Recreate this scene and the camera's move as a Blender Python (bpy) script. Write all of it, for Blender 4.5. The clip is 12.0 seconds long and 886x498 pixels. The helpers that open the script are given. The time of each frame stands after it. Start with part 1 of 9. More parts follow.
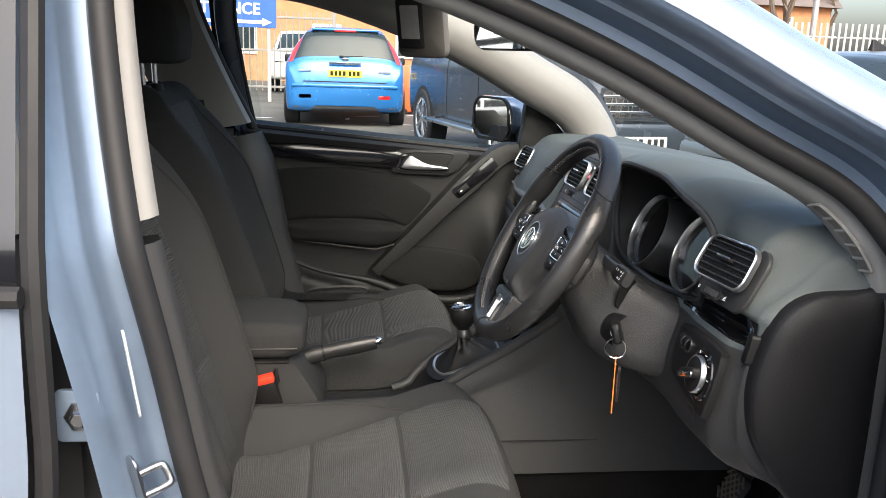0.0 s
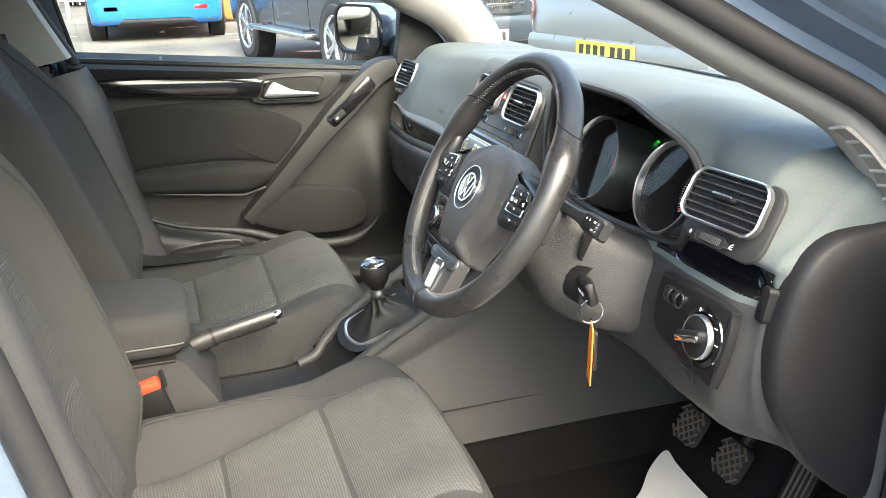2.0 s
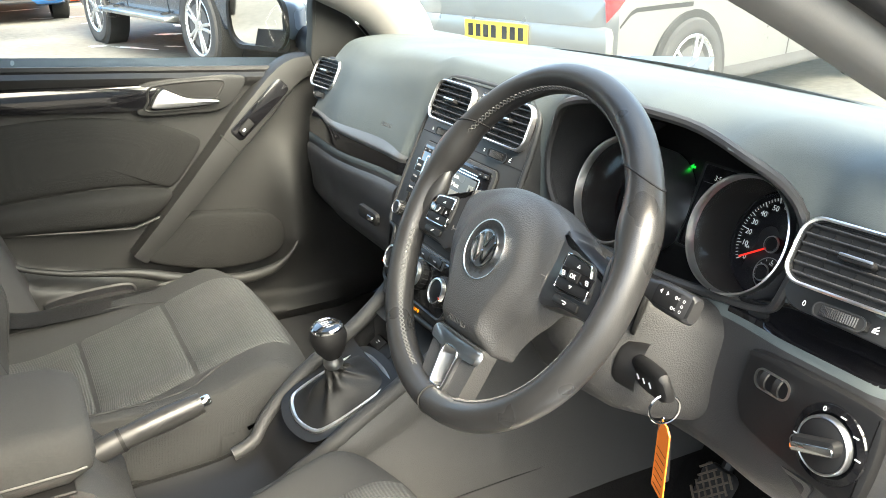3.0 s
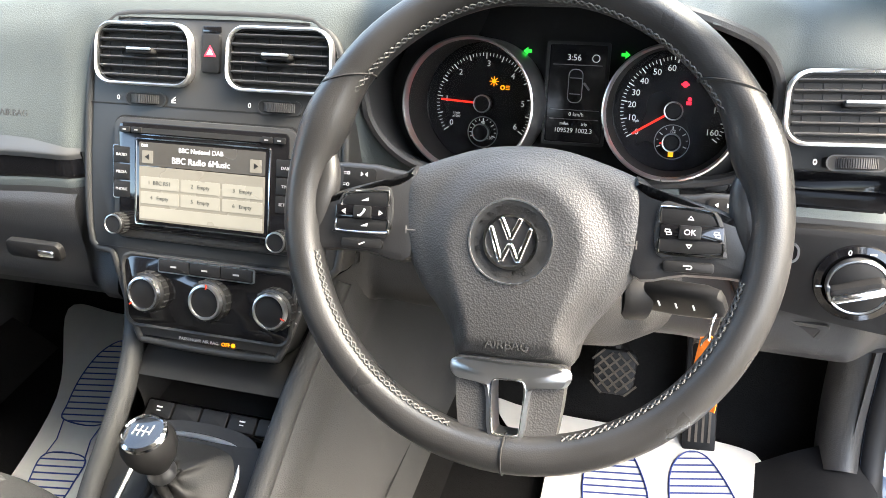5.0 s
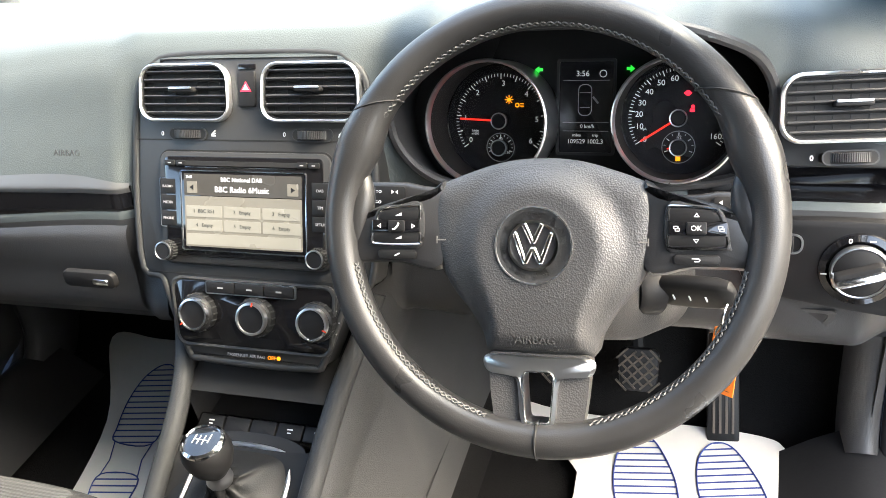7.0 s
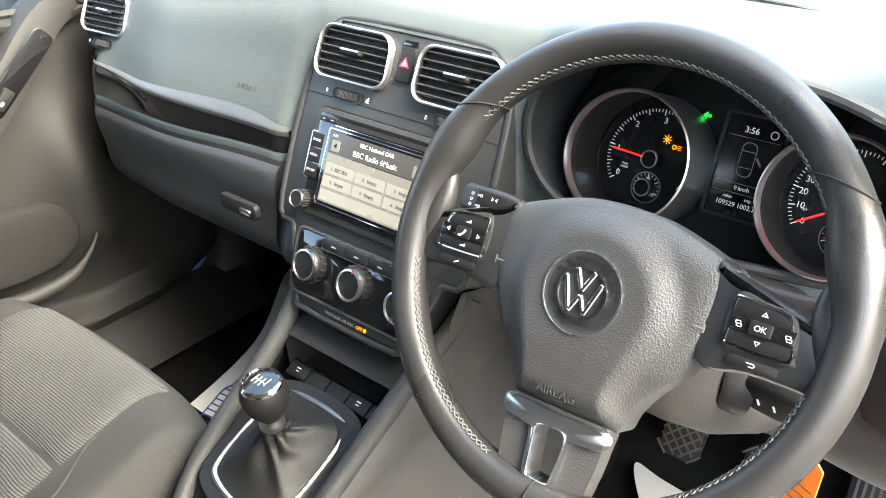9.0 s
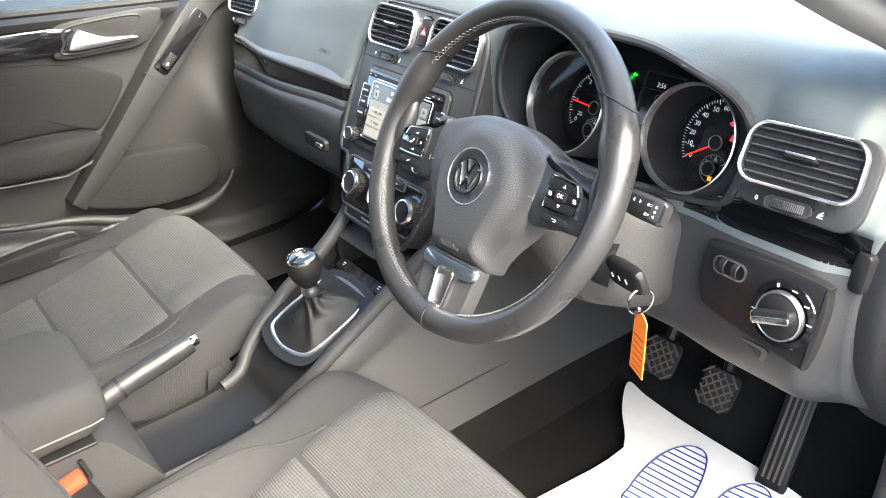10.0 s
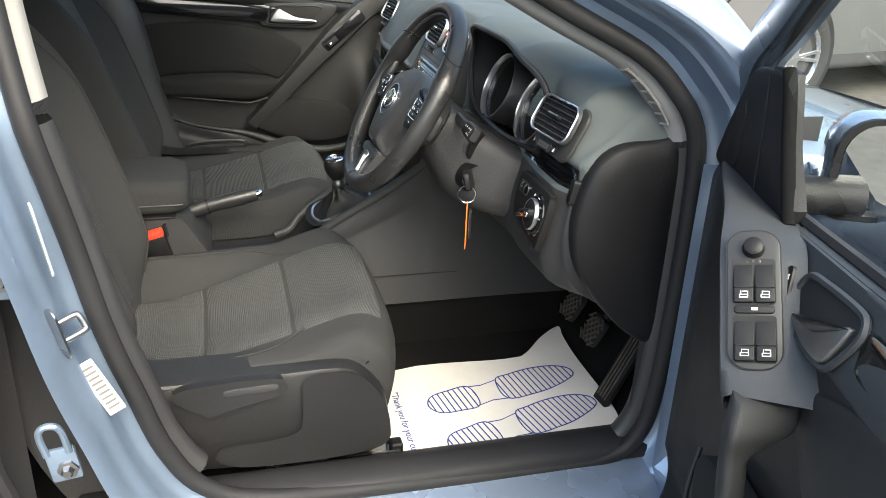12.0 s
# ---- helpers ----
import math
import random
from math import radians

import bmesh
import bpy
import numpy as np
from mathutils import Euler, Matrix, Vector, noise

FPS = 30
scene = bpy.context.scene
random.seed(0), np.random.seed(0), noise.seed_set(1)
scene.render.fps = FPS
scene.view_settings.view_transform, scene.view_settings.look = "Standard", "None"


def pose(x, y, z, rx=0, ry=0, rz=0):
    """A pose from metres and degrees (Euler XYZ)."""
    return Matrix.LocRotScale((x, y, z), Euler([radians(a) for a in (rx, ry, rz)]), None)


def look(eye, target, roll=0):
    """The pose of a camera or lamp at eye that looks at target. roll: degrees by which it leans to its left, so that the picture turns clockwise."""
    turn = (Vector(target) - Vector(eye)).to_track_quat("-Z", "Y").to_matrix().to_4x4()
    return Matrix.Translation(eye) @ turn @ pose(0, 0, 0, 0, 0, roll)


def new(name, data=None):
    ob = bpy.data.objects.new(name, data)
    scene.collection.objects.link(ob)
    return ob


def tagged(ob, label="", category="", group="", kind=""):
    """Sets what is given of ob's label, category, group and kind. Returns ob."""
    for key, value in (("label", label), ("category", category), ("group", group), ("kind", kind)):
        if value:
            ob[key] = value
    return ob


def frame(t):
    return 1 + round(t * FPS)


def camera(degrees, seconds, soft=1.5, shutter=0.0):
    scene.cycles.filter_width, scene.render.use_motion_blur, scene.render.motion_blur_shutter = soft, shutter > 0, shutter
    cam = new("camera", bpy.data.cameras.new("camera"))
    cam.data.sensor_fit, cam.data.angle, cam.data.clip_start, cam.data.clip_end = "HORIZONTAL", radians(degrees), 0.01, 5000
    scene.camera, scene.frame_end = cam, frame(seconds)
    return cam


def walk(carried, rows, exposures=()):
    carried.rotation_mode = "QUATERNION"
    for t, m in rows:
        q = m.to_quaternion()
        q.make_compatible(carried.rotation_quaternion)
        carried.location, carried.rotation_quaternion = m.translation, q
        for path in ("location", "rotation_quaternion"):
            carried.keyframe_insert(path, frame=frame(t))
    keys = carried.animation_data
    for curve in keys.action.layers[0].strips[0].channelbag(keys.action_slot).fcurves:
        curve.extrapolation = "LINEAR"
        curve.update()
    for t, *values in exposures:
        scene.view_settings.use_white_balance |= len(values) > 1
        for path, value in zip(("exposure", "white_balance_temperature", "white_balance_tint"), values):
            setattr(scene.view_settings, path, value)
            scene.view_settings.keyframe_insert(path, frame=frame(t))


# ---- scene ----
cam = camera(55.7, 12.0, 0.75)
PATH = [
    (0, (-0.297, -1.664, 1.141), (-0.062, 0.271, 0.694), 2.0),
    (0.5, (-0.271, -1.691, 1.147), (-0.038, 0.239, 0.676), 2.1),
    (1, (-0.234, -1.673, 1.133), (0.005, 0.24, 0.601), 2.2),
    (1.5, (-0.279, -1.54, 1.139), (0.036, 0.334, 0.515), 0.8),
    (2, (-0.369, -1.373, 1.154), (0.22, 0.418, 0.486), -1.1),
    (2.5, (-0.402, -1.238, 1.158), (0.337, 0.485, 0.461), -0.9),
    (3, (-0.391, -1.025, 1.16), (0.468, 0.628, 0.434), -1.3),
    (3.2, (-0.394, -0.943, 1.156), (0.66, 0.591, 0.425), 1.1),
    (4.8, (-0.477, -0.487, 1.177), (1.116, 0.089, 0.113), -4.0),
    (5, (-0.494, -0.484, 1.188), (1.085, 0.076, 0.096), -4.6),
    (5.5, (-0.521, -0.486, 1.204), (1.053, 0.077, 0.106), -5.5),
    (6, (-0.541, -0.49, 1.216), (1.021, 0.075, 0.102), -6.1),
    (6.5, (-0.548, -0.495, 1.222), (1.023, 0.086, 0.128), -7.6),
    (6.7, (-0.551, -0.493, 1.215), (1.036, 0.092, 0.149), -7.8),
    (8.3, (-0.49, -0.536, 1.215), (1.038, 0.204, 0.158), -8.4),
    (8.5, (-0.474, -0.549, 1.209), (1.051, 0.227, 0.173), -6.8),
    (9, (-0.446, -0.618, 1.192), (0.86, 0.518, 0.191), -1.9),
    (9.5, (-0.442, -0.763, 1.209), (0.697, 0.548, 0.217), -1.9),
    (10, (-0.496, -1.015, 1.226), (0.505, 0.421, 0.259), -4.4),
    (10.5, (-0.469, -1.292, 1.238), (0.381, 0.295, 0.367), -2.5),
    (11, (-0.409, -1.565, 1.235), (0.29, 0.097, 0.37), 1.4),
    (11.5, (-0.364, -1.774, 1.235), (0.261, -0.082, 0.373), 0.6),
    (12, (-0.301, -1.826, 1.223), (0.196, -0.063, 0.418), 2.5),
]
# seconds, stops, kelvin, tint
EXPOSURE = [(0, 1.97, 6500, 8), (1.0, 2.29, 6500, 7), (1.5, 2.74, 6600, 4), (2, 3.34, 6700, 3), (3, 3.64, 6900, 1), (5, 4.19, 7000, 6), (6.5, 4.04, 7000, 6), (9.5, 4.14, 6750, 3), (10, 4.0, 6500, 6), (10.5, 3.22, 6550, 5), (11.0, 2.84, 6550, 5), (11.5, 2.76, 6500, 5), (12, 2.26, 6450, 3)]
walk(cam, [(t, look(eye, target, roll)) for t, eye, target, roll in PATH], EXPOSURE)

# ---- world, sun ----
SUN_EL, SUN_AZ = 45.0, -80.0          # height and bearing of the sun, degrees (bearing from +x towards +y)
world = bpy.data.worlds.new("sky")
scene.world = world
world.use_nodes = True
wn = world.node_tree.nodes
sky = wn.new("ShaderNodeTexSky")
sky.sky_type, sky.sun_disc = "NISHITA", False
sky.sun_elevation = radians(SUN_EL)
sky.sun_rotation = radians(90 - SUN_AZ)
sky.air_density, sky.dust_density, sky.ozone_density = 1.0, 6.0, 1.0
wn["Background"].inputs["Strength"].default_value = 0.15
world.node_tree.links.new(sky.outputs[0], wn["Background"].inputs["Color"])
sun = new("sun", bpy.data.lights.new("sun", "SUN"))
sun.data.energy, sun.data.angle, sun.data.color = 0.50, radians(46.0), (1.0, 0.99, 0.97)
sun_way = Vector((math.cos(radians(SUN_AZ)) * math.cos(radians(SUN_EL)), math.sin(radians(SUN_AZ)) * math.cos(radians(SUN_EL)), math.sin(radians(SUN_EL))))
sun.matrix_world = look(sun_way * 30, (0, 0, 0))

# ---- materials ----
def mat(name, color, rough=0.5, metal=0.0, vary=0.12, vscale=6.0, bump=0.0, bscale=400.0, coat=0.0, kind="noise", way=(1.0, 0.0, 0.9), rvary=0.1, emit=0.0, fine=60.0, spec=0.5):
    """A surface with blotches at two scales, uneven gloss and fine relief, in object metres."""
    m = bpy.data.materials.new(name)
    m.use_nodes = True
    nt = m.node_tree
    b = nt.nodes["Principled BSDF"]
    co = nt.nodes.new("ShaderNodeTexCoord")
    def tex(scale, detail=3.0):
        t = nt.nodes.new("ShaderNodeTexNoise")
        t.inputs["Scale"].default_value, t.inputs["Detail"].default_value = scale, detail
        nt.links.new(co.outputs["Object"], t.inputs["Vector"])
        return t
    big, small = tex(vscale), tex(fine, 2.0)
    mix = nt.nodes.new("ShaderNodeMath")
    mix.operation = "MULTIPLY_ADD"
    nt.links.new(small.outputs["Fac"], mix.inputs[0])
    mix.inputs[1].default_value = 0.5
    nt.links.new(big.outputs["Fac"], mix.inputs[2])
    ramp = nt.nodes.new("ShaderNodeMapRange")
    ramp.inputs["From Min"].default_value, ramp.inputs["From Max"].default_value = 0.45, 1.05
    ramp.inputs["To Min"].default_value, ramp.inputs["To Max"].default_value = 1 - vary, 1 + vary
    nt.links.new(mix.outputs[0], ramp.inputs["Value"])
    tint = nt.nodes.new("ShaderNodeVectorMath")
    tint.operation = "SCALE"
    tint.inputs[0].default_value = color[:3]
    nt.links.new(ramp.outputs[0], tint.inputs["Scale"])
    nt.links.new(tint.outputs[0], b.inputs["Base Color"])
    rr = nt.nodes.new("ShaderNodeMapRange")
    rr.inputs["From Min"].default_value, rr.inputs["From Max"].default_value = 0.3, 0.7
    rr.inputs["To Min"].default_value, rr.inputs["To Max"].default_value = max(rough - rvary, 0.02), min(rough + rvary, 1)
    nt.links.new(big.outputs["Fac"], rr.inputs["Value"])
    nt.links.new(rr.outputs[0], b.inputs["Roughness"])
    b.inputs["Metallic"].default_value = metal
    b.inputs["Coat Weight"].default_value = coat
    b.inputs["Coat Roughness"].default_value = 0.04 if rough < 0.28 else 0.16
    b.inputs["Specular IOR Level"].default_value = spec
    if emit:
        b.inputs["Emission Color"].default_value = (*color[:3], 1)
        b.inputs["Emission Strength"].default_value = emit
    if bump:
        bp = nt.nodes.new("ShaderNodeBump")
        bp.inputs["Strength"].default_value, bp.inputs["Distance"].default_value = bump, 0.001
        if kind == "grain":
            t = nt.nodes.new("ShaderNodeTexVoronoi")
            t.feature = "F1"
            t.inputs["Scale"].default_value = bscale
            nt.links.new(co.outputs["Object"], t.inputs["Vector"])
            nt.links.new(t.outputs["Distance"], bp.inputs["Height"])
        elif kind == "rib":
            # cords run across the seat, broken into short stitches
            dt, cx, sp = nt.nodes.new("ShaderNodeVectorMath"), nt.nodes.new("ShaderNodeCombineXYZ"), nt.nodes.new("ShaderNodeSeparateXYZ")
            dt.operation = "DOT_PRODUCT"
            dt.inputs[1].default_value = way
            nt.links.new(co.outputs["Object"], dt.inputs[0])
            nt.links.new(co.outputs["Object"], sp.inputs[0])
            nt.links.new(dt.outputs["Value"], cx.inputs[0])
            nt.links.new(sp.outputs["Y"], cx.inputs[1])
            wa, wb2, wv = nt.nodes.new("ShaderNodeTexWave"), nt.nodes.new("ShaderNodeTexWave"), nt.nodes.new("ShaderNodeMath")
            for w, way, sc in ((wa, "X", bscale), (wb2, "Y", bscale * 0.75)):
                w.wave_type, w.bands_direction, w.wave_profile = "BANDS", way, "SIN"
                w.inputs["Scale"].default_value, w.inputs["Distortion"].default_value = sc, 0.5
                w.inputs["Detail"].default_value, w.inputs["Detail Scale"].default_value = 2.0, 60.0
                nt.links.new(cx.outputs[0], w.inputs["Vector"])
            wv.operation = "MULTIPLY_ADD"
            nt.links.new(wb2.outputs["Fac"], wv.inputs[0])
            wv.inputs[1].default_value = 0.35
            nt.links.new(wa.outputs["Fac"], wv.inputs[2])
            kn = tex(900.0, 1.0)
            ad = nt.nodes.new("ShaderNodeMath")
            ad.operation = "MULTIPLY_ADD"
            nt.links.new(kn.outputs["Fac"], ad.inputs[0])
            ad.inputs[1].default_value = 0.5
            nt.links.new(wv.outputs[0], ad.inputs[2])
            nt.links.new(ad.outputs[0], bp.inputs["Height"])
            dk = nt.nodes.new("ShaderNodeMapRange")
            dk.inputs["From Max"].default_value = 1.7
            dk.inputs["To Min"].default_value, dk.inputs["To Max"].default_value = 0.60, 1.32
            nt.links.new(ad.outputs[0], dk.inputs["Value"])
            t2 = nt.nodes.new("ShaderNodeVectorMath")
            t2.operation = "SCALE"
            nt.links.new(tint.outputs[0], t2.inputs[0])
            nt.links.new(dk.outputs[0], t2.inputs["Scale"])
            nt.links.new(t2.outputs[0], b.inputs["Base Color"])
        elif kind == "weave":
            a, c = nt.nodes.new("ShaderNodeTexWave"), nt.nodes.new("ShaderNodeTexWave")
            for w, way in ((a, "DIAGONAL"), (c, "Y")):
                w.bands_direction = way
                w.inputs["Scale"].default_value = bscale
                w.inputs["Distortion"].default_value = 1.0
                nt.links.new(co.outputs["Object"], w.inputs["Vector"])
            ml = nt.nodes.new("ShaderNodeMath")
            ml.operation = "MULTIPLY"
            nt.links.new(a.outputs["Fac"], ml.inputs[0])
            nt.links.new(c.outputs["Fac"], ml.inputs[1])
            nt.links.new(ml.outputs[0], bp.inputs["Height"])
        else:
            nt.links.new(tex(bscale, 4.0).outputs["Fac"], bp.inputs["Height"])
        nt.links.new(bp.outputs[0], b.inputs["Normal"])
    return m


def glass(name, tint=(0.9, 0.95, 0.94), gloss=0.04, rough=0.0):
    """A thin pane: it lets light through and mirrors a little, more at a slant."""
    m = bpy.data.materials.new(name)
    m.use_nodes = True
    nt = m.node_tree
    nt.nodes.clear()
    out, mx = nt.nodes.new("ShaderNodeOutputMaterial"), nt.nodes.new("ShaderNodeMixShader")
    tr, gl, fr = nt.nodes.new("ShaderNodeBsdfTransparent"), nt.nodes.new("ShaderNodeBsdfGlossy"), nt.nodes.new("ShaderNodeLayerWeight")
    tr.inputs["Color"].default_value = (*tint, 1)
    gl.inputs["Roughness"].default_value = rough
    fr.inputs["Blend"].default_value = 0.5
    pw, am = nt.nodes.new("ShaderNodeMath"), nt.nodes.new("ShaderNodeMath")
    pw.operation, am.operation = "POWER", "MULTIPLY_ADD"
    pw.inputs[1].default_value, am.inputs[1].default_value, am.inputs[2].default_value = 5.0, 0.9, gloss
    nt.links.new(fr.outputs["Facing"], pw.inputs[0])
    nt.links.new(pw.outputs[0], am.inputs[0])
    nt.links.new(am.outputs[0], mx.inputs[0])
    nt.links.new(tr.outputs[0], mx.inputs[1])
    nt.links.new(gl.outputs[0], mx.inputs[2])
    nt.links.new(mx.outputs[0], out.inputs[0])
    return m


M = dict(
    dash=mat("dash_soft_touch", (0.070, 0.082, 0.083), 0.62, spec=0.30, bump=0.25, bscale=900, kind="grain", vary=0.06),
    dash_low=mat("dash_hard_plastic", (0.030, 0.030, 0.031), 0.50, bump=0.2, bscale=800, kind="grain", vary=0.07),
    console=mat("console_plastic", (0.0330, 0.0337, 0.0343), 0.55, spec=0.3, bump=0.25, bscale=800, kind="grain", vary=0.08),
    panel=mat("fascia_satin_black", (0.030, 0.0305, 0.031), 0.45, spec=0.3, vary=0.05, bump=0.06, bscale=900),
    gloss=mat("gloss_black", (0.006, 0.006, 0.007), 0.10, coat=0.6, vary=0.1, rvary=0.04),
    black=mat("black_plastic", (0.011, 0.011, 0.0115), 0.5, spec=0.22, vary=0.1, bump=0.1),
    # for gaps and slots, and for the shade line painted beside the piping
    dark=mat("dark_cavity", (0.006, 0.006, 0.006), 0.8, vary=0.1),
    rubber=mat("rubber_seal", (0.017, 0.017, 0.018), 0.6, spec=0.28, vary=0.15, bump=0.15, bscale=300),
    leather=mat("wheel_leather", (0.022, 0.022, 0.0225), 0.38, bump=0.10, bscale=900, kind="grain", vary=0.12, rvary=0.12, vscale=14),
    spoke=mat("spoke_satin_black", (0.020, 0.020, 0.021), 0.42, vary=0.06, bump=0.1, bscale=900),
    boot=mat("gaiter_leather", (0.010, 0.010, 0.010), 0.5, spec=0.35, bump=0.12, bscale=700, kind="grain", vary=0.15),
    pad=mat("airbag_cover_plastic", (0.043, 0.043, 0.0435), 0.48, bump=0.38, bscale=700, kind="grain", vary=0.05),
    stitch=mat("grey_thread", (0.085, 0.085, 0.084), 0.8),
    chrome=mat("chrome", (0.80, 0.81, 0.82), 0.10, 1.0, vary=0.03, rvary=0.05),
    satin=mat("satin_silver", (0.46, 0.47, 0.48), 0.32, 1.0, vary=0.03, rvary=0.05),
    steel=mat("worn_steel", (0.45, 0.45, 0.46), 0.30, 1.0, vary=0.15, rvary=0.12),
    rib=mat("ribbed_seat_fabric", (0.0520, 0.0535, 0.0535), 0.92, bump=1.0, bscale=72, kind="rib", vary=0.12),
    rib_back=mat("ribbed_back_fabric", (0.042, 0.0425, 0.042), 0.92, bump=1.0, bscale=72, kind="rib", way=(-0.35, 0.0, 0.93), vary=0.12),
    cloth=mat("plain_seat_fabric", (0.0315, 0.0322, 0.0324), 0.92, spec=0.3, bump=0.4, bscale=700, kind="weave", vary=0.12, fine=300),
    doorcloth=mat("door_fabric", (0.0110, 0.0113, 0.0112), 0.9, spec=0.3, bump=0.3, bscale=600, kind="weave", vary=0.1, fine=300),
    door=mat("door_plastic", (0.0155, 0.0158, 0.0158), 0.55, spec=0.4, bump=0.2, bscale=800, kind="grain", vary=0.07),
    # open door only: sky light put into a paler, bluer trim colour
    armpad=mat("soft_door_trim_lit", (0.033, 0.036, 0.039), 0.5, spec=0.4, bump=0.22, bscale=800, kind="grain", vary=0.06),
    knee=mat("knee_panel_plastic", (0.029, 0.029, 0.0295), 0.5, spec=0.35, bump=0.2, bscale=800, kind="grain", vary=0.07),
    bright=mat("bright_ring", (0.78, 0.79, 0.80), 0.33, 1.0, vary=0.03),
    beltweb=mat("belt_webbing", (0.022, 0.022, 0.023), 0.7, bump=0.5, bscale=500, kind="weave"),
    autodark=mat("dark_tailgate_glass", (0.03, 0.035, 0.04), 0.06, coat=1.0, vary=0.1),
    # grey that paints the reflection on the gloss strip
    wedge=mat("painted_strip_sheen", (0.085, 0.087, 0.09), 0.40, 0.2, vary=0.04),
    seatside=mat("seat_side_plastic", (0.0135, 0.0135, 0.014), 0.45, spec=0.45, bump=0.35, bscale=700, kind="grain", vary=0.09),
    carpet=mat("black_carpet", (0.0075, 0.0072, 0.007), 1.0, bump=1.0, bscale=500, vary=0.4, fine=400, spec=0.1),
    paint=mat("light_blue_metallic_paint", (0.26, 0.32, 0.415), 0.26, 0.5, coat=1.0, vary=0.04, rvary=0.04),
    paint_in=mat("blue_jamb_paint", (0.225, 0.295, 0.400), 0.38, 0.6, coat=0.7, vary=0.08, rvary=0.06),
    trim=mat("pale_grey_pillar_trim", (0.22, 0.215, 0.205), 0.7, bump=0.2, bscale=600, vary=0.06),
    lining=mat("headlining", (0.36, 0.35, 0.33), 0.95, bump=0.4, bscale=700, vary=0.06),
    visor=mat("visor_vinyl", (0.135, 0.128, 0.118), 0.8, bump=0.2, bscale=600),
    paper=mat("cream_paper", (0.72, 0.69, 0.63), 0.75, vary=0.05, vscale=9, bump=0.15, bscale=60),
    ink=mat("blue_ink", (0.030, 0.055, 0.24), 0.7),
    white=mat("white_print", (0.75, 0.75, 0.75), 0.6, vary=0.03),
    greyprint=mat("grey_print", (0.30, 0.30, 0.31), 0.6, vary=0.03),
    red=mat("red_plastic", (0.72, 0.055, 0.025), 0.4, vary=0.06),
    orange=mat("orange_card", (0.85, 0.20, 0.02), 0.55, vary=0.05),
    needle=mat("lit_red_needle", (1.0, 0.03, 0.02), 0.5, emit=0.06),
    lamp_red=mat("red_telltale", (1.0, 0.02, 0.05), 0.5, emit=0.13),
    lamp_amber=mat("amber_telltale", (1.0, 0.30, 0.01), 0.5, emit=0.12),
    lamp_green=mat("green_telltale", (0.02, 0.75, 0.06), 0.5, emit=0.08),
    dial_white=mat("lit_dial_print", (0.62, 0.64, 0.66), 0.5, emit=0.028),
    lcd=mat("lcd_dark", (0.012, 0.012, 0.014), 0.2),
    screen=mat("radio_screen", (0.10, 0.092, 0.077), 0.25, emit=0.15, vary=0.10, vscale=14),
    screen_top=mat("radio_screen_header", (0.04, 0.037, 0.033), 0.25, emit=0.08),
    mirror=mat("mirror_glass", (0.82, 0.84, 0.85), 0.02, 1.0, vary=0.01, rvary=0.01),
    glass=glass("window_glass"),
    lens=glass("clear_lens", (0.97, 0.97, 0.97), 0.015),
    tint=glass("tinted_glass", (0.25, 0.27, 0.28)),
    sticker=mat("white_sticker", (0.50, 0.50, 0.49), 0.4),
    sage=mat("grey_plug", (0.36, 0.40, 0.42), 0.5),
)

# ---- building tools ----
def thing(name, label, category, at=(0, 0, 0), group="", kind=""):
    ob = new(name)
    ob.empty_display_size = 0.05
    ob.location = at
    return tagged(ob, label, category, group, kind)


def part(name, bm, material, parent=None, label="", smooth=True, angle=40, flip=None):
    """Links a bmesh, given in world metres, as one mesh object under a thing or a part."""
    if flip is not False:
        bmesh.ops.recalc_face_normals(bm, faces=bm.faces)
    me = bpy.data.meshes.new(name)
    bm.to_mesh(me)
    bm.free()
    for p in me.polygons:
        p.use_smooth = smooth
    if smooth:
        me.set_sharp_from_angle(angle=radians(angle))
    me.materials.append(M[material] if isinstance(material, str) else material)
    ob = new(name, me)
    if parent is not None:
        ob.parent = parent
        ob.matrix_parent_inverse = world_of(parent).inverted()
    if label:
        ob["label"] = label
    return ob


def world_of(ob):
    m = Matrix.LocRotScale(ob.location, ob.rotation_euler, ob.scale) if ob.rotation_mode != "QUATERNION" else ob.matrix_basis.copy()
    if ob.parent is None:
        return m
    return world_of(ob.parent) @ ob.matrix_parent_inverse @ m


def plane_frame(origin, tilt, turn=0.0):
    """A frame on a face that looks towards the driver: x to the driver's right, y up the face, z out of it."""
    a = radians(tilt)
    r = Matrix(((0, math.sin(a), -math.cos(a)), (-1, 0, 0), (0, math.cos(a), math.sin(a)))).to_4x4()
    return Matrix.Translation(origin) @ Matrix.Rotation(radians(turn), 4, "Z") @ r


def put(bm, m):
    bmesh.ops.transform(bm, matrix=m, verts=bm.verts)
    return bm


def box(sx, sy, sz, bevel=0.0, seg=2, m=None, at=(0, 0, 0)):
    bm = bmesh.new()
    bmesh.ops.create_cube(bm, size=1.0, matrix=Matrix.Translation(at) @ Matrix.Diagonal((sx, sy, sz, 1)))
    if bevel:
        bmesh.ops.bevel(bm, geom=list(bm.edges), offset=bevel, segments=seg, affect="EDGES", profile=0.5)
    return put(bm, m) if m else bm


def merge(*bms):
    out = bmesh.new()
    for b in bms:
        me = bpy.data.meshes.new("tmp")
        b.to_mesh(me)
        out.from_mesh(me)
        bpy.data.meshes.remove(me)
        b.free()
    return out


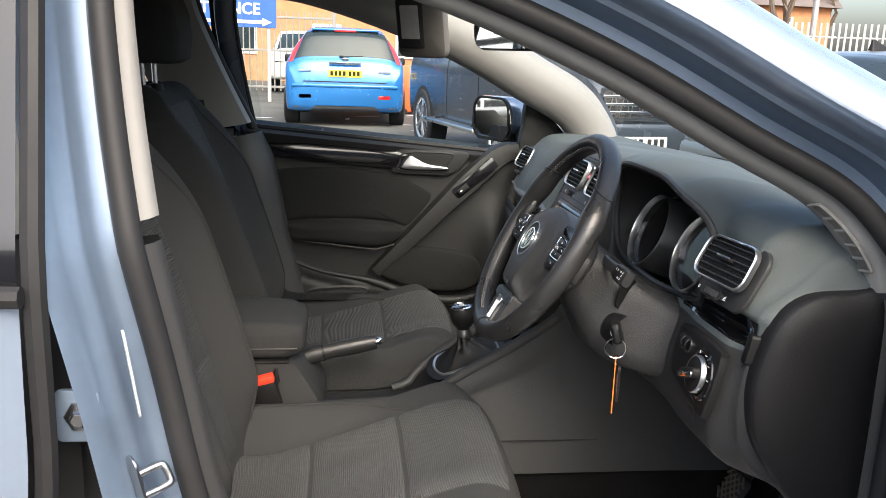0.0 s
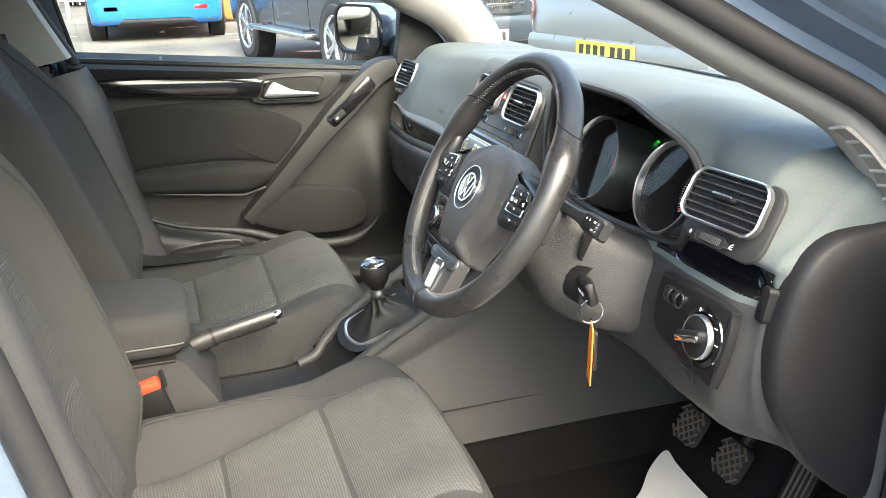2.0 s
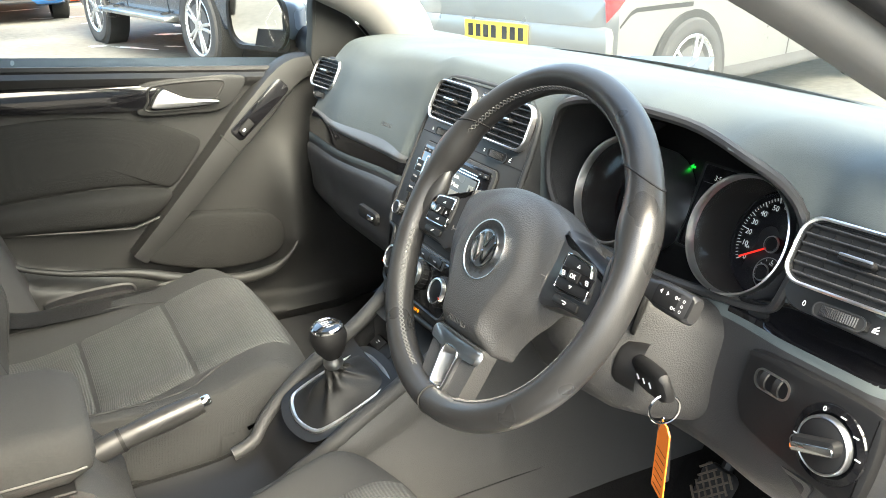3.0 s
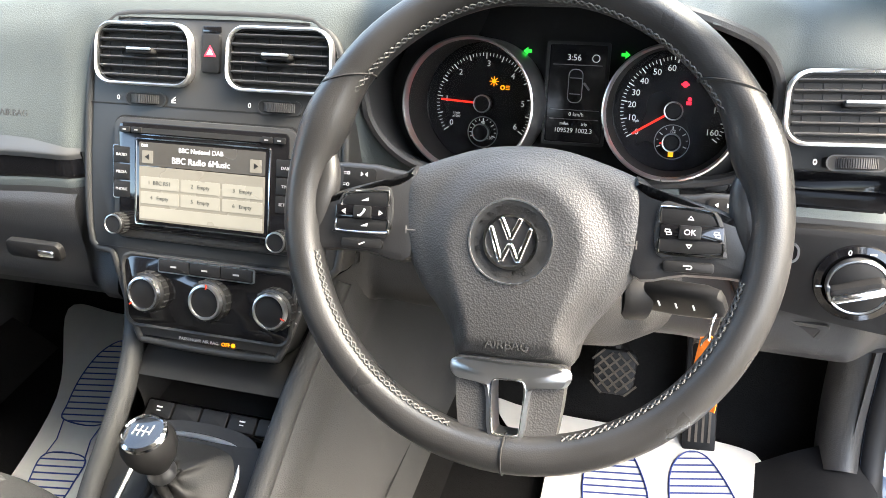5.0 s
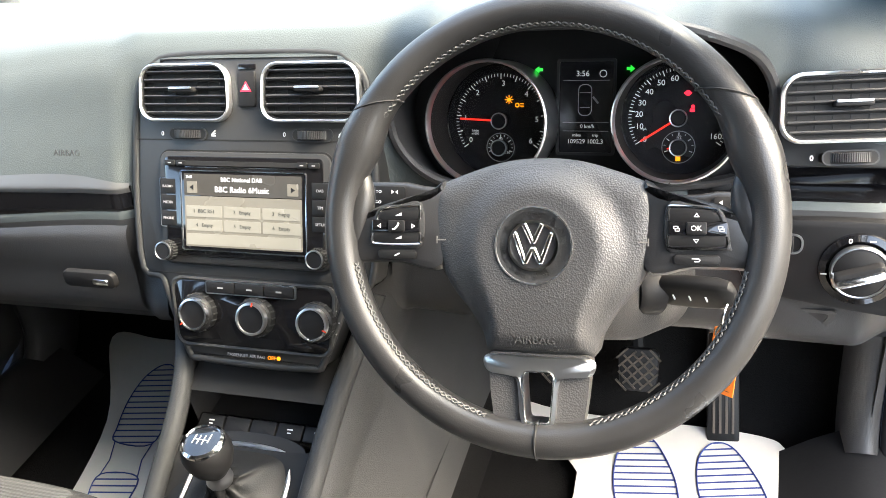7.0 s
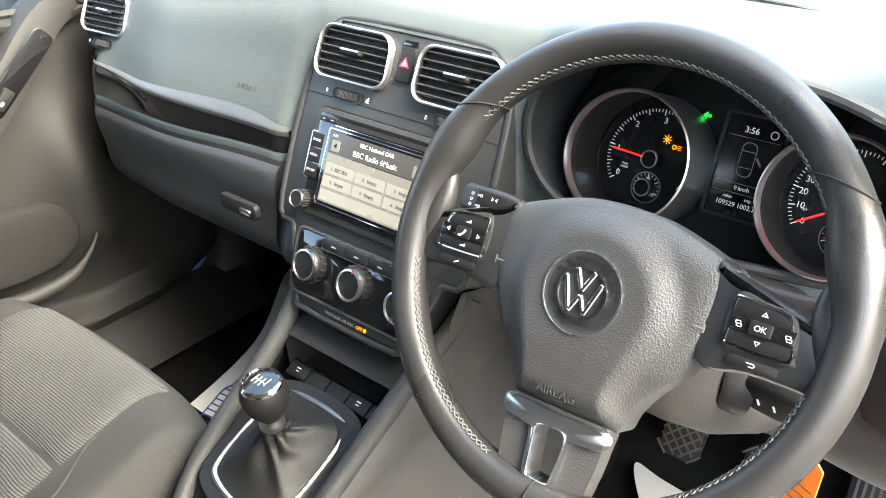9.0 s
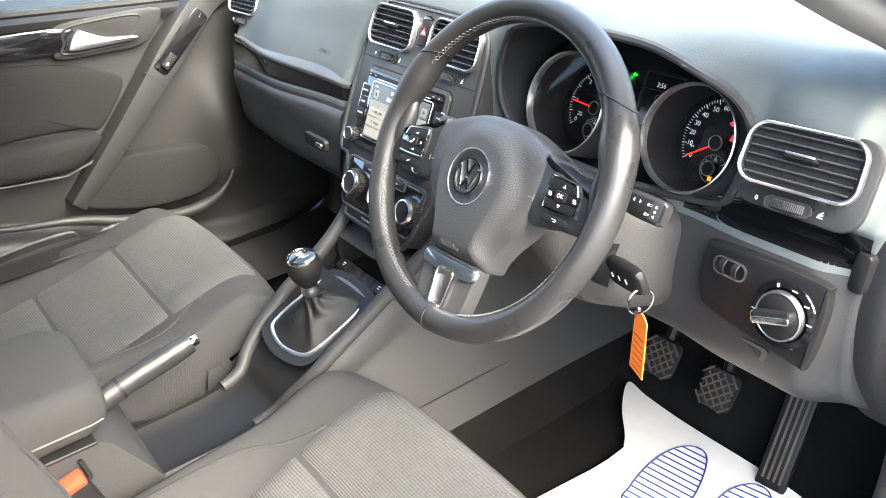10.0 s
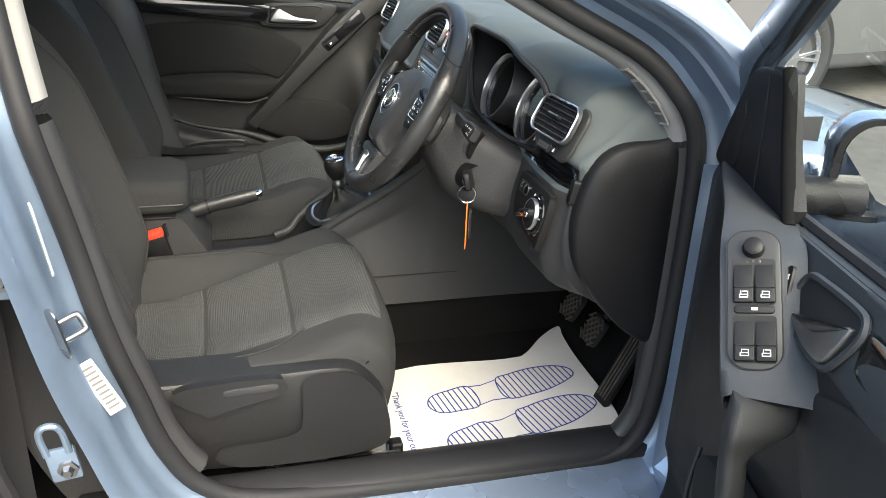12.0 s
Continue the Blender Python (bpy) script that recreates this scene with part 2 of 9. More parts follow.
def skin(loops, closed=True, cap0=False, cap1=False, m=None):
    """Joins loops of points, all of one length, by quads."""
    bm = bmesh.new()
    rows = [[bm.verts.new(p) for p in l] for l in loops]
    n = len(rows[0])
    for a, b in zip(rows, rows[1:]):
        for i in range(n if closed else n - 1):
            j = (i + 1) % n
            bm.faces.new((a[i], a[j], b[j], b[i]))
    if cap0:
        bm.faces.new(rows[0][::-1])
    if cap1:
        bm.faces.new(rows[-1])
    return put(bm, m) if m else bm


def rrect(w, h, r, n=6, z=0.0, cx=0.0, cy=0.0, skew=0.0, taper=0.0):
    """A rounded rectangle as a loop."""
    out = []
    r = min(r, w / 2 - 1e-5, h / 2 - 1e-5)
    for qx, qy, a0 in ((1, 1, 0), (-1, 1, 90), (-1, -1, 180), (1, -1, 270)):
        for i in range(n + 1):
            a = radians(a0 + 90 * i / n)
            x, y = qx * (w / 2 - r) + r * math.cos(a), qy * (h / 2 - r) + r * math.sin(a)
            out.append((cx + x * (1 + taper * y / h) + skew * y, cy + y, z))
    return out


def slab(loop, depth, bevel=0.0, m=None, z=0.0):
    """A plate of that outline, from z up to z + depth, with an eased upper edge."""
    c = Vector((sum(p[0] for p in loop) / len(loop), sum(p[1] for p in loop) / len(loop), 0))
    def ring(inset, zz):
        out = []
        n = len(loop)
        for i in range(n):
            a, p, b = Vector(loop[i - 1][:2]), Vector(loop[i][:2]), Vector(loop[(i + 1) % n][:2])
            t = (b - a)
            nn = Vector((t.y, -t.x)).normalized() if t.length > 1e-9 else Vector((0, 0))
            q = p - nn * inset
            out.append((q.x, q.y, zz))
        return out
    ls = [ring(0, z), ring(0, z + depth - bevel)]
    if bevel:
        ls += [ring(bevel * 0.3, z + depth - bevel * 0.3), ring(bevel, z + depth)]
    return skin(ls, True, True, True, m)


def band(loop_out, loop_in, depth, m=None, z=0.0, crown=0.0):
    """A frame between two outlines of one length, crowned in its middle."""
    mid = [((a[0] + b[0]) / 2, (a[1] + b[1]) / 2, z + depth + crown) for a, b in zip(loop_out, loop_in)]
    ls = [[(p[0], p[1], z) for p in loop_out], [(p[0], p[1], z + depth) for p in loop_out], mid,
          [(p[0], p[1], z + depth) for p in loop_in], [(p[0], p[1], z) for p in loop_in]]
    return skin(ls, True, False, False, m)


def lathe(profile, n=32, m=None, a0=0.0, a1=360.0):
    """Turns (radius, height) pairs about z."""
    full = abs(a1 - a0) >= 360
    loops = []
    for r, z in profile:
        k = n if full else n + 1
        loops.append([(r * math.cos(radians(a0 + (a1 - a0) * i / n)), r * math.sin(radians(a0 + (a1 - a0) * i / n)), z) for i in range(k)])
    bm = skin(loops, full)
    bmesh.ops.remove_doubles(bm, verts=bm.verts, dist=1e-6)
    return put(bm, m) if m else bm


def smooth_line(pts, n=8, closed=False):
    """A rounded line through the points."""
    P = [Vector(p) for p in pts]
    k = len(P)
    out = []
    for i in range(k if closed else k - 1):
        p0 = P[(i - 1) % k] if closed or i else P[0] * 2 - P[1]
        p1, p2 = P[i], P[(i + 1) % k]
        p3 = P[(i + 2) % k] if closed or i + 2 < k else P[-1] * 2 - P[-2]
        for j in range(n):
            t = j / n
            out.append(0.5 * (2 * p1 + (p2 - p0) * t + (2 * p0 - 5 * p1 + 4 * p2 - p3) * t * t + (3 * p1 - p0 - 3 * p2 + p3) * t ** 3))
    if not closed:
        out.append(P[-1])
    return out


def tube(pts, r, n=10, closed=False, m=None, squash=1.0, up=(0, 0, 1), caps=True):
    """A pipe along the points; r is a radius or one for each point; squash flattens it along its side."""
    P = [Vector(p) for p in pts]
    k = len(P)
    loops = []
    last = None
    for i, p in enumerate(P):
        t = (P[(i + 1) % k] - P[i - 1]) if closed or 0 < i < k - 1 else (P[1] - P[0] if i == 0 else P[-1] - P[-2])
        t.normalize()
        s = last - t * last.dot(t) if last else Vector(up).cross(t)
        if s.length < 1e-4:
            s = Vector((1, 0, 0)).cross(t)
        s.normalize()
        last = s
        w = t.cross(s)
        rr = r[i] if isinstance(r, (list, tuple)) else r
        loops.append([tuple(p + s * (rr * squash * math.cos(2 * math.pi * j / n)) + w * (rr * math.sin(2 * math.pi * j / n))) for j in range(n)])
    if closed:
        loops.append(loops[0])
        bm = skin(loops, True)
        bmesh.ops.remove_doubles(bm, verts=bm.verts, dist=1e-6)
    else:
        bm = skin(loops, True, caps, caps)
    return put(bm, m) if m else bm


def sheet(fn, nu, nv, thick=0.0):
    """A surface from fn(u, v), u and v from 0 to 1."""
    bm = bmesh.new()
    g = [[bm.verts.new(fn(i / nu, j / nv)) for j in range(nv + 1)] for i in range(nu + 1)]
    for i in range(nu):
        for j in range(nv):
            bm.faces.new((g[i][j], g[i + 1][j], g[i + 1][j + 1], g[i][j + 1]))
    if thick:
        bmesh.ops.recalc_face_normals(bm, faces=bm.faces)
        bmesh.ops.solidify(bm, geom=list(bm.faces), thickness=thick)
    return bm


def lerp(a, b, t):
    return a + (b - a) * t


def ease(a, b, x):
    t = min(max((x - a) / (b - a), 0), 1)
    return t * t * (3 - 2 * t)


def words(text, size, m, parent, material="white", name="lettering", align="CENTER", depth=0.0002, bold=0.0, label=""):
    """Raised letters in the built-in font, as a mesh."""
    c = bpy.data.curves.new(name, "FONT")
    c.body, c.size, c.align_x, c.align_y, c.extrude, c.offset = text, size, align, "CENTER", depth, bold
    c.resolution_u = 3
    o = bpy.data.objects.new(name, c)
    me = bpy.data.meshes.new_from_object(o)
    bpy.data.objects.remove(o)
    bpy.data.curves.remove(c)
    bm = bmesh.new()
    bm.from_mesh(me)
    bpy.data.meshes.remove(me)
    if not bm.verts:
        bm.free()
        return None
    return part(name, put(bm, m), material, parent, label, smooth=False, flip=False)


def T(x, y, z=0.0, rz=0.0):
    return Matrix.Translation((x, y, z)) @ Matrix.Rotation(radians(rz), 4, "Z")


YC, YD = -0.010, -0.362        # middle of the car, middle of the driver's seat

# ---- ground and an unseen wall added behind ----
M["tarmac"] = mat("worn_tarmac", (0.105, 0.100, 0.090), 0.85, vary=0.45, vscale=0.8, bump=0.8, bscale=60, rvary=0.1, fine=14, spec=0.12)
M["white_patch"] = mat("pale_patch", (0.60, 0.62, 0.64), 0.35, vary=0.2)
M["brick"] = mat("orange_brick", (0.42, 0.19, 0.09), 0.85, vary=0.25, vscale=3, fine=25)
M["render"] = mat("grey_render", (0.30, 0.29, 0.28), 0.9, vary=0.1, vscale=1)
gb = sheet(lambda u, v: (lerp(-900, 900, u), lerp(-900, 900, v), 0.0), 30, 30)
tagged(part("ground", gb, "tarmac"), "worn grey tarmac of a car park", "ground", kind="structure")
# unseen wall, added behind the camera to cut low light from -y
wb = box(30, 0.3, 3.2, at=(0, -13.0, 1.6))
tagged(part("unseen_wall", wb, "render", smooth=False), "unseen grey wall added behind the camera to block light", "wall", kind="structure")

# ---- body shell of the car ----
# outline of the driver's door opening (x, z), forward edge first
DOOR_RING = [(0.401, 0.63), (0.400, 0.80), (0.390, 0.885), (0.355, 0.945), (0.30, 0.998), (0.19, 1.055), (0.03, 1.140), (-0.13, 1.207),
             (-0.30, 1.262), (-0.45, 1.295), (-0.545, 1.295), (-0.565, 1.24), (-0.552, 1.10), (-0.528, 0.95), (-0.495, 0.79), (-0.467, 0.64),
             (-0.437, 0.533), (-0.405, 0.43), (-0.355, 0.355), (-0.26, 0.318), (0.0, 0.305), (0.20, 0.300), (0.325, 0.305), (0.375, 0.345), (0.394, 0.43)]


def side_y(z, base):
    """The side of the car leans in above the belt."""
    return base + max(0.0, z - 0.93) * 0.30


def ring(offset, base, side=1, n=6):
    """The door opening, widened by offset, on a side plane; side -1 is the far side."""
    pts = smooth_line([(x, 0, z) for x, z in DOOR_RING], n, True)
    out = []
    k = len(pts)
    for i in range(k):
        t = pts[(i + 2) % k] - pts[i - 2]
        nn = Vector((t.z, 0, -t.x)).normalized()
        q = pts[i] + nn * offset
        y = side_y(q.z, base)
        if side < 0 and q.x < -0.42 and q.z > 0.86:
            q.x -= 0.28 * (q.z - 0.86) * ease(-0.42, -0.50, q.x)
        out.append((q.x, y if side > 0 else 2 * YC - y, q.z))
    return out


def ring_sign():
    pts = [(x, z) for x, z in DOOR_RING]
    return sum(a[0] * b[1] - b[0] * a[1] for a, b in zip(pts, pts[1:] + pts[:1]))


OUT = 1 if ring_sign() < 0 else -1
if Vector(ring(0.05 * OUT, -0.73)[0]).x < Vector(ring(0.0, -0.73)[0]).x:
    OUT = -OUT
car_body = thing("car_body", "light blue metallic hatchback body shell with open door", "car body", (0, YC, 0.3), kind="structure")
for side, nm in ((1, "driver"), (-1, "passenger")):
    jamb = skin([ring(o * OUT, y, side) for o, y in ((0.002, -0.724), (0.006, -0.730), (0.019, -0.734), (0.033, -0.741), (0.038, -0.750), (0.041, -0.770), (0.044, -0.784), (0.050, -0.789), (0.054, -0.806), (0.060, -0.828), (0.068, -0.838))], True)
    part("door_jamb", jamb, "paint_in", car_body, "blue painted door opening")
    seal = tube(ring(0.005 * OUT, -0.738, side), 0.0145, 10, True, squash=1.0, up=(0, 1, 0))
    part("door_seal", seal, "rubber", car_body, "black rubber door seal")
    # outer skin above and before the opening
    def skin_out(o, y):
        return ring(o * OUT, y, side)
    pill = skin([skin_out(0.068, -0.838), skin_out(0.082, -0.842), skin_out(0.10, -0.838), skin_out(0.118, -0.820), skin_out(0.13, -0.79)], True)
    cut = [f for f in pill.faces if f.calc_center_median().z < 0.93 or f.calc_center_median().x < -0.52]
    bmesh.ops.delete(pill, geom=cut, context="FACES")
    part("pillar_skin", pill, "paint", car_body)
# sill
sl = smooth_line([(0, -0.735, 0.30), (0, -0.80, 0.285), (0, -0.845, 0.26), (0, -0.86, 0.20), (0, -0.84, 0.16)], 4)
part("sill", skin([[(x, p.y, p.z) for p in sl] for x in (-0.75, -0.3, 0.1, 0.55)], False), "paint", car_body)
for sd in (1, -1):
    sl2 = [(p.y if sd > 0 else 2 * YC - p.y, p.z) for p in smooth_line([(0, -0.60, 0.262), (0, -0.655, 0.304), (0, -0.70, 0.327), (0, -0.738, 0.321), (0, -0.750, 0.300)], 4)]
    part("sill_trim", skin([[(x, y, z) for y, z in sl2] for x in (-0.55, -0.3, 0.0, 0.25, 0.40)], False), "rubber", car_body, "black sill cover")

# ---- dashboard ----
dashboard = thing("dashboard", "dark grey soft-touch car dashboard with silver vent rings", "dashboard", (0.3, YC, 0.6))
STATIONS = [  # y, then (x, z) from the windscreen over the top and down the face
    (0.71, [(0.50, 0.915), (0.44, 0.925), (0.38, 0.915), (0.34, 0.90), (0.31, 0.87), (0.28, 0.82), (0.26, 0.79), (0.26, 0.765), (0.25, 0.745), (0.25, 0.68), (0.28, 0.60), (0.42, 0.55)]),
    (0.665, [(0.54, 0.925), (0.43, 0.945), (0.31, 0.93), (0.265, 0.91), (0.238, 0.872), (0.205, 0.82), (0.190, 0.795), (0.184, 0.765), (0.180, 0.748), (0.182, 0.69), (0.215, 0.60), (0.42, 0.56)]),
    (0.60, [(0.58, 0.910), (0.42, 0.940), (0.28, 0.945), (0.228, 0.918), (0.200, 0.872), (0.172, 0.82), (0.158, 0.797), (0.154, 0.768), (0.151, 0.752), (0.155, 0.69), (0.19, 0.60), (0.42, 0.565)]),
    (0.42, [(0.63, 0.915), (0.44, 0.943), (0.265, 0.950), (0.205, 0.92), (0.172, 0.868), (0.148, 0.82), (0.1405, 0.80), (0.1365, 0.775), (0.134, 0.762), (0.138, 0.70), (0.17, 0.61), (0.42, 0.575)]),
    (0.17, [(0.65, 0.916), (0.45, 0.946), (0.265, 0.962), (0.215, 0.940), (0.186, 0.880), (0.158, 0.82), (0.1525, 0.804), (0.148, 0.783), (0.1445, 0.772), (0.136, 0.71), (0.16, 0.62), (0.42, 0.58)]),
    (0.13, [(0.65, 0.916), (0.45, 0.946), (0.27, 0.966), (0.225, 0.955), (0.20, 0.90), (0.175, 0.82), (0.17, 0.804), (0.165, 0.783), (0.16, 0.772), (0.14, 0.71), (0.13, 0.64), (0.42, 0.58)]),
    (-0.13, [(0.65, 0.916), (0.45, 0.946), (0.27, 0.966), (0.225, 0.955), (0.20, 0.90), (0.18, 0.83), (0.175, 0.804), (0.17, 0.783), (0.16, 0.772), (0.14, 0.71), (0.13, 0.64), (0.42, 0.58)]),
    (-0.165, [(0.65, 0.916), (0.45, 0.946), (0.28, 0.970), (0.228, 0.957), (0.215, 0.90), (0.212, 0.83), (0.21, 0.804), (0.21, 0.783), (0.205, 0.772), (0.19, 0.71), (0.19, 0.64), (0.42, 0.58)]),
    (-0.24, [(0.65, 0.916), (0.45, 0.950), (0.27, 0.986), (0.196, 0.978), (0.190, 0.94), (0.21, 0.83), (0.215, 0.795), (0.22, 0.783), (0.22, 0.772), (0.20, 0.70), (0.21, 0.62), (0.42, 0.57)]),
    (-0.365, [(0.65, 0.916), (0.45, 0.952), (0.26, 0.994), (0.176, 0.985), (0.170, 0.95), (0.208, 0.81), (0.215, 0.79), (0.22, 0.78), (0.22, 0.772), (0.20, 0.70), (0.21, 0.62), (0.42, 0.57)]),
    (-0.48, [(0.65, 0.916), (0.45, 0.949), (0.27, 0.980), (0.198, 0.968), (0.186, 0.94), (0.208, 0.82), (0.225, 0.805), (0.235, 0.79), (0.222, 0.776), (0.20, 0.69), (0.22, 0.62), (0.42, 0.57)]),
    (-0.558, [(0.62, 0.914), (0.44, 0.942), (0.29, 0.955), (0.246, 0.935), (0.238, 0.885), (0.224, 0.832), (0.232, 0.815), (0.245, 0.79), (0.214, 0.777), (0.192, 0.68), (0.225, 0.61), (0.42, 0.56)]),
    (-0.64, [(0.58, 0.910), (0.44, 0.932), (0.31, 0.942), (0.258, 0.922), (0.236, 0.882), (0.216, 0.832), (0.240, 0.815), (0.250, 0.79), (0.214, 0.777), (0.196, 0.68), (0.235, 0.60), (0.42, 0.55)]),
    (-0.685, [(0.53, 0.92), (0.45, 0.935), (0.37, 0.925), (0.325, 0.905), (0.285, 0.868), (0.238, 0.832), (0.236, 0.812), (0.236, 0.79), (0.228, 0.777), (0.222, 0.68), (0.265, 0.60), (0.42, 0.53)]),
    (-0.705, [(0.50, 0.915), (0.455, 0.925), (0.41, 0.915), (0.385, 0.898), (0.35, 0.858), (0.28, 0.826), (0.27, 0.806), (0.268, 0.79), (0.265, 0.77), (0.27, 0.68), (0.32, 0.58), (0.42, 0.50)]),
]
ND = 6
rows = []
for y, prof in STATIONS:
    rows.append([(p.x, p.z) for p in smooth_line([(x, 0, z) for x, z in prof], ND)])
ys = [s[0] for s in STATIONS]


def dash_point(y, j):
    """The point j of the profile at y."""
    i = 0
    while i < len(ys) - 2 and y < ys[i + 1]:
        i += 1
    t = ease(0, 1, (y - ys[i]) / (ys[i + 1] - ys[i]))
    a, b = rows[i][j], rows[i + 1][j]
    return lerp(a[0], b[0], t), y, lerp(a[1], b[1], t)


# dial opening: an arch in the driver's face (y, z)
ARCH = smooth_line([(-0.165, 0.86, 0), (-0.168, 0.90, 0), (-0.195, 0.943, 0), (-0.26, 0.971, 0), (-0.355, 0.982, 0), (-0.45, 0.972, 0), (-0.512, 0.947, 0), (-0.541, 0.905, 0),
                    (-0.546, 0.86, 0), (-0.530, 0.815, 0), (-0.50, 0.795, 0), (-0.43, 0.790, 0), (-0.355, 0.790, 0), (-0.27, 0.790, 0), (-0.215, 0.797, 0), (-0.18, 0.825, 0)], 5, True)


def in_loop(px, py, loop):
    hit = False
    for a, b in zip(loop, loop[1:] + loop[:1]):
        if (a[1] > py) != (b[1] > py) and px < (b[0] - a[0]) * (py - a[1]) / (b[1] - a[1]) + a[0]:
            hit = not hit
    return hit


def face_x(y, z):
    """The x of the dashboard's face at that place."""
    best = None
    n = len(rows[0])
    for j in range(ND * 3 - 2, n - 1):
        a, b = dash_point(y, j), dash_point(y, j + 1)
        if (a[2] - z) * (b[2] - z) <= 0 and a[2] != b[2]:
            t = (z - a[2]) / (b[2] - a[2])
            return lerp(a[0], b[0], t)
    return dash_point(y, ND * 4)[0]


# outline of the centre stack's fascia
SF = plane_frame((0.150, YC, 0.790), 24.8)
fas = [(-0.145, 0.070), (-0.141, 0.115), (-0.134, 0.142), (-0.118, 0.158), (-0.095, 0.166), (0.0, 0.168), (0.095, 0.166), (0.118, 0.158), (0.134, 0.142), (0.141, 0.115), (0.145, 0.070), (0.147, 0.0), (0.142, -0.073),
       (0.118, -0.082), (0.110, -0.10), (0.085, -0.166), (0.070, -0.174), (0.0, -0.176), (-0.070, -0.174), (-0.085, -0.166), (-0.110, -0.10), (-0.118, -0.082), (-0.142, -0.073), (-0.147, 0.0)]
fas = [(p.x, p.y, 0) for p in smooth_line([(x, y, 0) for x, y in fas], 3, True)][::-1]
SFI = SF.inverted()
FAS2 = [(p[0], p[1]) for p in fas]
yy = [0.71 - 1.415 * i / 236 for i in range(237)]
NJ = len(rows[0])
bm = bmesh.new()
grid = [[bm.verts.new(dash_point(y, j)) for j in range(NJ)] for y in yy]
for i in range(len(yy) - 1):
    for j in range(NJ - 1):
        ps = [grid[i][j].co, grid[i + 1][j + 1].co]
        cy, cz = (ps[0].y + ps[1].y) / 2, (ps[0].z + ps[1].z) / 2
        if j >= ND * 3 - 1 and in_loop(cy, cz, ARCH):
            continue
        loc = SFI @ ((ps[0] + ps[1]) / 2)
        if j > ND * 2 and abs(loc.z) < 0.09 and in_loop(loc.x * 1.012, 0.003 + loc.y * 1.005, FAS2):
            continue
        if abs(cy - YC) < 0.128 and j > ND * 7:
            continue
        bm.faces.new((grid[i][j], grid[i + 1][j], grid[i + 1][j + 1], grid[i][j + 1])).material_index = 1 if j >= ND * 8 else 0
low = bm.copy()
bmesh.ops.delete(low, geom=[f for f in low.faces if f.material_index == 0], context="FACES")
bmesh.ops.delete(bm, geom=[f for f in bm.faces if f.material_index == 1], context="FACES")
for f in low.faces:
    f.material_index = 0
bmesh.ops.delete(bm, geom=[v for v in bm.verts if not v.link_faces], context="VERTS")
part("dash_top", bm, "dash", dashboard, "soft grey dashboard skin", angle=60)
part("dash_lower", low, "knee", dashboard, "hard dark lower dashboard", angle=60)
# lip and throat of the dial hood
GA = radians(22)
GZ0 = Vector((0.306, YD, 0.832))


def gauge_x(z):
    return GZ0.x + (z - GZ0.z) * math.tan(GA)


lip = []
for p in ARCH:
    x = face_x(p.x, p.y)
    lip.append((min(x, 0.235) - 0.002, p.x, p.y))
lip = [tuple(sum((Vector(lip[(i + d) % len(lip)]) for d in (-2, -1, 0, 1, 2)), Vector()) / 5) for i in range(len(lip))]
part("dial_hood_lip", tube(lip, 0.0055, 8, True), "dash_low", dashboard)
c = Vector((0, YD, 0.862))
inner = []
for p in lip:
    q = Vector(p)
    q = Vector((0, c.y + (q.y - c.y) * 0.99, c.z + (q.z - c.z) * (0.92 if q.z > c.z else 1.50)))
    inner.append((gauge_x(q.z) - 0.004, q.y, q.z))
mid = [tuple(Vector(a) * 0.55 + Vector(b) * 0.45) for a, b in zip(lip, inner)]
part("dial_hood_throat", skin([lip, mid, inner], True), "dash_low", dashboard, "grained inside of the dial hood")

# ---- instrument cluster ----
cluster = thing("instrument_cluster", "twin round dials with chrome rings and lit red needles", "instrument cluster", tuple(GZ0))
GF = plane_frame(GZ0, 22)
part("dial_backing", slab(rrect(0.40, 0.185, 0.06), 0.004, m=GF @ T(0, 0.012, -0.008)), "black", cluster)


def dial(u, v, r, name):
    """A dial face at the bottom of a deep tube with a chrome ring at its mouth."""
    m = GF @ T(u, v)
    d = part(name, lathe([(0.0, 0.0), (r * 0.97, 0.0), (r * 0.98, 0.002)], 48, m), "lcd", cluster, "black dial face")
    part("dial_tube", lathe([(r * 0.98, 0.0), (r * 0.985, 0.03), (r * 0.985, 0.068)], 56, m), "dark", d)
    part("dial_ring", lathe([(r * 0.975, 0.062), (r * 0.978, 0.070), (r * 1.0, 0.0735), (r * 1.025, 0.0725), (r * 1.035, 0.067), (r * 1.035, 0.0)], 64, m), "bright", d, "chrome dial ring")
    part("dial_glass", lathe([(0.0, 0.062), (r * 0.98, 0.062)], 40, m), "lens", d, "clear dial glass").visible_shadow = False
    return d, m


def dial_cowl(u, v, r, a0, a1):
    """The flared collar that joins a dial ring to the hood."""
    part("dial_cowl", lathe([(r * 1.03, 0.064), (r * 1.10, 0.056), (r * 1.22, 0.046), (r * 1.45, 0.030)], 40, GF @ T(u, v), a0, a1), "dash_low", cluster, "grained dark dial cowl", angle=60)


dial_cowl(-0.1015, -0.004, 0.0650, 85, 275)
dial_cowl(0.093, 0.000, 0.0615, -95, 95)
rev, RM = dial(-0.1015, -0.004, 0.0650, "rev_counter")
spd, SM = dial(0.093, 0.000, 0.0615, "speedometer")


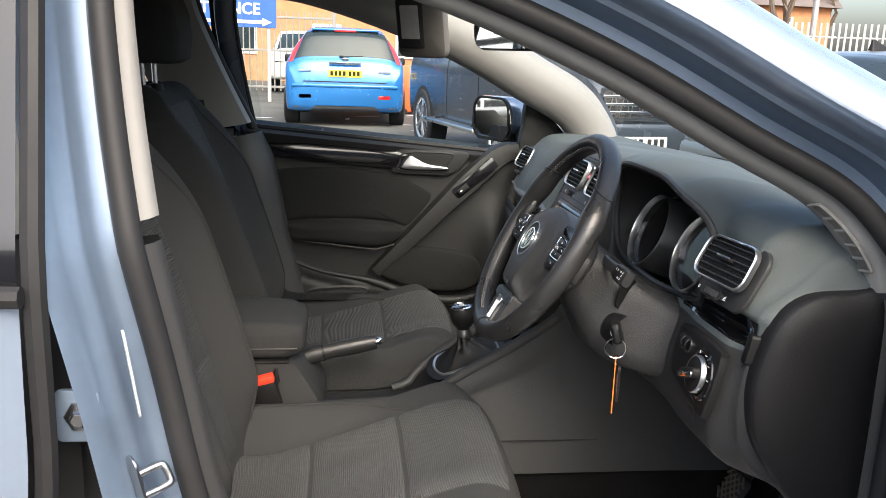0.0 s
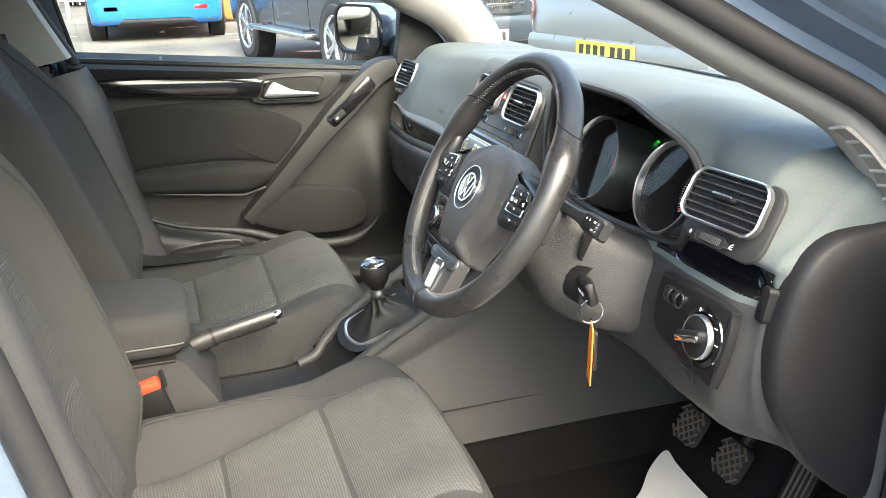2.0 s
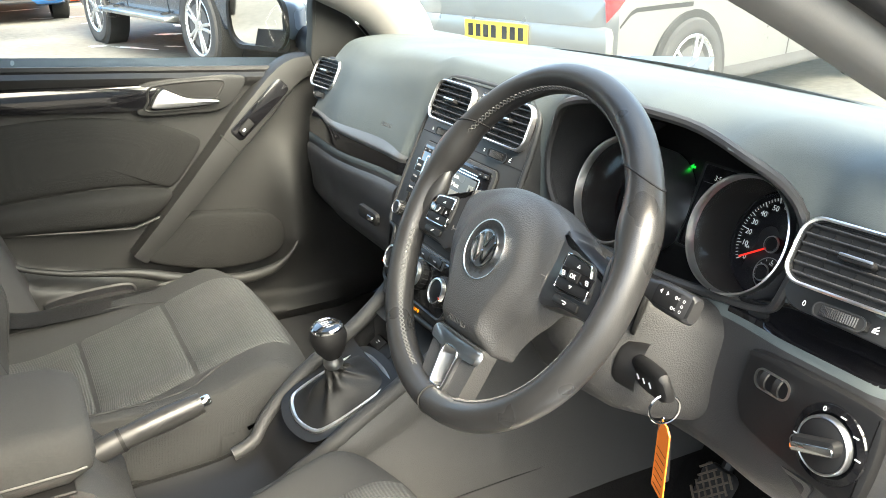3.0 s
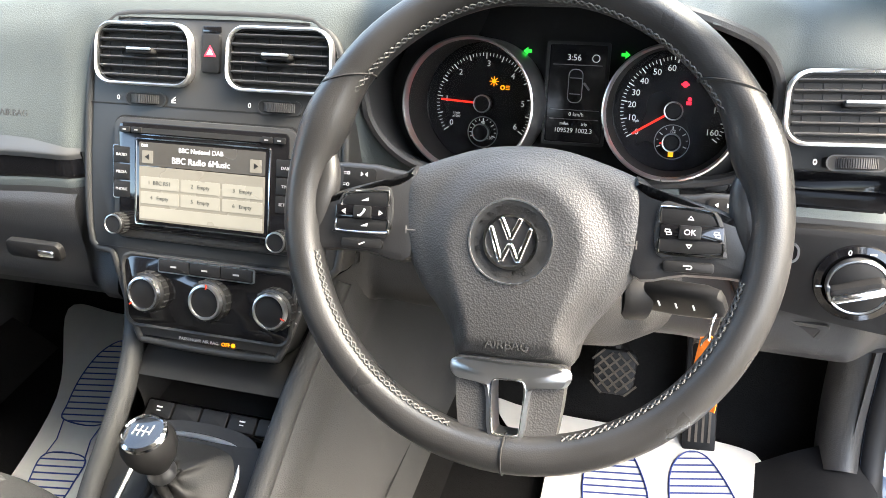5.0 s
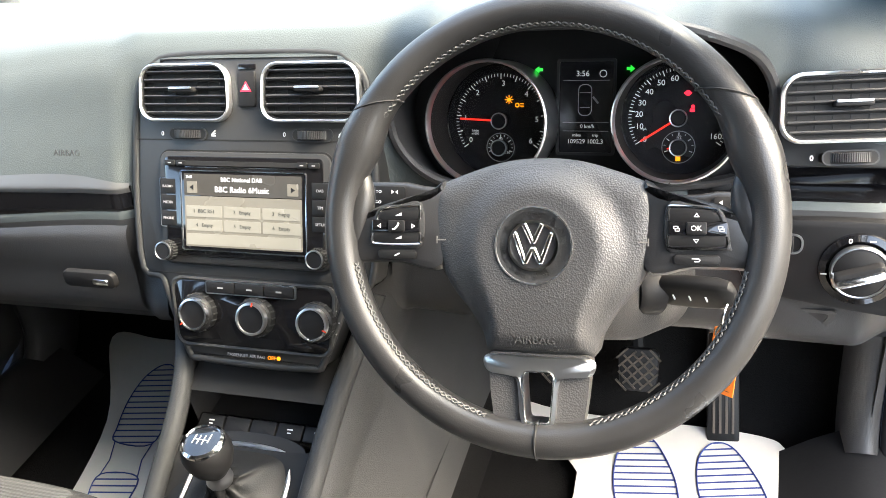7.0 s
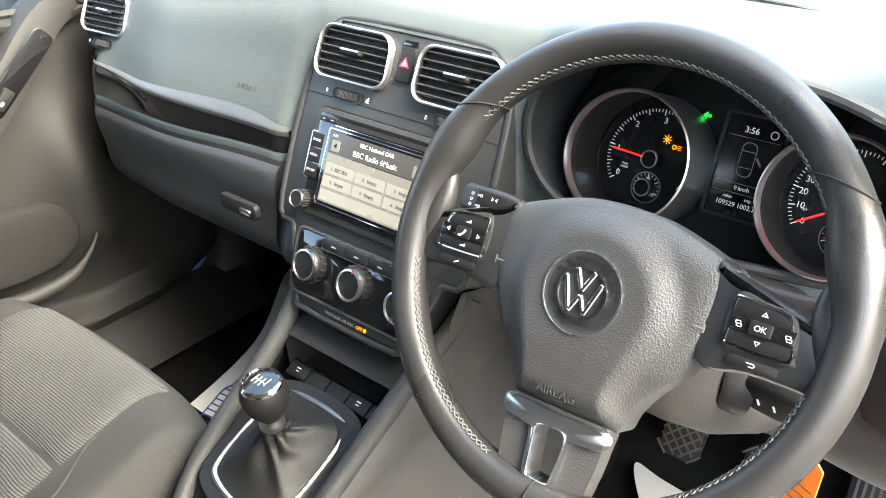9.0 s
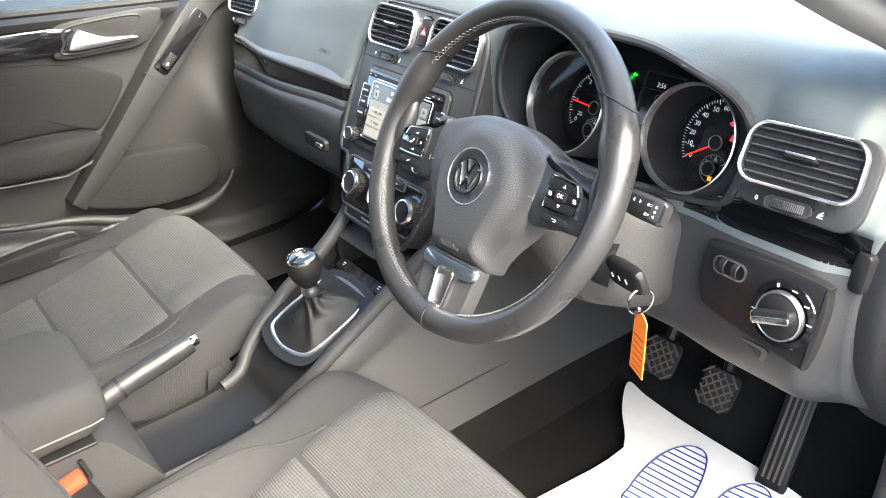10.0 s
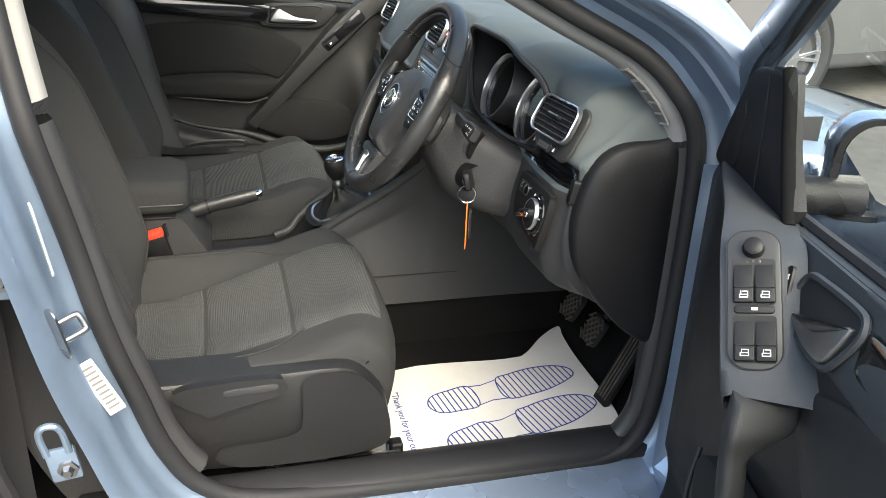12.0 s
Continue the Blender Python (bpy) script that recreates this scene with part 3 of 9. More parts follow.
def ticks(parent, m, cx, cy, r, a0, a1, n, big, length=0.0040, width=0.00065):
    b = []
    for i in range(n):
        a = radians(lerp(a0, a1, i / (n - 1)))
        l = length * (1.5 if i % big == 0 else 0.8)
        b.append(box(l, width * (1.5 if i % big == 0 else 1), 0.0004, m=m @ T(cx, cy, 0.0012) @ Matrix.Rotation(a, 4, "Z") @ T(r - l / 2, 0)))
    part("dial_marks", merge(*b), "dial_white", parent, smooth=False)


def hand_of(parent, m, cx, cy, a, l, w=0.0022):
    mm = m @ T(cx, cy, 0.005) @ Matrix.Rotation(radians(a), 4, "Z")
    part("needle", box(l, w, 0.0012, 0.0004, 1, mm, (l / 2, 0, 0)), "needle", parent, "lit red needle", smooth=False)
    part("needle_hub", lathe([(0.0, 0.010), (0.0065, 0.010), (0.0085, 0.008), (0.0088, 0.003), (0.0088, 0.0)], 24, m @ T(cx, cy, 0.002)), "black", parent)
    part("hub_ring", lathe([(0.0080, 0.0105), (0.0090, 0.0108), (0.0095, 0.009)], 24, m @ T(cx, cy, 0.002)), "satin", parent)


# rev counter
ticks(rev, RM, 0.0, 0.0, 0.0525, 215, -35, 61, 5)
for n, a in ((0, 212), (1, 176), (2, 131), (3, 86), (4, 45), (5, 2), (6, -33)):
    words(str(n), 0.0085, RM @ T(0.0415 * math.cos(radians(a)), 0.0415 * math.sin(radians(a)), 0.0012), rev, "dial_white", "numeral")
words("1/min\nx1000", 0.0035, RM @ T(-0.030, -0.013, 0.0012), rev, "dial_white", "numeral")
hand_of(rev, RM, 0.0, 0.0, 177, 0.047)
part("small_gauge", band([(p[0], -0.030 + p[1], 0) for p in rrect(0.033, 0.033, 0.0165, 8)], [(p[0], -0.030 + p[1], 0) for p in rrect(0.0315, 0.0315, 0.0157, 8)], 0.001, RM, 0.001), "satin", rev)
ticks(rev, RM, 0.0, -0.030, 0.0145, 200, -20, 13, 3, 0.0025, 0.0006)
hand_of(rev, RM, 0.0, -0.030, 205, 0.011, 0.0016)
words("90", 0.0045, RM @ T(0.0, -0.0205, 0.0012), rev, "dial_white", "numeral")
words("130", 0.0042, RM @ T(0.008, -0.036, 0.0012), rev, "dial_white", "numeral")
part("bulb_warning_lamp", merge(lathe([(0.0, 0.0008), (0.0022, 0.0008), (0.0022, 0)], 12, RM @ T(0.0095, 0.0235, 0.0012)), *[box(0.0024, 0.0007, 0.0006, m=RM @ T(0.0095, 0.0235, 0.0015) @ Matrix.Rotation(k * math.pi / 4, 4, "Z") @ T(0.0038, 0)) for k in range(8)]), "lamp_amber", rev, "lit amber bulb warning", smooth=False)
part("fog_lamp_warning", merge(lathe([(0.0014, 0.0006), (0.0026, 0.0006), (0.0026, 0)], 12, RM @ T(0.019, 0.0175, 0.0012)), *[box(0.004, 0.0006, 0.0006, m=RM @ T(0.0245, 0.0175 + k * 0.0018, 0.0015)) for k in (-1, 0, 1)]), "lamp_amber", rev, "lit amber fog lamp warning", smooth=False)
# speedometer
QX = 0.0
ticks(spd, SM, QX, 0.0, 0.0525, 213, -33, 61, 5)
for n, a in ((0, 214), (10, 193), (20, 175), (30, 158), (40, 139), (50, 118), (60, 98), (140, 3), (160, -27)):
    rr = 0.0475 if n < 100 else 0.049
    words(str(n), 0.0085, SM @ T(QX + (rr - 0.006) * math.cos(radians(a)), (rr - 0.006) * math.sin(radians(a)), 0.0012), spd, "dial_white", "numeral")
words("mph", 0.0035, SM @ T(QX - 0.036, -0.012, 0.0012), spd, "dial_white", "numeral")
hand_of(spd, SM, QX, 0.0, 213, 0.046)
part("small_gauge", band([(QX + 0.001 + p[0], -0.031 + p[1], 0) for p in rrect(0.035, 0.035, 0.0175, 8)], [(QX + 0.001 + p[0], -0.031 + p[1], 0) for p in rrect(0.0335, 0.0335, 0.0167, 8)], 0.001, SM, 0.001), "satin", spd)
ticks(spd, SM, QX + 0.001, -0.031, 0.0155, 200, -20, 9, 2, 0.0025, 0.0006)
hand_of(spd, SM, QX + 0.001, -0.031, 188, 0.012, 0.0016)
words("1/2", 0.0045, SM @ T(QX + 0.001, -0.0205, 0.0012), spd, "dial_white", "numeral")
part("fuel_warning_lamp", box(0.005, 0.0055, 0.0008, m=SM @ T(QX + 0.001, -0.043, 0.0015)), "lamp_amber", spd, "lit amber fuel warning", smooth=False)
part("brake_warning_lamp", merge(lathe([(0.0, 0.0008), (0.0030, 0.0008), (0.0030, 0)], 14, SM @ T(QX + 0.0085, 0.026, 0.0012)), box(0.0080, 0.0016, 0.0008, m=SM @ T(QX + 0.0085, 0.026, 0.0014))), "lamp_red", spd, "lit red brake warning", smooth=False)
part("belt_warning_lamp", merge(lathe([(0.0, 0.0008), (0.0020, 0.0008), (0.0020, 0)], 12, SM @ T(QX + 0.0140, 0.0120, 0.0012)), box(0.0050, 0.0035, 0.0008, m=SM @ T(QX + 0.0135, 0.0080, 0.0014))), "lamp_red", spd, "lit red belt warning", smooth=False)
# display between the dials
DM = GF @ T(-0.005, 0.011, 0.0)
disp = part("trip_display", slab(rrect(0.062, 0.102, 0.003), 0.006, 0.001, DM), "lcd", cluster, "dark trip display with white figures")
part("display_frame", band(rrect(0.064, 0.104, 0.003), rrect(0.058, 0.098, 0.002), 0.003, DM, 0.005), "panel", disp)
words("3:56", 0.0085, DM @ T(-0.004, 0.036, 0.0062), disp, "dial_white", "clock_figures")
words("0 km/h", 0.0055, DM @ T(0.002, -0.0205, 0.0062), disp, "dial_white", "figures")
words("miles          trip", 0.0045, DM @ T(0, -0.030, 0.0062), disp, "dial_white", "figures")
words("109529 1002.3", 0.0066, DM @ T(0, -0.037, 0.0062), disp, "dial_white", "figures")
cl = rrect(0.015, 0.034, 0.006, 5)
part("car_outline", merge(band(cl, [(p[0] * 0.9, p[1] * 0.95, 0) for p in cl], 0.0003, DM @ T(-0.001, 0.008, 0.0062)), box(0.012, 0.0007, 0.0004, m=DM @ T(-0.001, 0.016, 0.0064)), box(0.011, 0.0007, 0.0004, m=DM @ T(-0.001, 0.000, 0.0064)),
     box(0.009, 0.0022, 0.0004, m=DM @ T(0.0105, 0.008, 0.0064, -50)), box(0.05, 0.0005, 0.0004, m=DM @ T(0, 0.029, 0.0064)), box(0.05, 0.0005, 0.0004, m=DM @ T(0, -0.016, 0.0064)), box(0.05, 0.0005, 0.0004, m=DM @ T(0, -0.0255, 0.0064))), "greyprint", disp, smooth=False)
part("no_start_sign", band(rrect(0.008, 0.008, 0.004, 5), rrect(0.0065, 0.0065, 0.0032, 5), 0.0003, DM @ T(0.018, 0.036, 0.0062)), "dial_white", disp, smooth=False)
for s in (-1, 1):
    tri = bmesh.new()
    vs = [tri.verts.new(GF @ Vector((-0.0085 + s * 0.0495 + s * x, 0.052 + y, 0.001))) for x, y in ((0.005, 0), (0, 0.004), (0, 0.0016), (-0.004, 0.0016), (-0.004, -0.0016), (0, -0.0016), (0, -0.004))]
    tri.faces.new(vs)
    part("indicator_lamp", tri, "lamp_green", cluster, "lit green direction arrow", smooth=False)
for u, v in ((-0.158, -0.066), (0.140, -0.066)):
    part("set_button", slab(rrect(0.022, 0.012, 0.005), 0.010, 0.002, GF @ T(u, v, 0.045, -20 if u < 0 else 25)), "black", cluster)

# ---- centre stack ----
stack = thing("centre_stack", "satin black centre stack fascia of the dashboard", "dashboard panel", (0.15, YC, 0.62))
part("fascia", slab(fas, 0.048, 0.006, SF, -0.045), "panel", stack)
part("fascia_edge", tube([SF @ Vector((p[0] * 1.012, p[1] * 1.006 + 0.001, 0.0005)) for p in fas], 0.0042, 8, True), "panel", stack, "rounded dark edge round the fascia", angle=70)
for s in (-1, 1):
    part("joint_line", box(0.144, 0.0014, 0.0006, m=SF @ T(s * 0.072, 0.076, 0.0031)), "dark", stack, smooth=False)
    part("joint_line", box(0.142, 0.0014, 0.0006, m=SF @ T(s * 0.071, -0.076, 0.0031)), "dark", stack, smooth=False)


M["slat"] = mat("vent_slat_plastic", (0.030, 0.030, 0.031), 0.5, vary=0.1)


def air_vent(m, w, h, label, wheel=True, taper=0.04, tab=True):
    """A dashboard vent: silver ring, angled slats, aiming tab and a shut-off wheel."""
    v = thing("air_vent", label, "air vent", tuple(m.translation), group="dashboard air vents")
    r = h * 0.30
    part("vent_duct", slab(rrect(w * 0.96, h * 0.94, r, 6, taper=-taper), 0.0010, 0.0, m), "dark", v, "deep black vent duct")
    part("vent_ring", band(rrect(w, h, r, 6, taper=-taper), rrect(w * 0.945, h * 0.90, r * 0.87, 6, taper=-taper), 0.0075, m, 0.0, 0.0018), "bright", v, "bright silver vent ring")
    part("vent_mouth", band(rrect(w * 0.945, h * 0.90, r * 0.87, 6, taper=-taper), rrect(w * 0.915, h * 0.855, r * 0.83, 6, taper=-taper), 0.0045, m, 0.0005), "black", v)
    n = 6
    for i in range(n):
        y = (i - (n - 1) / 2) * h * 0.140
        ww = w * (0.90 if 0 < i < n - 1 else 0.87)
        part("slat", put(box(ww, 0.0020, 0.0060, 0.0006, 1), m @ T(0, y, 0.0036) @ Matrix.Rotation(radians(-24), 4, "X")), "slat", v, smooth=False)
    for k in range(-3, 4):
        part("vane", box(0.0010, h * 0.8, 0.0008, m=m @ T(k * w * 0.125, 0, 0.0014)), "black", v, smooth=False)
    if tab:
        part("aiming_tab", slab(rrect(w * 0.27, 0.0060, 0.0025), 0.009, 0.002, m @ T(0, h * 0.045, 0.004)), "black", v)
        part("tab_strip", slab(rrect(w * 0.25, 0.0026, 0.0012), 0.0015, 0.0004, m @ T(0, h * 0.075, 0.0125)), "bright", v, "chrome tab strip")
    if wheel:
        wm = m @ T(0, -h * 0.5 - 0.0135, 0.0)
        part("wheel_slot", slab(rrect(0.046, 0.0115, 0.0055), 0.0012, 0, wm), "dark", v)
        part("slot_rim", band(rrect(0.049, 0.0140, 0.007), rrect(0.046, 0.0115, 0.0055), 0.0014, wm), "panel", v)
        part("thumbwheel", lathe([(0.0225, -0.0048), (0.0242, -0.0036), (0.0242, 0.0036), (0.0225, 0.0048)], 40, wm @ T(0, 0, -0.0175) @ Matrix.Rotation(radians(90), 4, "X")), "black", v)
        for k in range(19):
            a = radians(-40.5 + 4.5 * k)
            part("wheel_rib", box(0.0010, 0.0086, 0.0016, m=wm @ Matrix.Translation((0.0246 * math.sin(a), 0, -0.0175 + 0.0246 * math.cos(a))) @ Matrix.Rotation(a, 4, "Y")), "slat", v, smooth=False)
        words("0", 0.0070, wm @ T(-0.033, 0, 0.0006), v, "white", "vent_sign")
        part("vent_sign", merge(*[box(0.0055, 0.001, 0.0004, m=wm @ T(0.033, -0.002 + 0.002 * k, 0.0006, 20 * k)) for k in range(3)]), "white", v, smooth=False)
    return v


for s in (-1, 1):
    air_vent(SF @ T(s * 0.0765 + 0.001, 0.1275, 0.0035), 0.114, 0.063, "silver-ringed slatted air vent above the radio")
air_vent(plane_frame((0.2232, -0.6085, 0.8805), 27, 6), 0.122, 0.064, "silver-ringed slatted air vent beside the dials")
air_vent(plane_frame((0.2000, 0.600, 0.878), 27, 4), 0.108, 0.062, "silver-ringed slatted air vent beside the passenger door")
for yv, xv in ((-0.6085, 0.2315), (0.600, 0.2055)):
    part("vent_surround", slab(rrect(0.138 if yv < 0 else 0.120, 0.092, 0.024, taper=-0.05), 0.006, 0.003, plane_frame((xv, yv, 0.871), 27, 0 if yv < 0 else 4) @ T(0, -0.004, -0.0065)), "panel", dashboard)

# hazard switch
hazard = thing("hazard_switch", "black hazard switch with a red triangle between the vents", "switch", tuple(SF @ Vector((0.0, 0.13, 0))))
HM = SF @ T(0.001, 0.131, 0.003)
part("switch_body", slab(rrect(0.021, 0.038, 0.003), 0.004, 0.0012, HM), "black", hazard)
tri3 = [(0, 0.0058, 0), (0.0066, -0.005, 0), (-0.0066, -0.005, 0)][::-1]
part("triangle", slab(tri3, 0.0006, 0, HM @ T(0, 0.002, 0.004)), "lamp_red", hazard, "red warning triangle", smooth=False)
part("triangle_core", slab([(x * 0.55, y * 0.55 - 0.0005, 0) for x, y, z in tri3], 0.0004, 0, HM @ T(0, 0.002, 0.0046)), "white", hazard, smooth=False)
part("sensor_slot", slab(rrect(0.021, 0.006, 0.0015), 0.0012, 0.0004, SF @ T(0.001, 0.1545, 0.003)), "gloss", stack)

# radio
radio = thing("car_radio", "touch-screen car radio with silver-edged side keys", "car radio", tuple(SF @ Vector((-0.006, 0, 0))))
RO = SF @ T(-0.006, 0.0, 0.003)
part("radio_front", slab(rrect(0.212, 0.126, 0.012), 0.005, 0.002, RO), "panel", radio)
part("front_groove", band(rrect(0.216, 0.130, 0.013), rrect(0.212, 0.126, 0.012), 0.0008, RO), "dark", radio)
part("front_inner", slab(rrect(0.196, 0.112, 0.006), 0.0025, 0.001, RO @ T(0, 0.002, 0.004)), "gloss", radio, "gloss black radio face")
part("disc_slot", slab(rrect(0.140, 0.0052, 0.002), 0.0012, 0, RO @ T(-0.002, 0.0505, 0.0062)), "dark", radio)
part("slot_shine", box(0.138, 0.0009, 0.0006, m=RO @ T(-0.002, 0.0462, 0.0066)), "chrome", radio, smooth=False)
for x in (-0.090, -0.076, 0.074, 0.088):
    part("small_key", slab(rrect(0.0125, 0.0062, 0.0015), 0.0018, 0.0005, RO @ T(x, 0.0505, 0.0065)), "black", radio)
    part("key_sign", box(0.004, 0.0012, 0.0003, m=RO @ T(x, 0.0505, 0.0085)), "greyprint", radio, smooth=False)
scr = part("touch_screen", slab(rrect(0.156, 0.090, 0.003), 0.0022, 0.0006, RO @ T(0.001, -0.002, 0.006)), "gloss", radio, "lit beige touch screen")
SCM = RO @ T(0.001, -0.0015, 0.0083)
part("screen_field", slab(rrect(0.1455, 0.0565, 0.001), 0.0003, 0, SCM @ T(0, -0.0125)), "screen", scr)
part("screen_header", slab(rrect(0.1455, 0.0240, 0.001), 0.0003, 0, SCM @ T(0, 0.0285)), "screen_top", scr)
part("bezel_shine", band(rrect(0.156, 0.090, 0.003), rrect(0.1535, 0.0875, 0.002), 0.0008, RO @ T(0.001, -0.002, 0.008)), "chrome", scr)
words("BBC National DAB", 0.0066, SCM @ T(0, 0.0345, 0.0004), scr, "dial_white", "screen_text")
words("BBC Radio 6Music", 0.0090, SCM @ T(0, 0.0235, 0.0004), scr, "dial_white", "screen_text")
words("DAB", 0.0040, SCM @ T(-0.066, 0.0368, 0.0004), scr, "dial_white", "screen_text")
for s in (-1, 1):
    part("arrow_key", slab(rrect(0.013, 0.013, 0.001), 0.0004, 0, SCM @ T(s * 0.0625, 0.0255, 0.0003)), "screen", scr)
    part("arrow_mark", slab([(s * 0.003, 0, 0), (s * -0.002, s * -0.003, 0), (s * -0.002, s * 0.003, 0)], 0.0002, 0, SCM @ T(s * 0.0625, 0.0255, 0.0008)), "black", scr, smooth=False)
M["screen_key"] = mat("radio_screen_key", (0.125, 0.118, 0.10), 0.3, emit=0.19, vary=0.08, vscale=20)
for r0 in range(2):
    for c0 in range(3):
        part("station_key", slab(rrect(0.0455, 0.0125, 0.001), 0.0004, 0, SCM @ T((c0 - 1) * 0.048, -0.001 - 0.0155 * r0, 0.0003)), "screen_key", scr)
        if (r0, c0) == (0, 0):
            words("1  BBC R51", 0.0058, SCM @ T(-0.048, -0.001, 0.0008), scr, "panel", "screen_text")
        else:
            words("%d   Empty" % (r0 * 3 + c0 + 1), 0.0056, SCM @ T((c0 - 1) * 0.048, -0.001 - 0.0155 * r0, 0.0008), scr, "panel", "screen_text")
part("bottom_bar", slab(rrect(0.142, 0.0125, 0.001), 0.0004, 0, SCM @ T(0, -0.0325, 0.0003)), "screen_key", scr)
for s, keys in ((-1, ("RADIO", "MEDIA", "PHONE")), (1, ("DAB", "TIM", "SETUP"))):
    part("key_frame", band(rrect(0.0225, 0.056, 0.003), rrect(0.0205, 0.054, 0.002), 0.0022, RO @ T(s * 0.0945, 0.006, 0.004)), "chrome", radio, "thin silver key frame")
    for i, kx in enumerate(keys):
        part("side_key", slab(rrect(0.0200, 0.0172, 0.001), 0.0035, 0.0008, RO @ T(s * 0.0945, 0.024 - 0.018 * i, 0.0035)), "black", radio)
        words(kx, 0.0043, RO @ T(s * 0.0945, 0.024 - 0.018 * i, 0.0072), radio, "greyprint", "key_word")
    km = RO @ T(s * 0.0955 - (0 if s < 0 else 0.003), -0.048, 0.004)
    knob = part("radio_knob", lathe([(0.0, 0.016), (0.0085, 0.016), (0.0100, 0.014), (0.0108, 0.0)], 28, km), "black", radio)
    part("knob_ring", lathe([(0.0088, 0.0158), (0.0093, 0.0167), (0.0103, 0.0163), (0.0105, 0.0145)], 28, km), "satin", knob)
    for a in range(0, 360, 18):
        part("knob_rib", box(0.0014, 0.0012, 0.0100, m=km @ Matrix.Rotation(radians(a), 4, "Z") @ T(0.0107, 0, 0.0065)), "panel", knob, smooth=False)
part("card_slot", slab(rrect(0.085, 0.003, 0.001), 0.0008, 0, RO @ T(0.0, -0.0578, 0.0045)), "dark", radio)

# heater controls
climate = thing("heater_controls", "black heater panel with three silver-ringed knobs", "heater controls", tuple(SF @ Vector((0, -0.12, 0))))
part("heater_front", slab([(p[0] * (1 + 0.9 * (p[1] + 0.0)), p[1], 0) for p in rrect(0.196, 0.074, 0.012)], 0.003, 0.0015, SF @ T(0, -0.119, 0.003)), "gloss", climate, "gloss black heater face")
part("heater_rim", band([(p[0] * (1 + 0.9 * p[1]), p[1], 0) for p in rrect(0.204, 0.081, 0.014)], [(p[0] * (1 + 0.9 * p[1]), p[1], 0) for p in rrect(0.195, 0.073, 0.012)], 0.0035, SF @ T(0, -0.119, 0.003), 0, 0.001), "panel", climate)
part("key_frame", band(rrect(0.113, 0.0150, 0.002), rrect(0.111, 0.0130, 0.0015), 0.0030, SF @ T(0, -0.0885, 0.006)), "satin", climate, "thin silver key frame")
for k in (-1, 0, 1):
    part("heater_key", slab(rrect(0.0360, 0.0125, 0.001), 0.0060, 0.001, SF @ T(k * 0.0368, -0.0885, 0.004)), "black", climate)
    part("key_sign", box(0.0070, 0.0018, 0.0003, m=SF @ T(k * 0.0368, -0.0885, 0.0102)), "greyprint", climate, smooth=False)
    km = SF @ T(k * 0.0738 + 0.0075, -0.1185, 0.004)
    kb = part("heater_knob", lathe([(0.0, 0.017), (0.0155, 0.017), (0.0168, 0.0165), (0.0185, 0.012), (0.0215, 0.010), (0.0225, 0.0)], 36, km), "black", climate, "round ribbed heater knob")
    part("knob_ring", lathe([(0.0155, 0.0168), (0.0162, 0.0190), (0.0182, 0.0185), (0.0188, 0.0130)], 40, km), "bright", kb, "satin silver knob ring")
    part("knob_mark", box(0.0014, 0.005, 0.0006, m=km @ Matrix.Rotation(radians((130, -10, -110)[k + 1]), 4, "Z") @ T(0, 0.017, 0.0192)), "red", kb, smooth=False)
    for a in range(0, 360, 20):
        part("knob_rib", box(0.0022, 0.0016, 0.0085, m=km @ Matrix.Rotation(radians(a), 4, "Z") @ T(0.0215, 0, 0.0062)), "panel", kb, smooth=False)
    for a in range(-120, 121, 30):
        part("dial_dot", box(0.0016, 0.0016, 0.0003, m=km @ Matrix.Rotation(radians(a), 4, "Z") @ T(0, 0.0255, 0.0012)), "red" if (k < 0 and a < -60) else "greyprint", kb, smooth=False)
words("PASSENGER AIR BAG", 0.0052, SF @ T(-0.010, -0.1660, 0.0034), climate, "greyprint", "panel_words")
words("OFF", 0.0058, SF @ T(0.0225, -0.1660, 0.0034), climate, "lamp_amber", "lit_words", label="lit amber word")
part("airbag_lamp", lathe([(0.0, 0.0006), (0.0024, 0.0006), (0.0024, 0)], 12, SF @ T(0.0315, -0.1655, 0.0033)), "lamp_amber", climate, "lit amber lamp")

# ---- trim on the passenger's side ----
def on_face(y, j, out=0.0):
    a, b, c = Vector(dash_point(y, j)), Vector(dash_point(y, min(j + 1, NJ - 1))), Vector(dash_point(y, max(j - 1, 0)))
    t = (b - c).normalized()
    n = Vector((-t.z, 0, t.x)) if t.z < 0 else Vector((t.z, 0, -t.x))
    if n.x > 0:
        n = -n
    return a + n * out


def face_strip(y0, y1, j0, j1, out, nu=60, nv=10):
    def fn(u, v):
        y, jj = lerp(y0, y1, u), lerp(j0, j1, v)
        j = int(jj)
        p, q = on_face(y, j, 0), on_face(y, min(j + 1, NJ - 1), 0)
        w = p.lerp(q, jj - j)
        edge = min(1.0, min(v, 1 - v) / 0.12) ** 0.5
        return tuple(w + Vector((-1, 0, 0.15)) * out * edge)
    return sheet(fn, nu, nv)


part("trim_strip", face_strip(0.665, 0.150, ND * 5 + 3, ND * 7 + 1, 0.0016), "gloss", dashboard, "gloss black trim strip with silver edge")
# hollowed wedge over the strip, its reflection given as a grey colour
def wedge_pt(u, v):
    y, jj = lerp(0.62, 0.150, u), lerp(ND * 5 + 1.5 - 3.2 * u * (1 - u ** 8), ND * 5 + 2.4 + 4.2 * u, v)
    j = int(jj)
    p = on_face(y, j, 0).lerp(on_face(y, j + 1, 0), jj - j)
    return tuple(p + Vector((-1, 0, 0.15)) * (0.0026 + 0.0020 * math.sin(math.pi * v)))


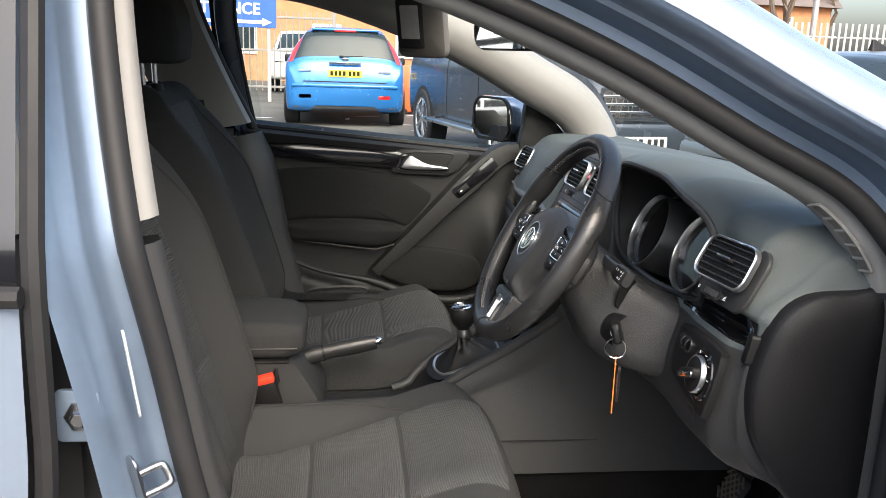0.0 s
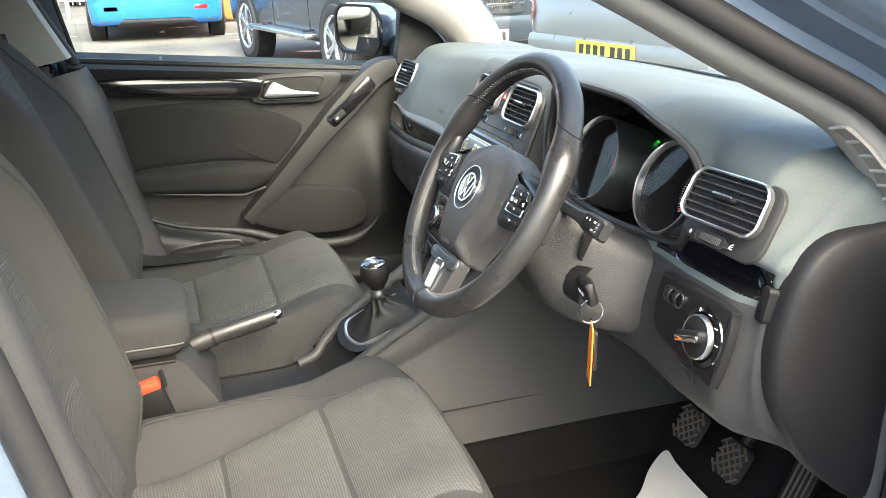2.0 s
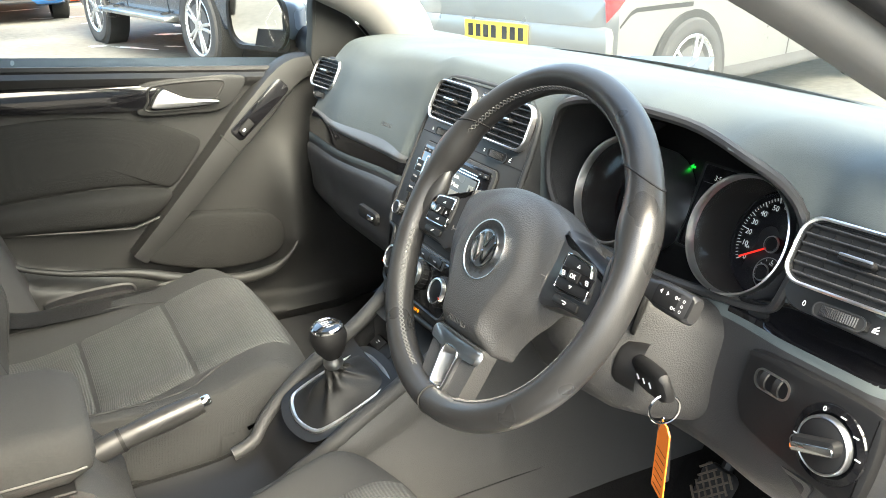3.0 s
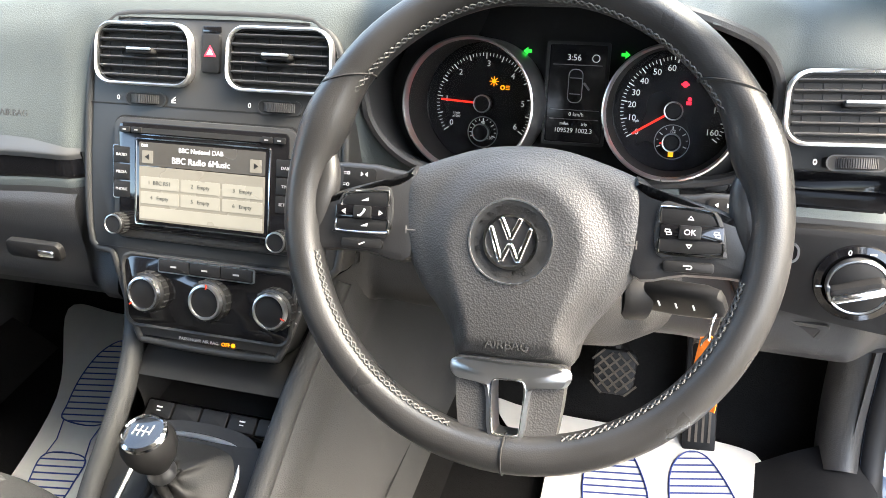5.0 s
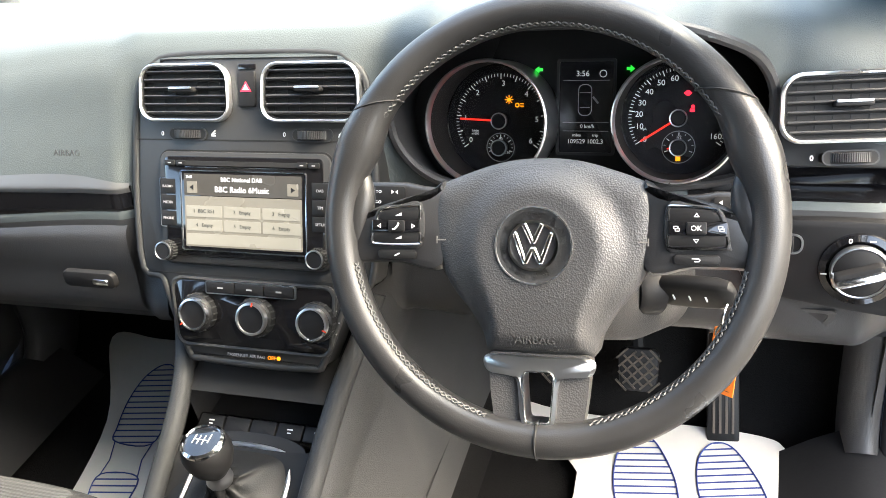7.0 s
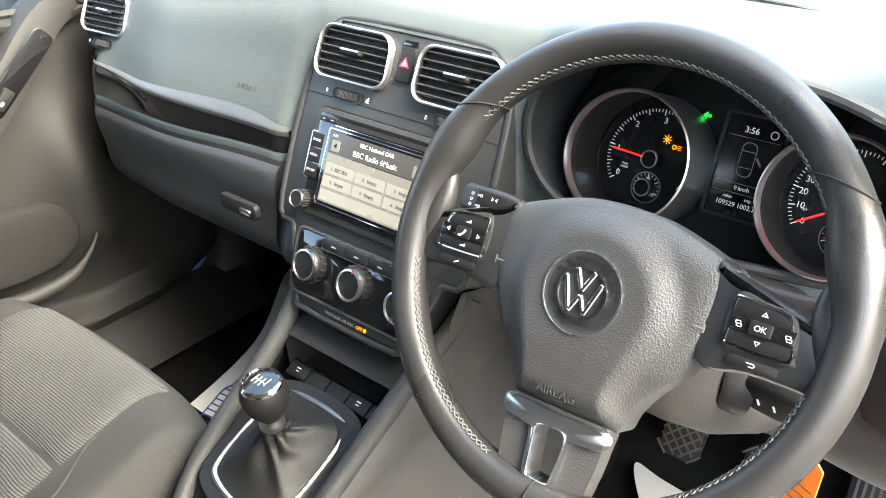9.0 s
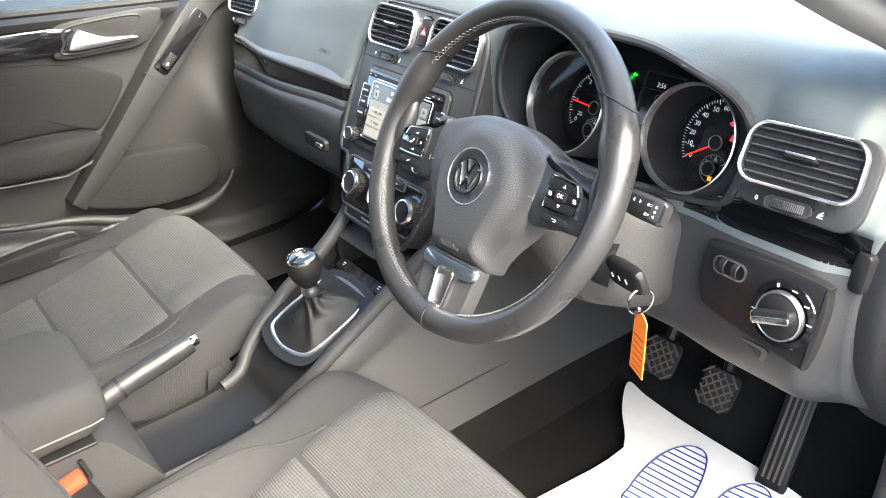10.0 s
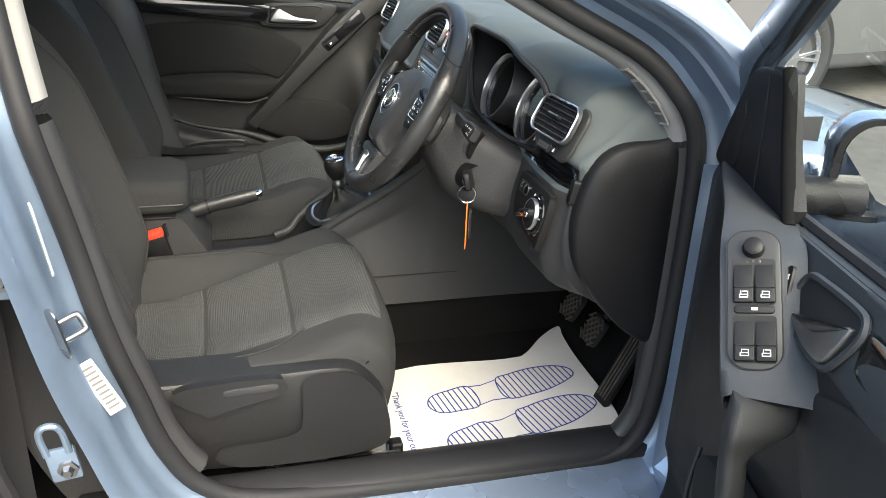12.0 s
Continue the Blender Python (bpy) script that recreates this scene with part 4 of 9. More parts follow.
wedge = sheet(wedge_pt, 40, 8)
part("strip_sheen", wedge, "wedge", dashboard, "hollowed grey wedge, painted sheen of the gloss strip")
glovebox = thing("glovebox", "dark plastic glovebox lid below the dashboard", "glovebox", (0.15, 0.4, 0.68))
part("lid", face_strip(0.66, 0.160, ND * 8 + 1, ND * 9 + 4, 0.006, 60, 14), "dash_low", glovebox)
part("latch", slab(rrect(0.075, 0.022, 0.008), 0.008, 0.003, plane_frame((0.118, 0.215, 0.705), 4)), "black", glovebox)
part("latch_shine", slab(rrect(0.022, 0.008, 0.003), 0.003, 0.001, plane_frame((0.109, 0.195, 0.706), 4)), "chrome", glovebox, "small chrome lock")
words("AIRBAG", 0.0105, plane_frame((0.1545, 0.215, 0.853), 28, 2) @ T(0, 0, 0.001), dashboard, "panel", "moulded_word", depth=0.0005)

# ---- driver's switches ----
M["endpanel"] = mat("black_grained_plastic", (0.0095, 0.0095, 0.0105), 0.55, spec=0.27, bump=0.25, bscale=600, kind="grain", vary=0.07)

lsw = thing("light_switch", "round headlamp switch with a silver grip on a black panel", "switch", (0.2, -0.60, 0.73))
LM = plane_frame((0.203, -0.597, 0.7275), 11, -2)
part("switch_panel", slab([(p.x, p.y, 0) for p in smooth_line([(-0.074, 0.030, 0), (-0.060, 0.043, 0), (0.060, 0.046, 0), (0.074, 0.036, 0), (0.076, 0.0, 0), (0.070, -0.045, 0), (0.055, -0.050, 0), (-0.050, -0.036, 0), (-0.070, -0.022, 0), (-0.076, 0.0, 0)], 4, True)][::-1], 0.012, 0.004, LM), "black", lsw)
KM = LM @ T(0.034, -0.002, 0.012)
part("switch_collar", lathe([(0.026, 0.0), (0.030, 0.004), (0.036, 0.002), (0.037, 0.0)], 40, KM), "gloss", lsw)
part("switch_dial", lathe([(0.0, 0.012), (0.021, 0.012), (0.0255, 0.009), (0.026, 0.0)], 40, KM), "black", lsw)
GR = KM @ T(-0.001, 0, 0.0, 20)
part("grip", slab(rrect(0.046, 0.0150, 0.006, taper=0.1), 0.017, 0.005, GR @ T(0, 0, 0.006)), "black", lsw, "black dial grip")
part("grip_trim", slab(rrect(0.044, 0.0085, 0.004), 0.0025, 0.0012, GR @ T(0, -0.0022, 0.0215)), "chrome", lsw, "bright chrome grip bar")
part("grip_end", slab(rrect(0.010, 0.0135, 0.004), 0.010, 0.003, GR @ T(-0.0205, 0, 0.010)), "satin", lsw, "satin silver grip end")
part("dial_ring", lathe([(0.0240, 0.0105), (0.0252, 0.0112), (0.0266, 0.0095), (0.0268, 0.004)], 44, KM), "satin", lsw)
for a, w in ((110, "0"), (75, ""), (40, ""), (5, ""), (190, "")):
    px, py = 0.0315 * math.cos(radians(a)), 0.0315 * math.sin(radians(a))
    if w:
        words(w, 0.007, KM @ T(px, py, 0.0045), lsw, "white", "switch_sign")
    else:
        part("switch_sign", box(0.0055, 0.0014, 0.0004, m=KM @ T(px, py, 0.0042)), "white", lsw, smooth=False)
for dx in (-0.052, -0.036):
    part("dimmer", lathe([(0.009, -0.004), (0.0105, -0.003), (0.0105, 0.003), (0.009, 0.004)], 24, LM @ T(dx + 0.006, 0.020, 0.008) @ Matrix.Rotation(radians(90), 4, "Y")), "black", lsw, "ribbed thumb wheel")
part("dimmer_frame", band(rrect(0.042, 0.021, 0.009), rrect(0.038, 0.017, 0.007), 0.0015, LM @ T(-0.038, 0.020, 0.012)), "satin", lsw)
part("gloss_inset", face_strip(-0.470, -0.685, ND * 5 + 4, ND * 8 - 1, 0.003, 40, 8), "gloss", dashboard, "gloss black inset above the light switch")
part("inset_end", slab(rrect(0.018, 0.042, 0.006), 0.012, 0.003, plane_frame((0.236, -0.683, 0.782), 10, -8)), "black", dashboard)
# lower panel with its small tray
tray = plane_frame((0.2005, -0.566, 0.6610), -14, -3)
part("tray_slot", slab(rrect(0.085, 0.020, 0.006, skew=0.4), 0.003, 0.001, tray), "dark", dashboard)
part("tray_lip", band(rrect(0.098, 0.030, 0.008, skew=0.4), rrect(0.085, 0.020, 0.006, skew=0.4), 0.003, tray), "dash_low", dashboard)
# end panel towards the door
cap = [(0.392, 0.868), (0.345, 0.868), (0.290, 0.860), (0.250, 0.828), (0.230, 0.770), (0.226, 0.715), (0.240, 0.658), (0.284, 0.593), (0.345, 0.530), (0.392, 0.512), (0.396, 0.60), (0.396, 0.75)]
cap = smooth_line([(x, z, 0) for x, z in cap], 4, True)
cc = Vector((0.33, 0.70, 0))
ls = []
for sc, yo in ((1.0, -0.672), (1.0, -0.700), (0.985, -0.709), (0.95, -0.714), (0.80, -0.719), (0.5, -0.723), (0.2, -0.724)):
    ls.append([(cc.x + (p.x - cc.x) * sc, yo, cc.y + (p.y - cc.y) * sc) for p in cap])
part("end_panel", skin(ls, True, False, True), "endpanel", dashboard, "grained plastic dashboard end panel", angle=50)

# ---- steering wheel ----
WHEEL = Vector((0.0225, YD, 0.8626))
WF = plane_frame(WHEEL, 30.2)
RW = 0.1745                                   # middle of the rim's tube
steering_wheel = thing("steering_wheel", "three-spoke steering wheel in worn black leather", "steering wheel", tuple(WHEEL))
loops = []
NW = 120
for i in range(NW):
    a = 2 * math.pi * i / NW
    # thumb grips at ten and two
    g = sum(math.exp(-((math.degrees(a) - c0) / 9) ** 2) for c0 in (22, 158))
    rt = 0.0150 + 0.0022 * g
    l = []
    for k in range(16):
        b = 2 * math.pi * k / 16
        l.append(((RW + rt * 1.0 * math.cos(b) - 0.004 * g * (math.cos(b) < 0)) * math.cos(a), (RW + rt * math.cos(b) - 0.004 * g * (math.cos(b) < 0)) * math.sin(a), rt * 1.12 * math.sin(b)))
    loops.append(l)
loops.append(loops[0])
bm = skin(loops, True, m=WF)
bmesh.ops.remove_doubles(bm, verts=bm.verts, dist=1e-6)
rim = part("rim", bm, "leather", steering_wheel, "worn black leather rim")
# the wheel stands turned by two degrees
WR = WF @ T(0, 0, 0, 2.0)
# slanting seams where the grips meet the upper rim, and one at the foot
for a, slant in ((30.5, 11.0), (149.5, -11.0), (270, 0.0)):
    ring_pts = []
    for k in range(24):
        b = 2 * math.pi * k / 24
        aa = radians(a + slant * (0.5 - 0.5 * math.cos(b)))
        ring_pts.append(WR @ Vector(((RW + 0.0155 * math.cos(b)) * math.cos(aa), (RW + 0.0155 * math.cos(b)) * math.sin(aa), 0.0173 * math.sin(b))))
    part("rim_seam", tube(ring_pts, 0.0010, 5, True), "dark", rim, "dark seam in the leather")
# cross stitching round the inside of the rim
st = []
NS = 176
for i in range(NS):
    a = 2 * math.pi * i / NS
    deg = math.degrees(a)
    if 165 < deg < 192 or deg < 15 or deg > 348 or 254 < deg < 286:
        continue
    def inner(ang, b):
        rr = RW + 0.0156 * math.cos(radians(b))
        return WR @ Vector((rr * math.cos(ang), rr * math.sin(ang), 0.0174 * math.sin(radians(b))))
    step = 2 * math.pi / NS
    st.append(tube([inner(a - step * 0.45, 143), inner(a + step * 0.45, 159)], 0.00075, 4))
    st.append(tube([inner(a + step * 0.45, 143), inner(a - step * 0.45, 159)], 0.00075, 4))
tagged(part("stitching", merge(*st), "stitch", rim, "grey cross stitching"), kind="stuff")


def pillow(loop, z0, h, m, rings=8):
    """A domed pad on an outline."""
    c = Vector((sum(p[0] for p in loop) / len(loop), sum(p[1] for p in loop) / len(loop)))
    ls = [[(p[0], p[1], z0 - 0.03) for p in loop], [(p[0], p[1], z0) for p in loop]]
    for i in range(1, rings):
        t = i / rings
        s = 1 - t ** 1.6 * (1 - 0.02)
        hh = h * (1 - (1 - t) ** 2.6)
        ls.append([(c.x + (p[0] - c.x) * s, c.y + (p[1] - c.y) * s, z0 + hh) for p in loop])
    return skin(ls, True, False, True, m)


def both_sides(half):
    """A closed outline from its right half, given from the top to the bottom, both ends on the middle line."""
    full = [(x, y, 0) for x, y in half] + [(-x, y, 0) for x, y in half[-2:0:-1]]
    return [(p.x, p.y) for p in smooth_line(full, 6, True)]


PAD = both_sides([(0, 0.0562), (0.031, 0.0535), (0.062, 0.0445), (0.086, 0.0350), (0.0945, 0.0285), (0.0965, 0.014), (0.0945, -0.010), (0.0870, -0.030), (0.0745, -0.0525), (0.060, -0.0705), (0.0495, -0.089), (0.0445, -0.1045), (0.030, -0.1068), (0, -0.1078)])


def pad_height(x, y, t):
    """Height of the airbag cover: a rolled edge, and a swell round the badge that runs down into the foot."""
    edge = 0.0125 * (1 - (1 - min(t / 0.42, 1)) ** 2.4)
    if y > -0.018:
        q = math.hypot(x / 0.070, (y + 0.018) / 0.068)
    else:
        q = abs(x) / lerp(0.070, 0.046, ease(-0.018, -0.085, y))
    swell = 0.0105 * (1 - ease(0.66, 1.06, q))
    return -0.006 + edge + swell * ease(0.02, 0.30, t) - 0.004 * ease(-0.05, -0.105, y)


pc = Vector((0.0, -0.016))
ls = [[(x, y, -0.036) for x, y in PAD]]
NR = 34
for i in range(NR):
    t = i / NR
    sc = 1 - t ** 1.25 * 0.985
    ls.append([(lerp(pc.x, x, sc), lerp(pc.y, y, sc), pad_height(lerp(pc.x, x, sc), lerp(pc.y, y, sc), t)) for x, y in PAD])
airbag = part("airbag_cover", skin(ls, True, False, True, WR), "pad", steering_wheel, "grained dark plastic airbag cover", angle=65)
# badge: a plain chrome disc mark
EM = WR @ T(-0.002, -0.0142, 0.0166)
badge = part("badge", lathe([(0.0, 0.0004), (0.0275, 0.0004), (0.0300, 0.0012), (0.0300, -0.008)], 40, EM), "panel", airbag, "round chrome maker's badge")
part("badge_ring", lathe([(0.0298, 0.0008), (0.0302, 0.0018), (0.0312, 0.0018), (0.0318, -0.006)], 56, EM), "bright", badge)
part("badge_inner_ring", lathe([(0.0178, 0.0), (0.0182, 0.0026), (0.0202, 0.0026), (0.0208, 0.0)], 44, EM), "chrome", badge)
part("badge_field", lathe([(0.0, 0.0009), (0.0180, 0.0009)], 36, EM), "spoke", badge)
for x0, y0, x1, y1 in ((-0.0075, 0.0175, 0.0, 0.0015), (0.0075, 0.0175, 0.0, 0.0015), (-0.0150, 0.0105, -0.0062, -0.0145), (0.0150, 0.0105, 0.0062, -0.0145), (-0.0062, -0.0145, 0.0, -0.0015), (0.0062, -0.0145, 0.0, -0.0015)):
    l = math.hypot(x1 - x0, y1 - y0)
    part("badge_bar", box(l, 0.0036, 0.003, 0.0008, 1, EM @ T((x0 + x1) / 2, (y0 + y1) / 2, 0.0014, math.degrees(math.atan2(y1 - y0, x1 - x0)))), "chrome", badge, smooth=False)
words("AIRBAG", 0.0095, WR @ T(-0.001, -0.0905, 0.0130), airbag, "console", "moulded_word", depth=0.0005)
for s in (-1, 1):
    part("pad_mark", merge(box(0.008, 0.0010, 0.0006, m=WR @ T(s * 0.0825, -0.011, 0.0060)), box(0.0010, 0.006, 0.0006, m=WR @ T(s * 0.0860, -0.011, 0.0058))), "visor", airbag, smooth=False)
# side spokes with their switches
for s in (-1, 1):
    def way_round(pts):
        l = [(s * x, y, 0) for x, y in pts]
        l = [(p.x, p.y, 0) for p in smooth_line(l, 4, True)]
        return l if sum(p[0] * q[1] - q[0] * p[1] for p, q in zip(l, l[1:] + l[:1])) > 0 else l[::-1]
    sp = way_round(((0.080, 0.034), (0.0955, 0.0295), (0.1155, 0.0245), (0.138, 0.0180), (0.155, 0.012), (0.168, 0.010), (0.170, -0.022), (0.164, -0.0325), (0.150, -0.0315), (0.120, -0.0315), (0.082, -0.033)))
    spoke = part("spoke", slab(sp, 0.030, 0.007, WR @ T(0, 0, -0.027)), "spoke", steering_wheel, "satin black side spoke")
    # leather thumb rest that sweeps from the rim onto the spoke
    rest = [WR @ Vector((s * x, y, z)) for x, y, z in ((0.156, 0.046, -0.004), (0.155, 0.032, -0.003), (0.157, 0.018, -0.003), (0.161, 0.004, -0.003), (0.164, -0.012, -0.004), (0.166, -0.030, -0.005))]
    part("thumb_rest", tube(smooth_line(rest, 4), [0.005 + 0.0062 * math.sin(math.pi * i / 20) for i in range(21)], 12), "leather", spoke, "leather thumb rest", angle=70)
    plate = way_round(((0.1000, 0.0190), (0.120, 0.0182), (0.1365, 0.0160), (0.1435, 0.0060), (0.1465, -0.0120), (0.1450, -0.0168), (0.120, -0.0165), (0.1000, -0.0160)))
    part("switch_plate", slab(plate, 0.0030, 0.0010, WR @ T(0, 0, 0.0025)), "panel", spoke)
    up = smooth_line([WR @ Vector((s * x, y, 0.0062)) for x, y in ((0.1010, 0.0060), (0.1012, 0.0150), (0.1045, 0.0172), (0.1320, 0.0150), (0.1368, 0.0122), (0.1400, 0.0050))], 5)
    dn = smooth_line([WR @ Vector((s * x, y, 0.0062)) for x, y in ((0.1010, -0.0050), (0.1010, -0.0122), (0.1040, -0.0150), (0.1390, -0.0152), (0.1436, -0.0125), (0.1435, -0.0060))], 5)
    for line in (up, dn):
        part("switch_trim", tube(line, 0.0010, 6), "chrome", spoke, "thin chrome switch border")
    part("switch_key", slab(way_round(((0.1025, 0.0158), (0.131, 0.0138), (0.1385, 0.0056), (0.1025, 0.0056))), 0.0024, 0.0008, WR @ T(0, 0, 0.0044)), "black", spoke)
    part("switch_key", slab(way_round(((0.1025, -0.0052), (0.1415, -0.0052), (0.1415, -0.0132), (0.1025, -0.0135))), 0.0024, 0.0008, WR @ T(0, 0, 0.0044)), "black", spoke)
    part("switch_key", slab(rrect(0.043, 0.0104, 0.0015), 0.0032, 0.0008, WR @ T(s * 0.1225, 0.0002, 0.0044)), "gloss", spoke, "gloss black rocker key")
    part("switch_key", slab(rrect(0.0150, 0.0098, 0.0015), 0.0048, 0.0010, WR @ T(s * 0.1215, 0.0002, 0.0044)), "black", spoke)
    part("switch_key", slab(rrect(0.0345, 0.0078, 0.003), 0.0034, 0.001, WR @ T(s * 0.1220, -0.0240, 0.0025)), "black", spoke)
    z1, z2 = 0.0070, 0.0078
    if s > 0:
        words("OK", 0.0056, WR @ T(0.1215, 0.0002, 0.0095), spoke, "white", "key_sign")
        for yk, d in ((0.0102, 1), (-0.0094, -1)):
            part("key_sign", band([(0, d * 0.0018, 0), (-0.0022, -d * 0.0014, 0), (0.0022, -d * 0.0014, 0)], [(0, d * 0.0010, 0), (-0.0013, -d * 0.0008, 0), (0.0013, -d * 0.0008, 0)], 0.0003, WR @ T(0.1215, yk, z1)), "white", spoke, smooth=False)
        for xk in (0.1065, 0.1390):
            part("key_sign", merge(band(rrect(0.0036, 0.0024, 0.0004, 2), rrect(0.0026, 0.0014, 0.0003, 2), 0.0003, WR @ T(xk, 0.0008, z2)), band(rrect(0.0036, 0.0024, 0.0004, 2), rrect(0.0026, 0.0014, 0.0003, 2), 0.0003, WR @ T(xk + 0.001, -0.0010, z2))), "white", spoke, smooth=False)
        part("key_sign", tube([WR @ Vector((0.1215 + x, -0.0240 + y, 0.0063)) for x, y in ((-0.003, 0.001), (0.002, 0.001), (0.003, 0.0), (0.002, -0.0012), (-0.001, -0.0012))], 0.0004, 4), "white", spoke)
    else:
        part("key_sign", tube([WR @ Vector((-0.1215 + x, 0.0002 + y, 0.0096)) for x, y in ((-0.003, -0.0026), (-0.0012, -0.0028), (0.0015, 0.0), (0.0026, 0.0026))], 0.0009, 5), "white", spoke)
        for xk, d in ((-0.1065, 1), (-0.1370, -1)):
            part("key_sign", band([(d * 0.0018, 0, 0), (-d * 0.0014, 0.0020, 0), (-d * 0.0014, -0.0020, 0)], [(d * 0.0010, 0, 0), (-d * 0.0008, 0.0012, 0), (-d * 0.0008, -0.0012, 0)], 0.0003, WR @ T(xk, 0.0002, z2)), "white", spoke, smooth=False)
        for yk in (0.0102, -0.0094):
            part("key_sign", slab([(0.0028, 0.0013, 0), (-0.0028, -0.0013, 0), (0.0028, -0.0013, 0)], 0.0003, 0, WR @ T(-0.1200, yk, z1)), "white", spoke, smooth=False)
        part("key_sign", box(0.0050, 0.0010, 0.0003, m=WR @ T(-0.1215, -0.0240, 0.0062, 25)), "white", spoke, smooth=False)
# lower spoke: satin silver yoke round an open slot, set in grained plastic
slot_h = [(0, -0.1172), (0.0085, -0.1174), (0.0122, -0.1200), (0.0128, -0.1270), (0.0118, -0.1420), (0.0104, -0.1555), (0.0080, -0.1590), (0, -0.1594)]
body_h = [(0, -0.1030), (0.030, -0.1030), (0.0418, -0.1050), (0.0415, -0.1200), (0.0390, -0.1450), (0.0345, -0.1640), (0.0190, -0.1765), (0, -0.1790)]
slot_o = both_sides(slot_h)
body_o = both_sides(body_h)
lower = part("lower_spoke", band(body_o, [(x * 1.04, y) for x, y in slot_o], 0.020, WR @ T(0, 0, -0.0185)), "pad", steering_wheel, "grained black lower spoke", angle=60)
yoke_h = [(0, -0.1052), (0.0425, -0.1052), (0.0428, -0.1192), (0.0225, -0.1198), (0.0172, -0.1275), (0.0148, -0.1540), (0.0105, -0.1628), (0, -0.1636)]
yoke_o = both_sides(yoke_h)
ring_out = [(x, y, 0.0010) for x, y in yoke_o]
mid_a = [(lerp(x, a, 0.10), lerp(y, b, 0.10), 0.0052) for (x, y), (a, b) in zip(yoke_o, slot_o)]
mid_b = [(lerp(x, a, 0.82), lerp(y, b, 0.82), 0.0058) for (x, y), (a, b) in zip(yoke_o, slot_o)]
part("spoke_yoke", skin([ring_out, mid_a, mid_b, [(x, y, 0.0048) for x, y in slot_o], [(x * 0.93, y * 0.998, -0.018) for x, y in slot_o]], True, m=WR), "satin", lower, "satin silver spoke yoke", angle=50)
part("slot_shine", tube([WR @ Vector((x, y, 0.0054)) for x, y in slot_o], 0.0007, 6, True), "chrome", lower)
# hub behind the pad
part("hub", lathe([(0.050, 0.0), (0.054, -0.03), (0.056, -0.06), (0.05, -0.075)], 40, WF @ T(0, -0.01, -0.012)), "dash_low", steering_wheel)

# ---- column, stalks, key ----
M["shroud"] = mat("shroud_plastic", (0.027, 0.027, 0.0275), 0.5, spec=0.35, bump=0.35, bscale=700, kind="grain", vary=0.07)
steering_column = thing("steering_column", "dark grey plastic steering column shroud", "steering column", (0.15, YD, 0.75))
loops = []
for d, w, h, cy, cx in ((0.070, 0.085, 0.085, -0.012, 0.0), (0.078, 0.112, 0.105, -0.016, 0.0), (0.10, 0.122, 0.118, -0.022, 0.002), (0.145, 0.132, 0.140, -0.040, 0.005), (0.175, 0.156, 0.142, -0.042, 0.014), (0.21, 0.186, 0.138, -0.036, 0.022), (0.27, 0.196, 0.128, -0.026, 0.026)):
    loops.append([(p[0] + cx, p[1] + cy, -d) for p in rrect(w, h, 0.036, 6)])
part("shroud", skin(loops, True, True, False, WF), "shroud", steering_column)
for s, nm in ((-1, "indicator_stalk"), (1, "wiper_stalk")):
    stalk = thing(nm, "black control stalk with white symbols beside the steering wheel", "stalk", (0.09, YD - s * 0.1, 0.85))
    p0, p1 = Vector((s * 0.045, 0.024, -0.095)), Vector((s * (0.178 if s > 0 else 0.195), 0.021, -0.087))
    ls = []
    for t, w, h in ((0, 0.010, 0.008), (0.45, 0.011, 0.009), (0.58, 0.0135, 0.010), (0.68, 0.0175, 0.011), (0.80, 0.0180, 0.011), (0.97, 0.0175, 0.011), (1.0, 0.014, 0.008)):
        q = p0.lerp(p1, t)
        ls.append([tuple(q + Vector((0, c1[0], c1[1]))) for c1 in rrect(w * 1.5, h * 1.6, 0.005, 4)])
    part("stalk_arm", skin(ls, True, True, True, WF), "spoke", stalk)
    part("stalk_face", slab(rrect(0.046, 0.0185, 0.003), 0.0008, 0.0003, Matrix.Translation(WF @ (p0.lerp(p1, 0.83) + Vector((0, 0.0, 0.0084)))) @ WF.to_3x3().to_4x4()), "black", stalk)

    def mark(dx, dy, bm_fn):
        return bm_fn(Matrix.Translation(WF @ (p0.lerp(p1, 0.83) + Vector((s * dx, dy, 0.0094)))) @ WF.to_3x3().to_4x4())
    signs = []
    for dx, dy in ((0.013, 0.004), (0.013, -0.001), (0.013, -0.006), (0.003, 0.004), (0.003, -0.006)):
        signs.append(mark(dx, dy, lambda m: band(rrect(0.0030, 0.0028, 0.0013, 3), rrect(0.0020, 0.0018, 0.0008, 3), 0.0003, m)))
        signs.append(mark(dx + 0.0032, dy, lambda m: merge(box(0.0020, 0.0004, 0.0003, m=m @ T(0, 0.0008)), box(0.0020, 0.0004, 0.0003, m=m @ T(0, -0.0006)))))
    for d in (-1, 1):
        signs.append(mark(-0.012 + 0.0032 * d, 0.004, lambda m: slab([(0.0026 * d, 0, 0), (0, 0.0020 * d, 0), (0, -0.0020 * d, 0)], 0.0003, 0, m)))
    part("stalk_sign", merge(*signs), "white", stalk, "small white symbols", smooth=False)

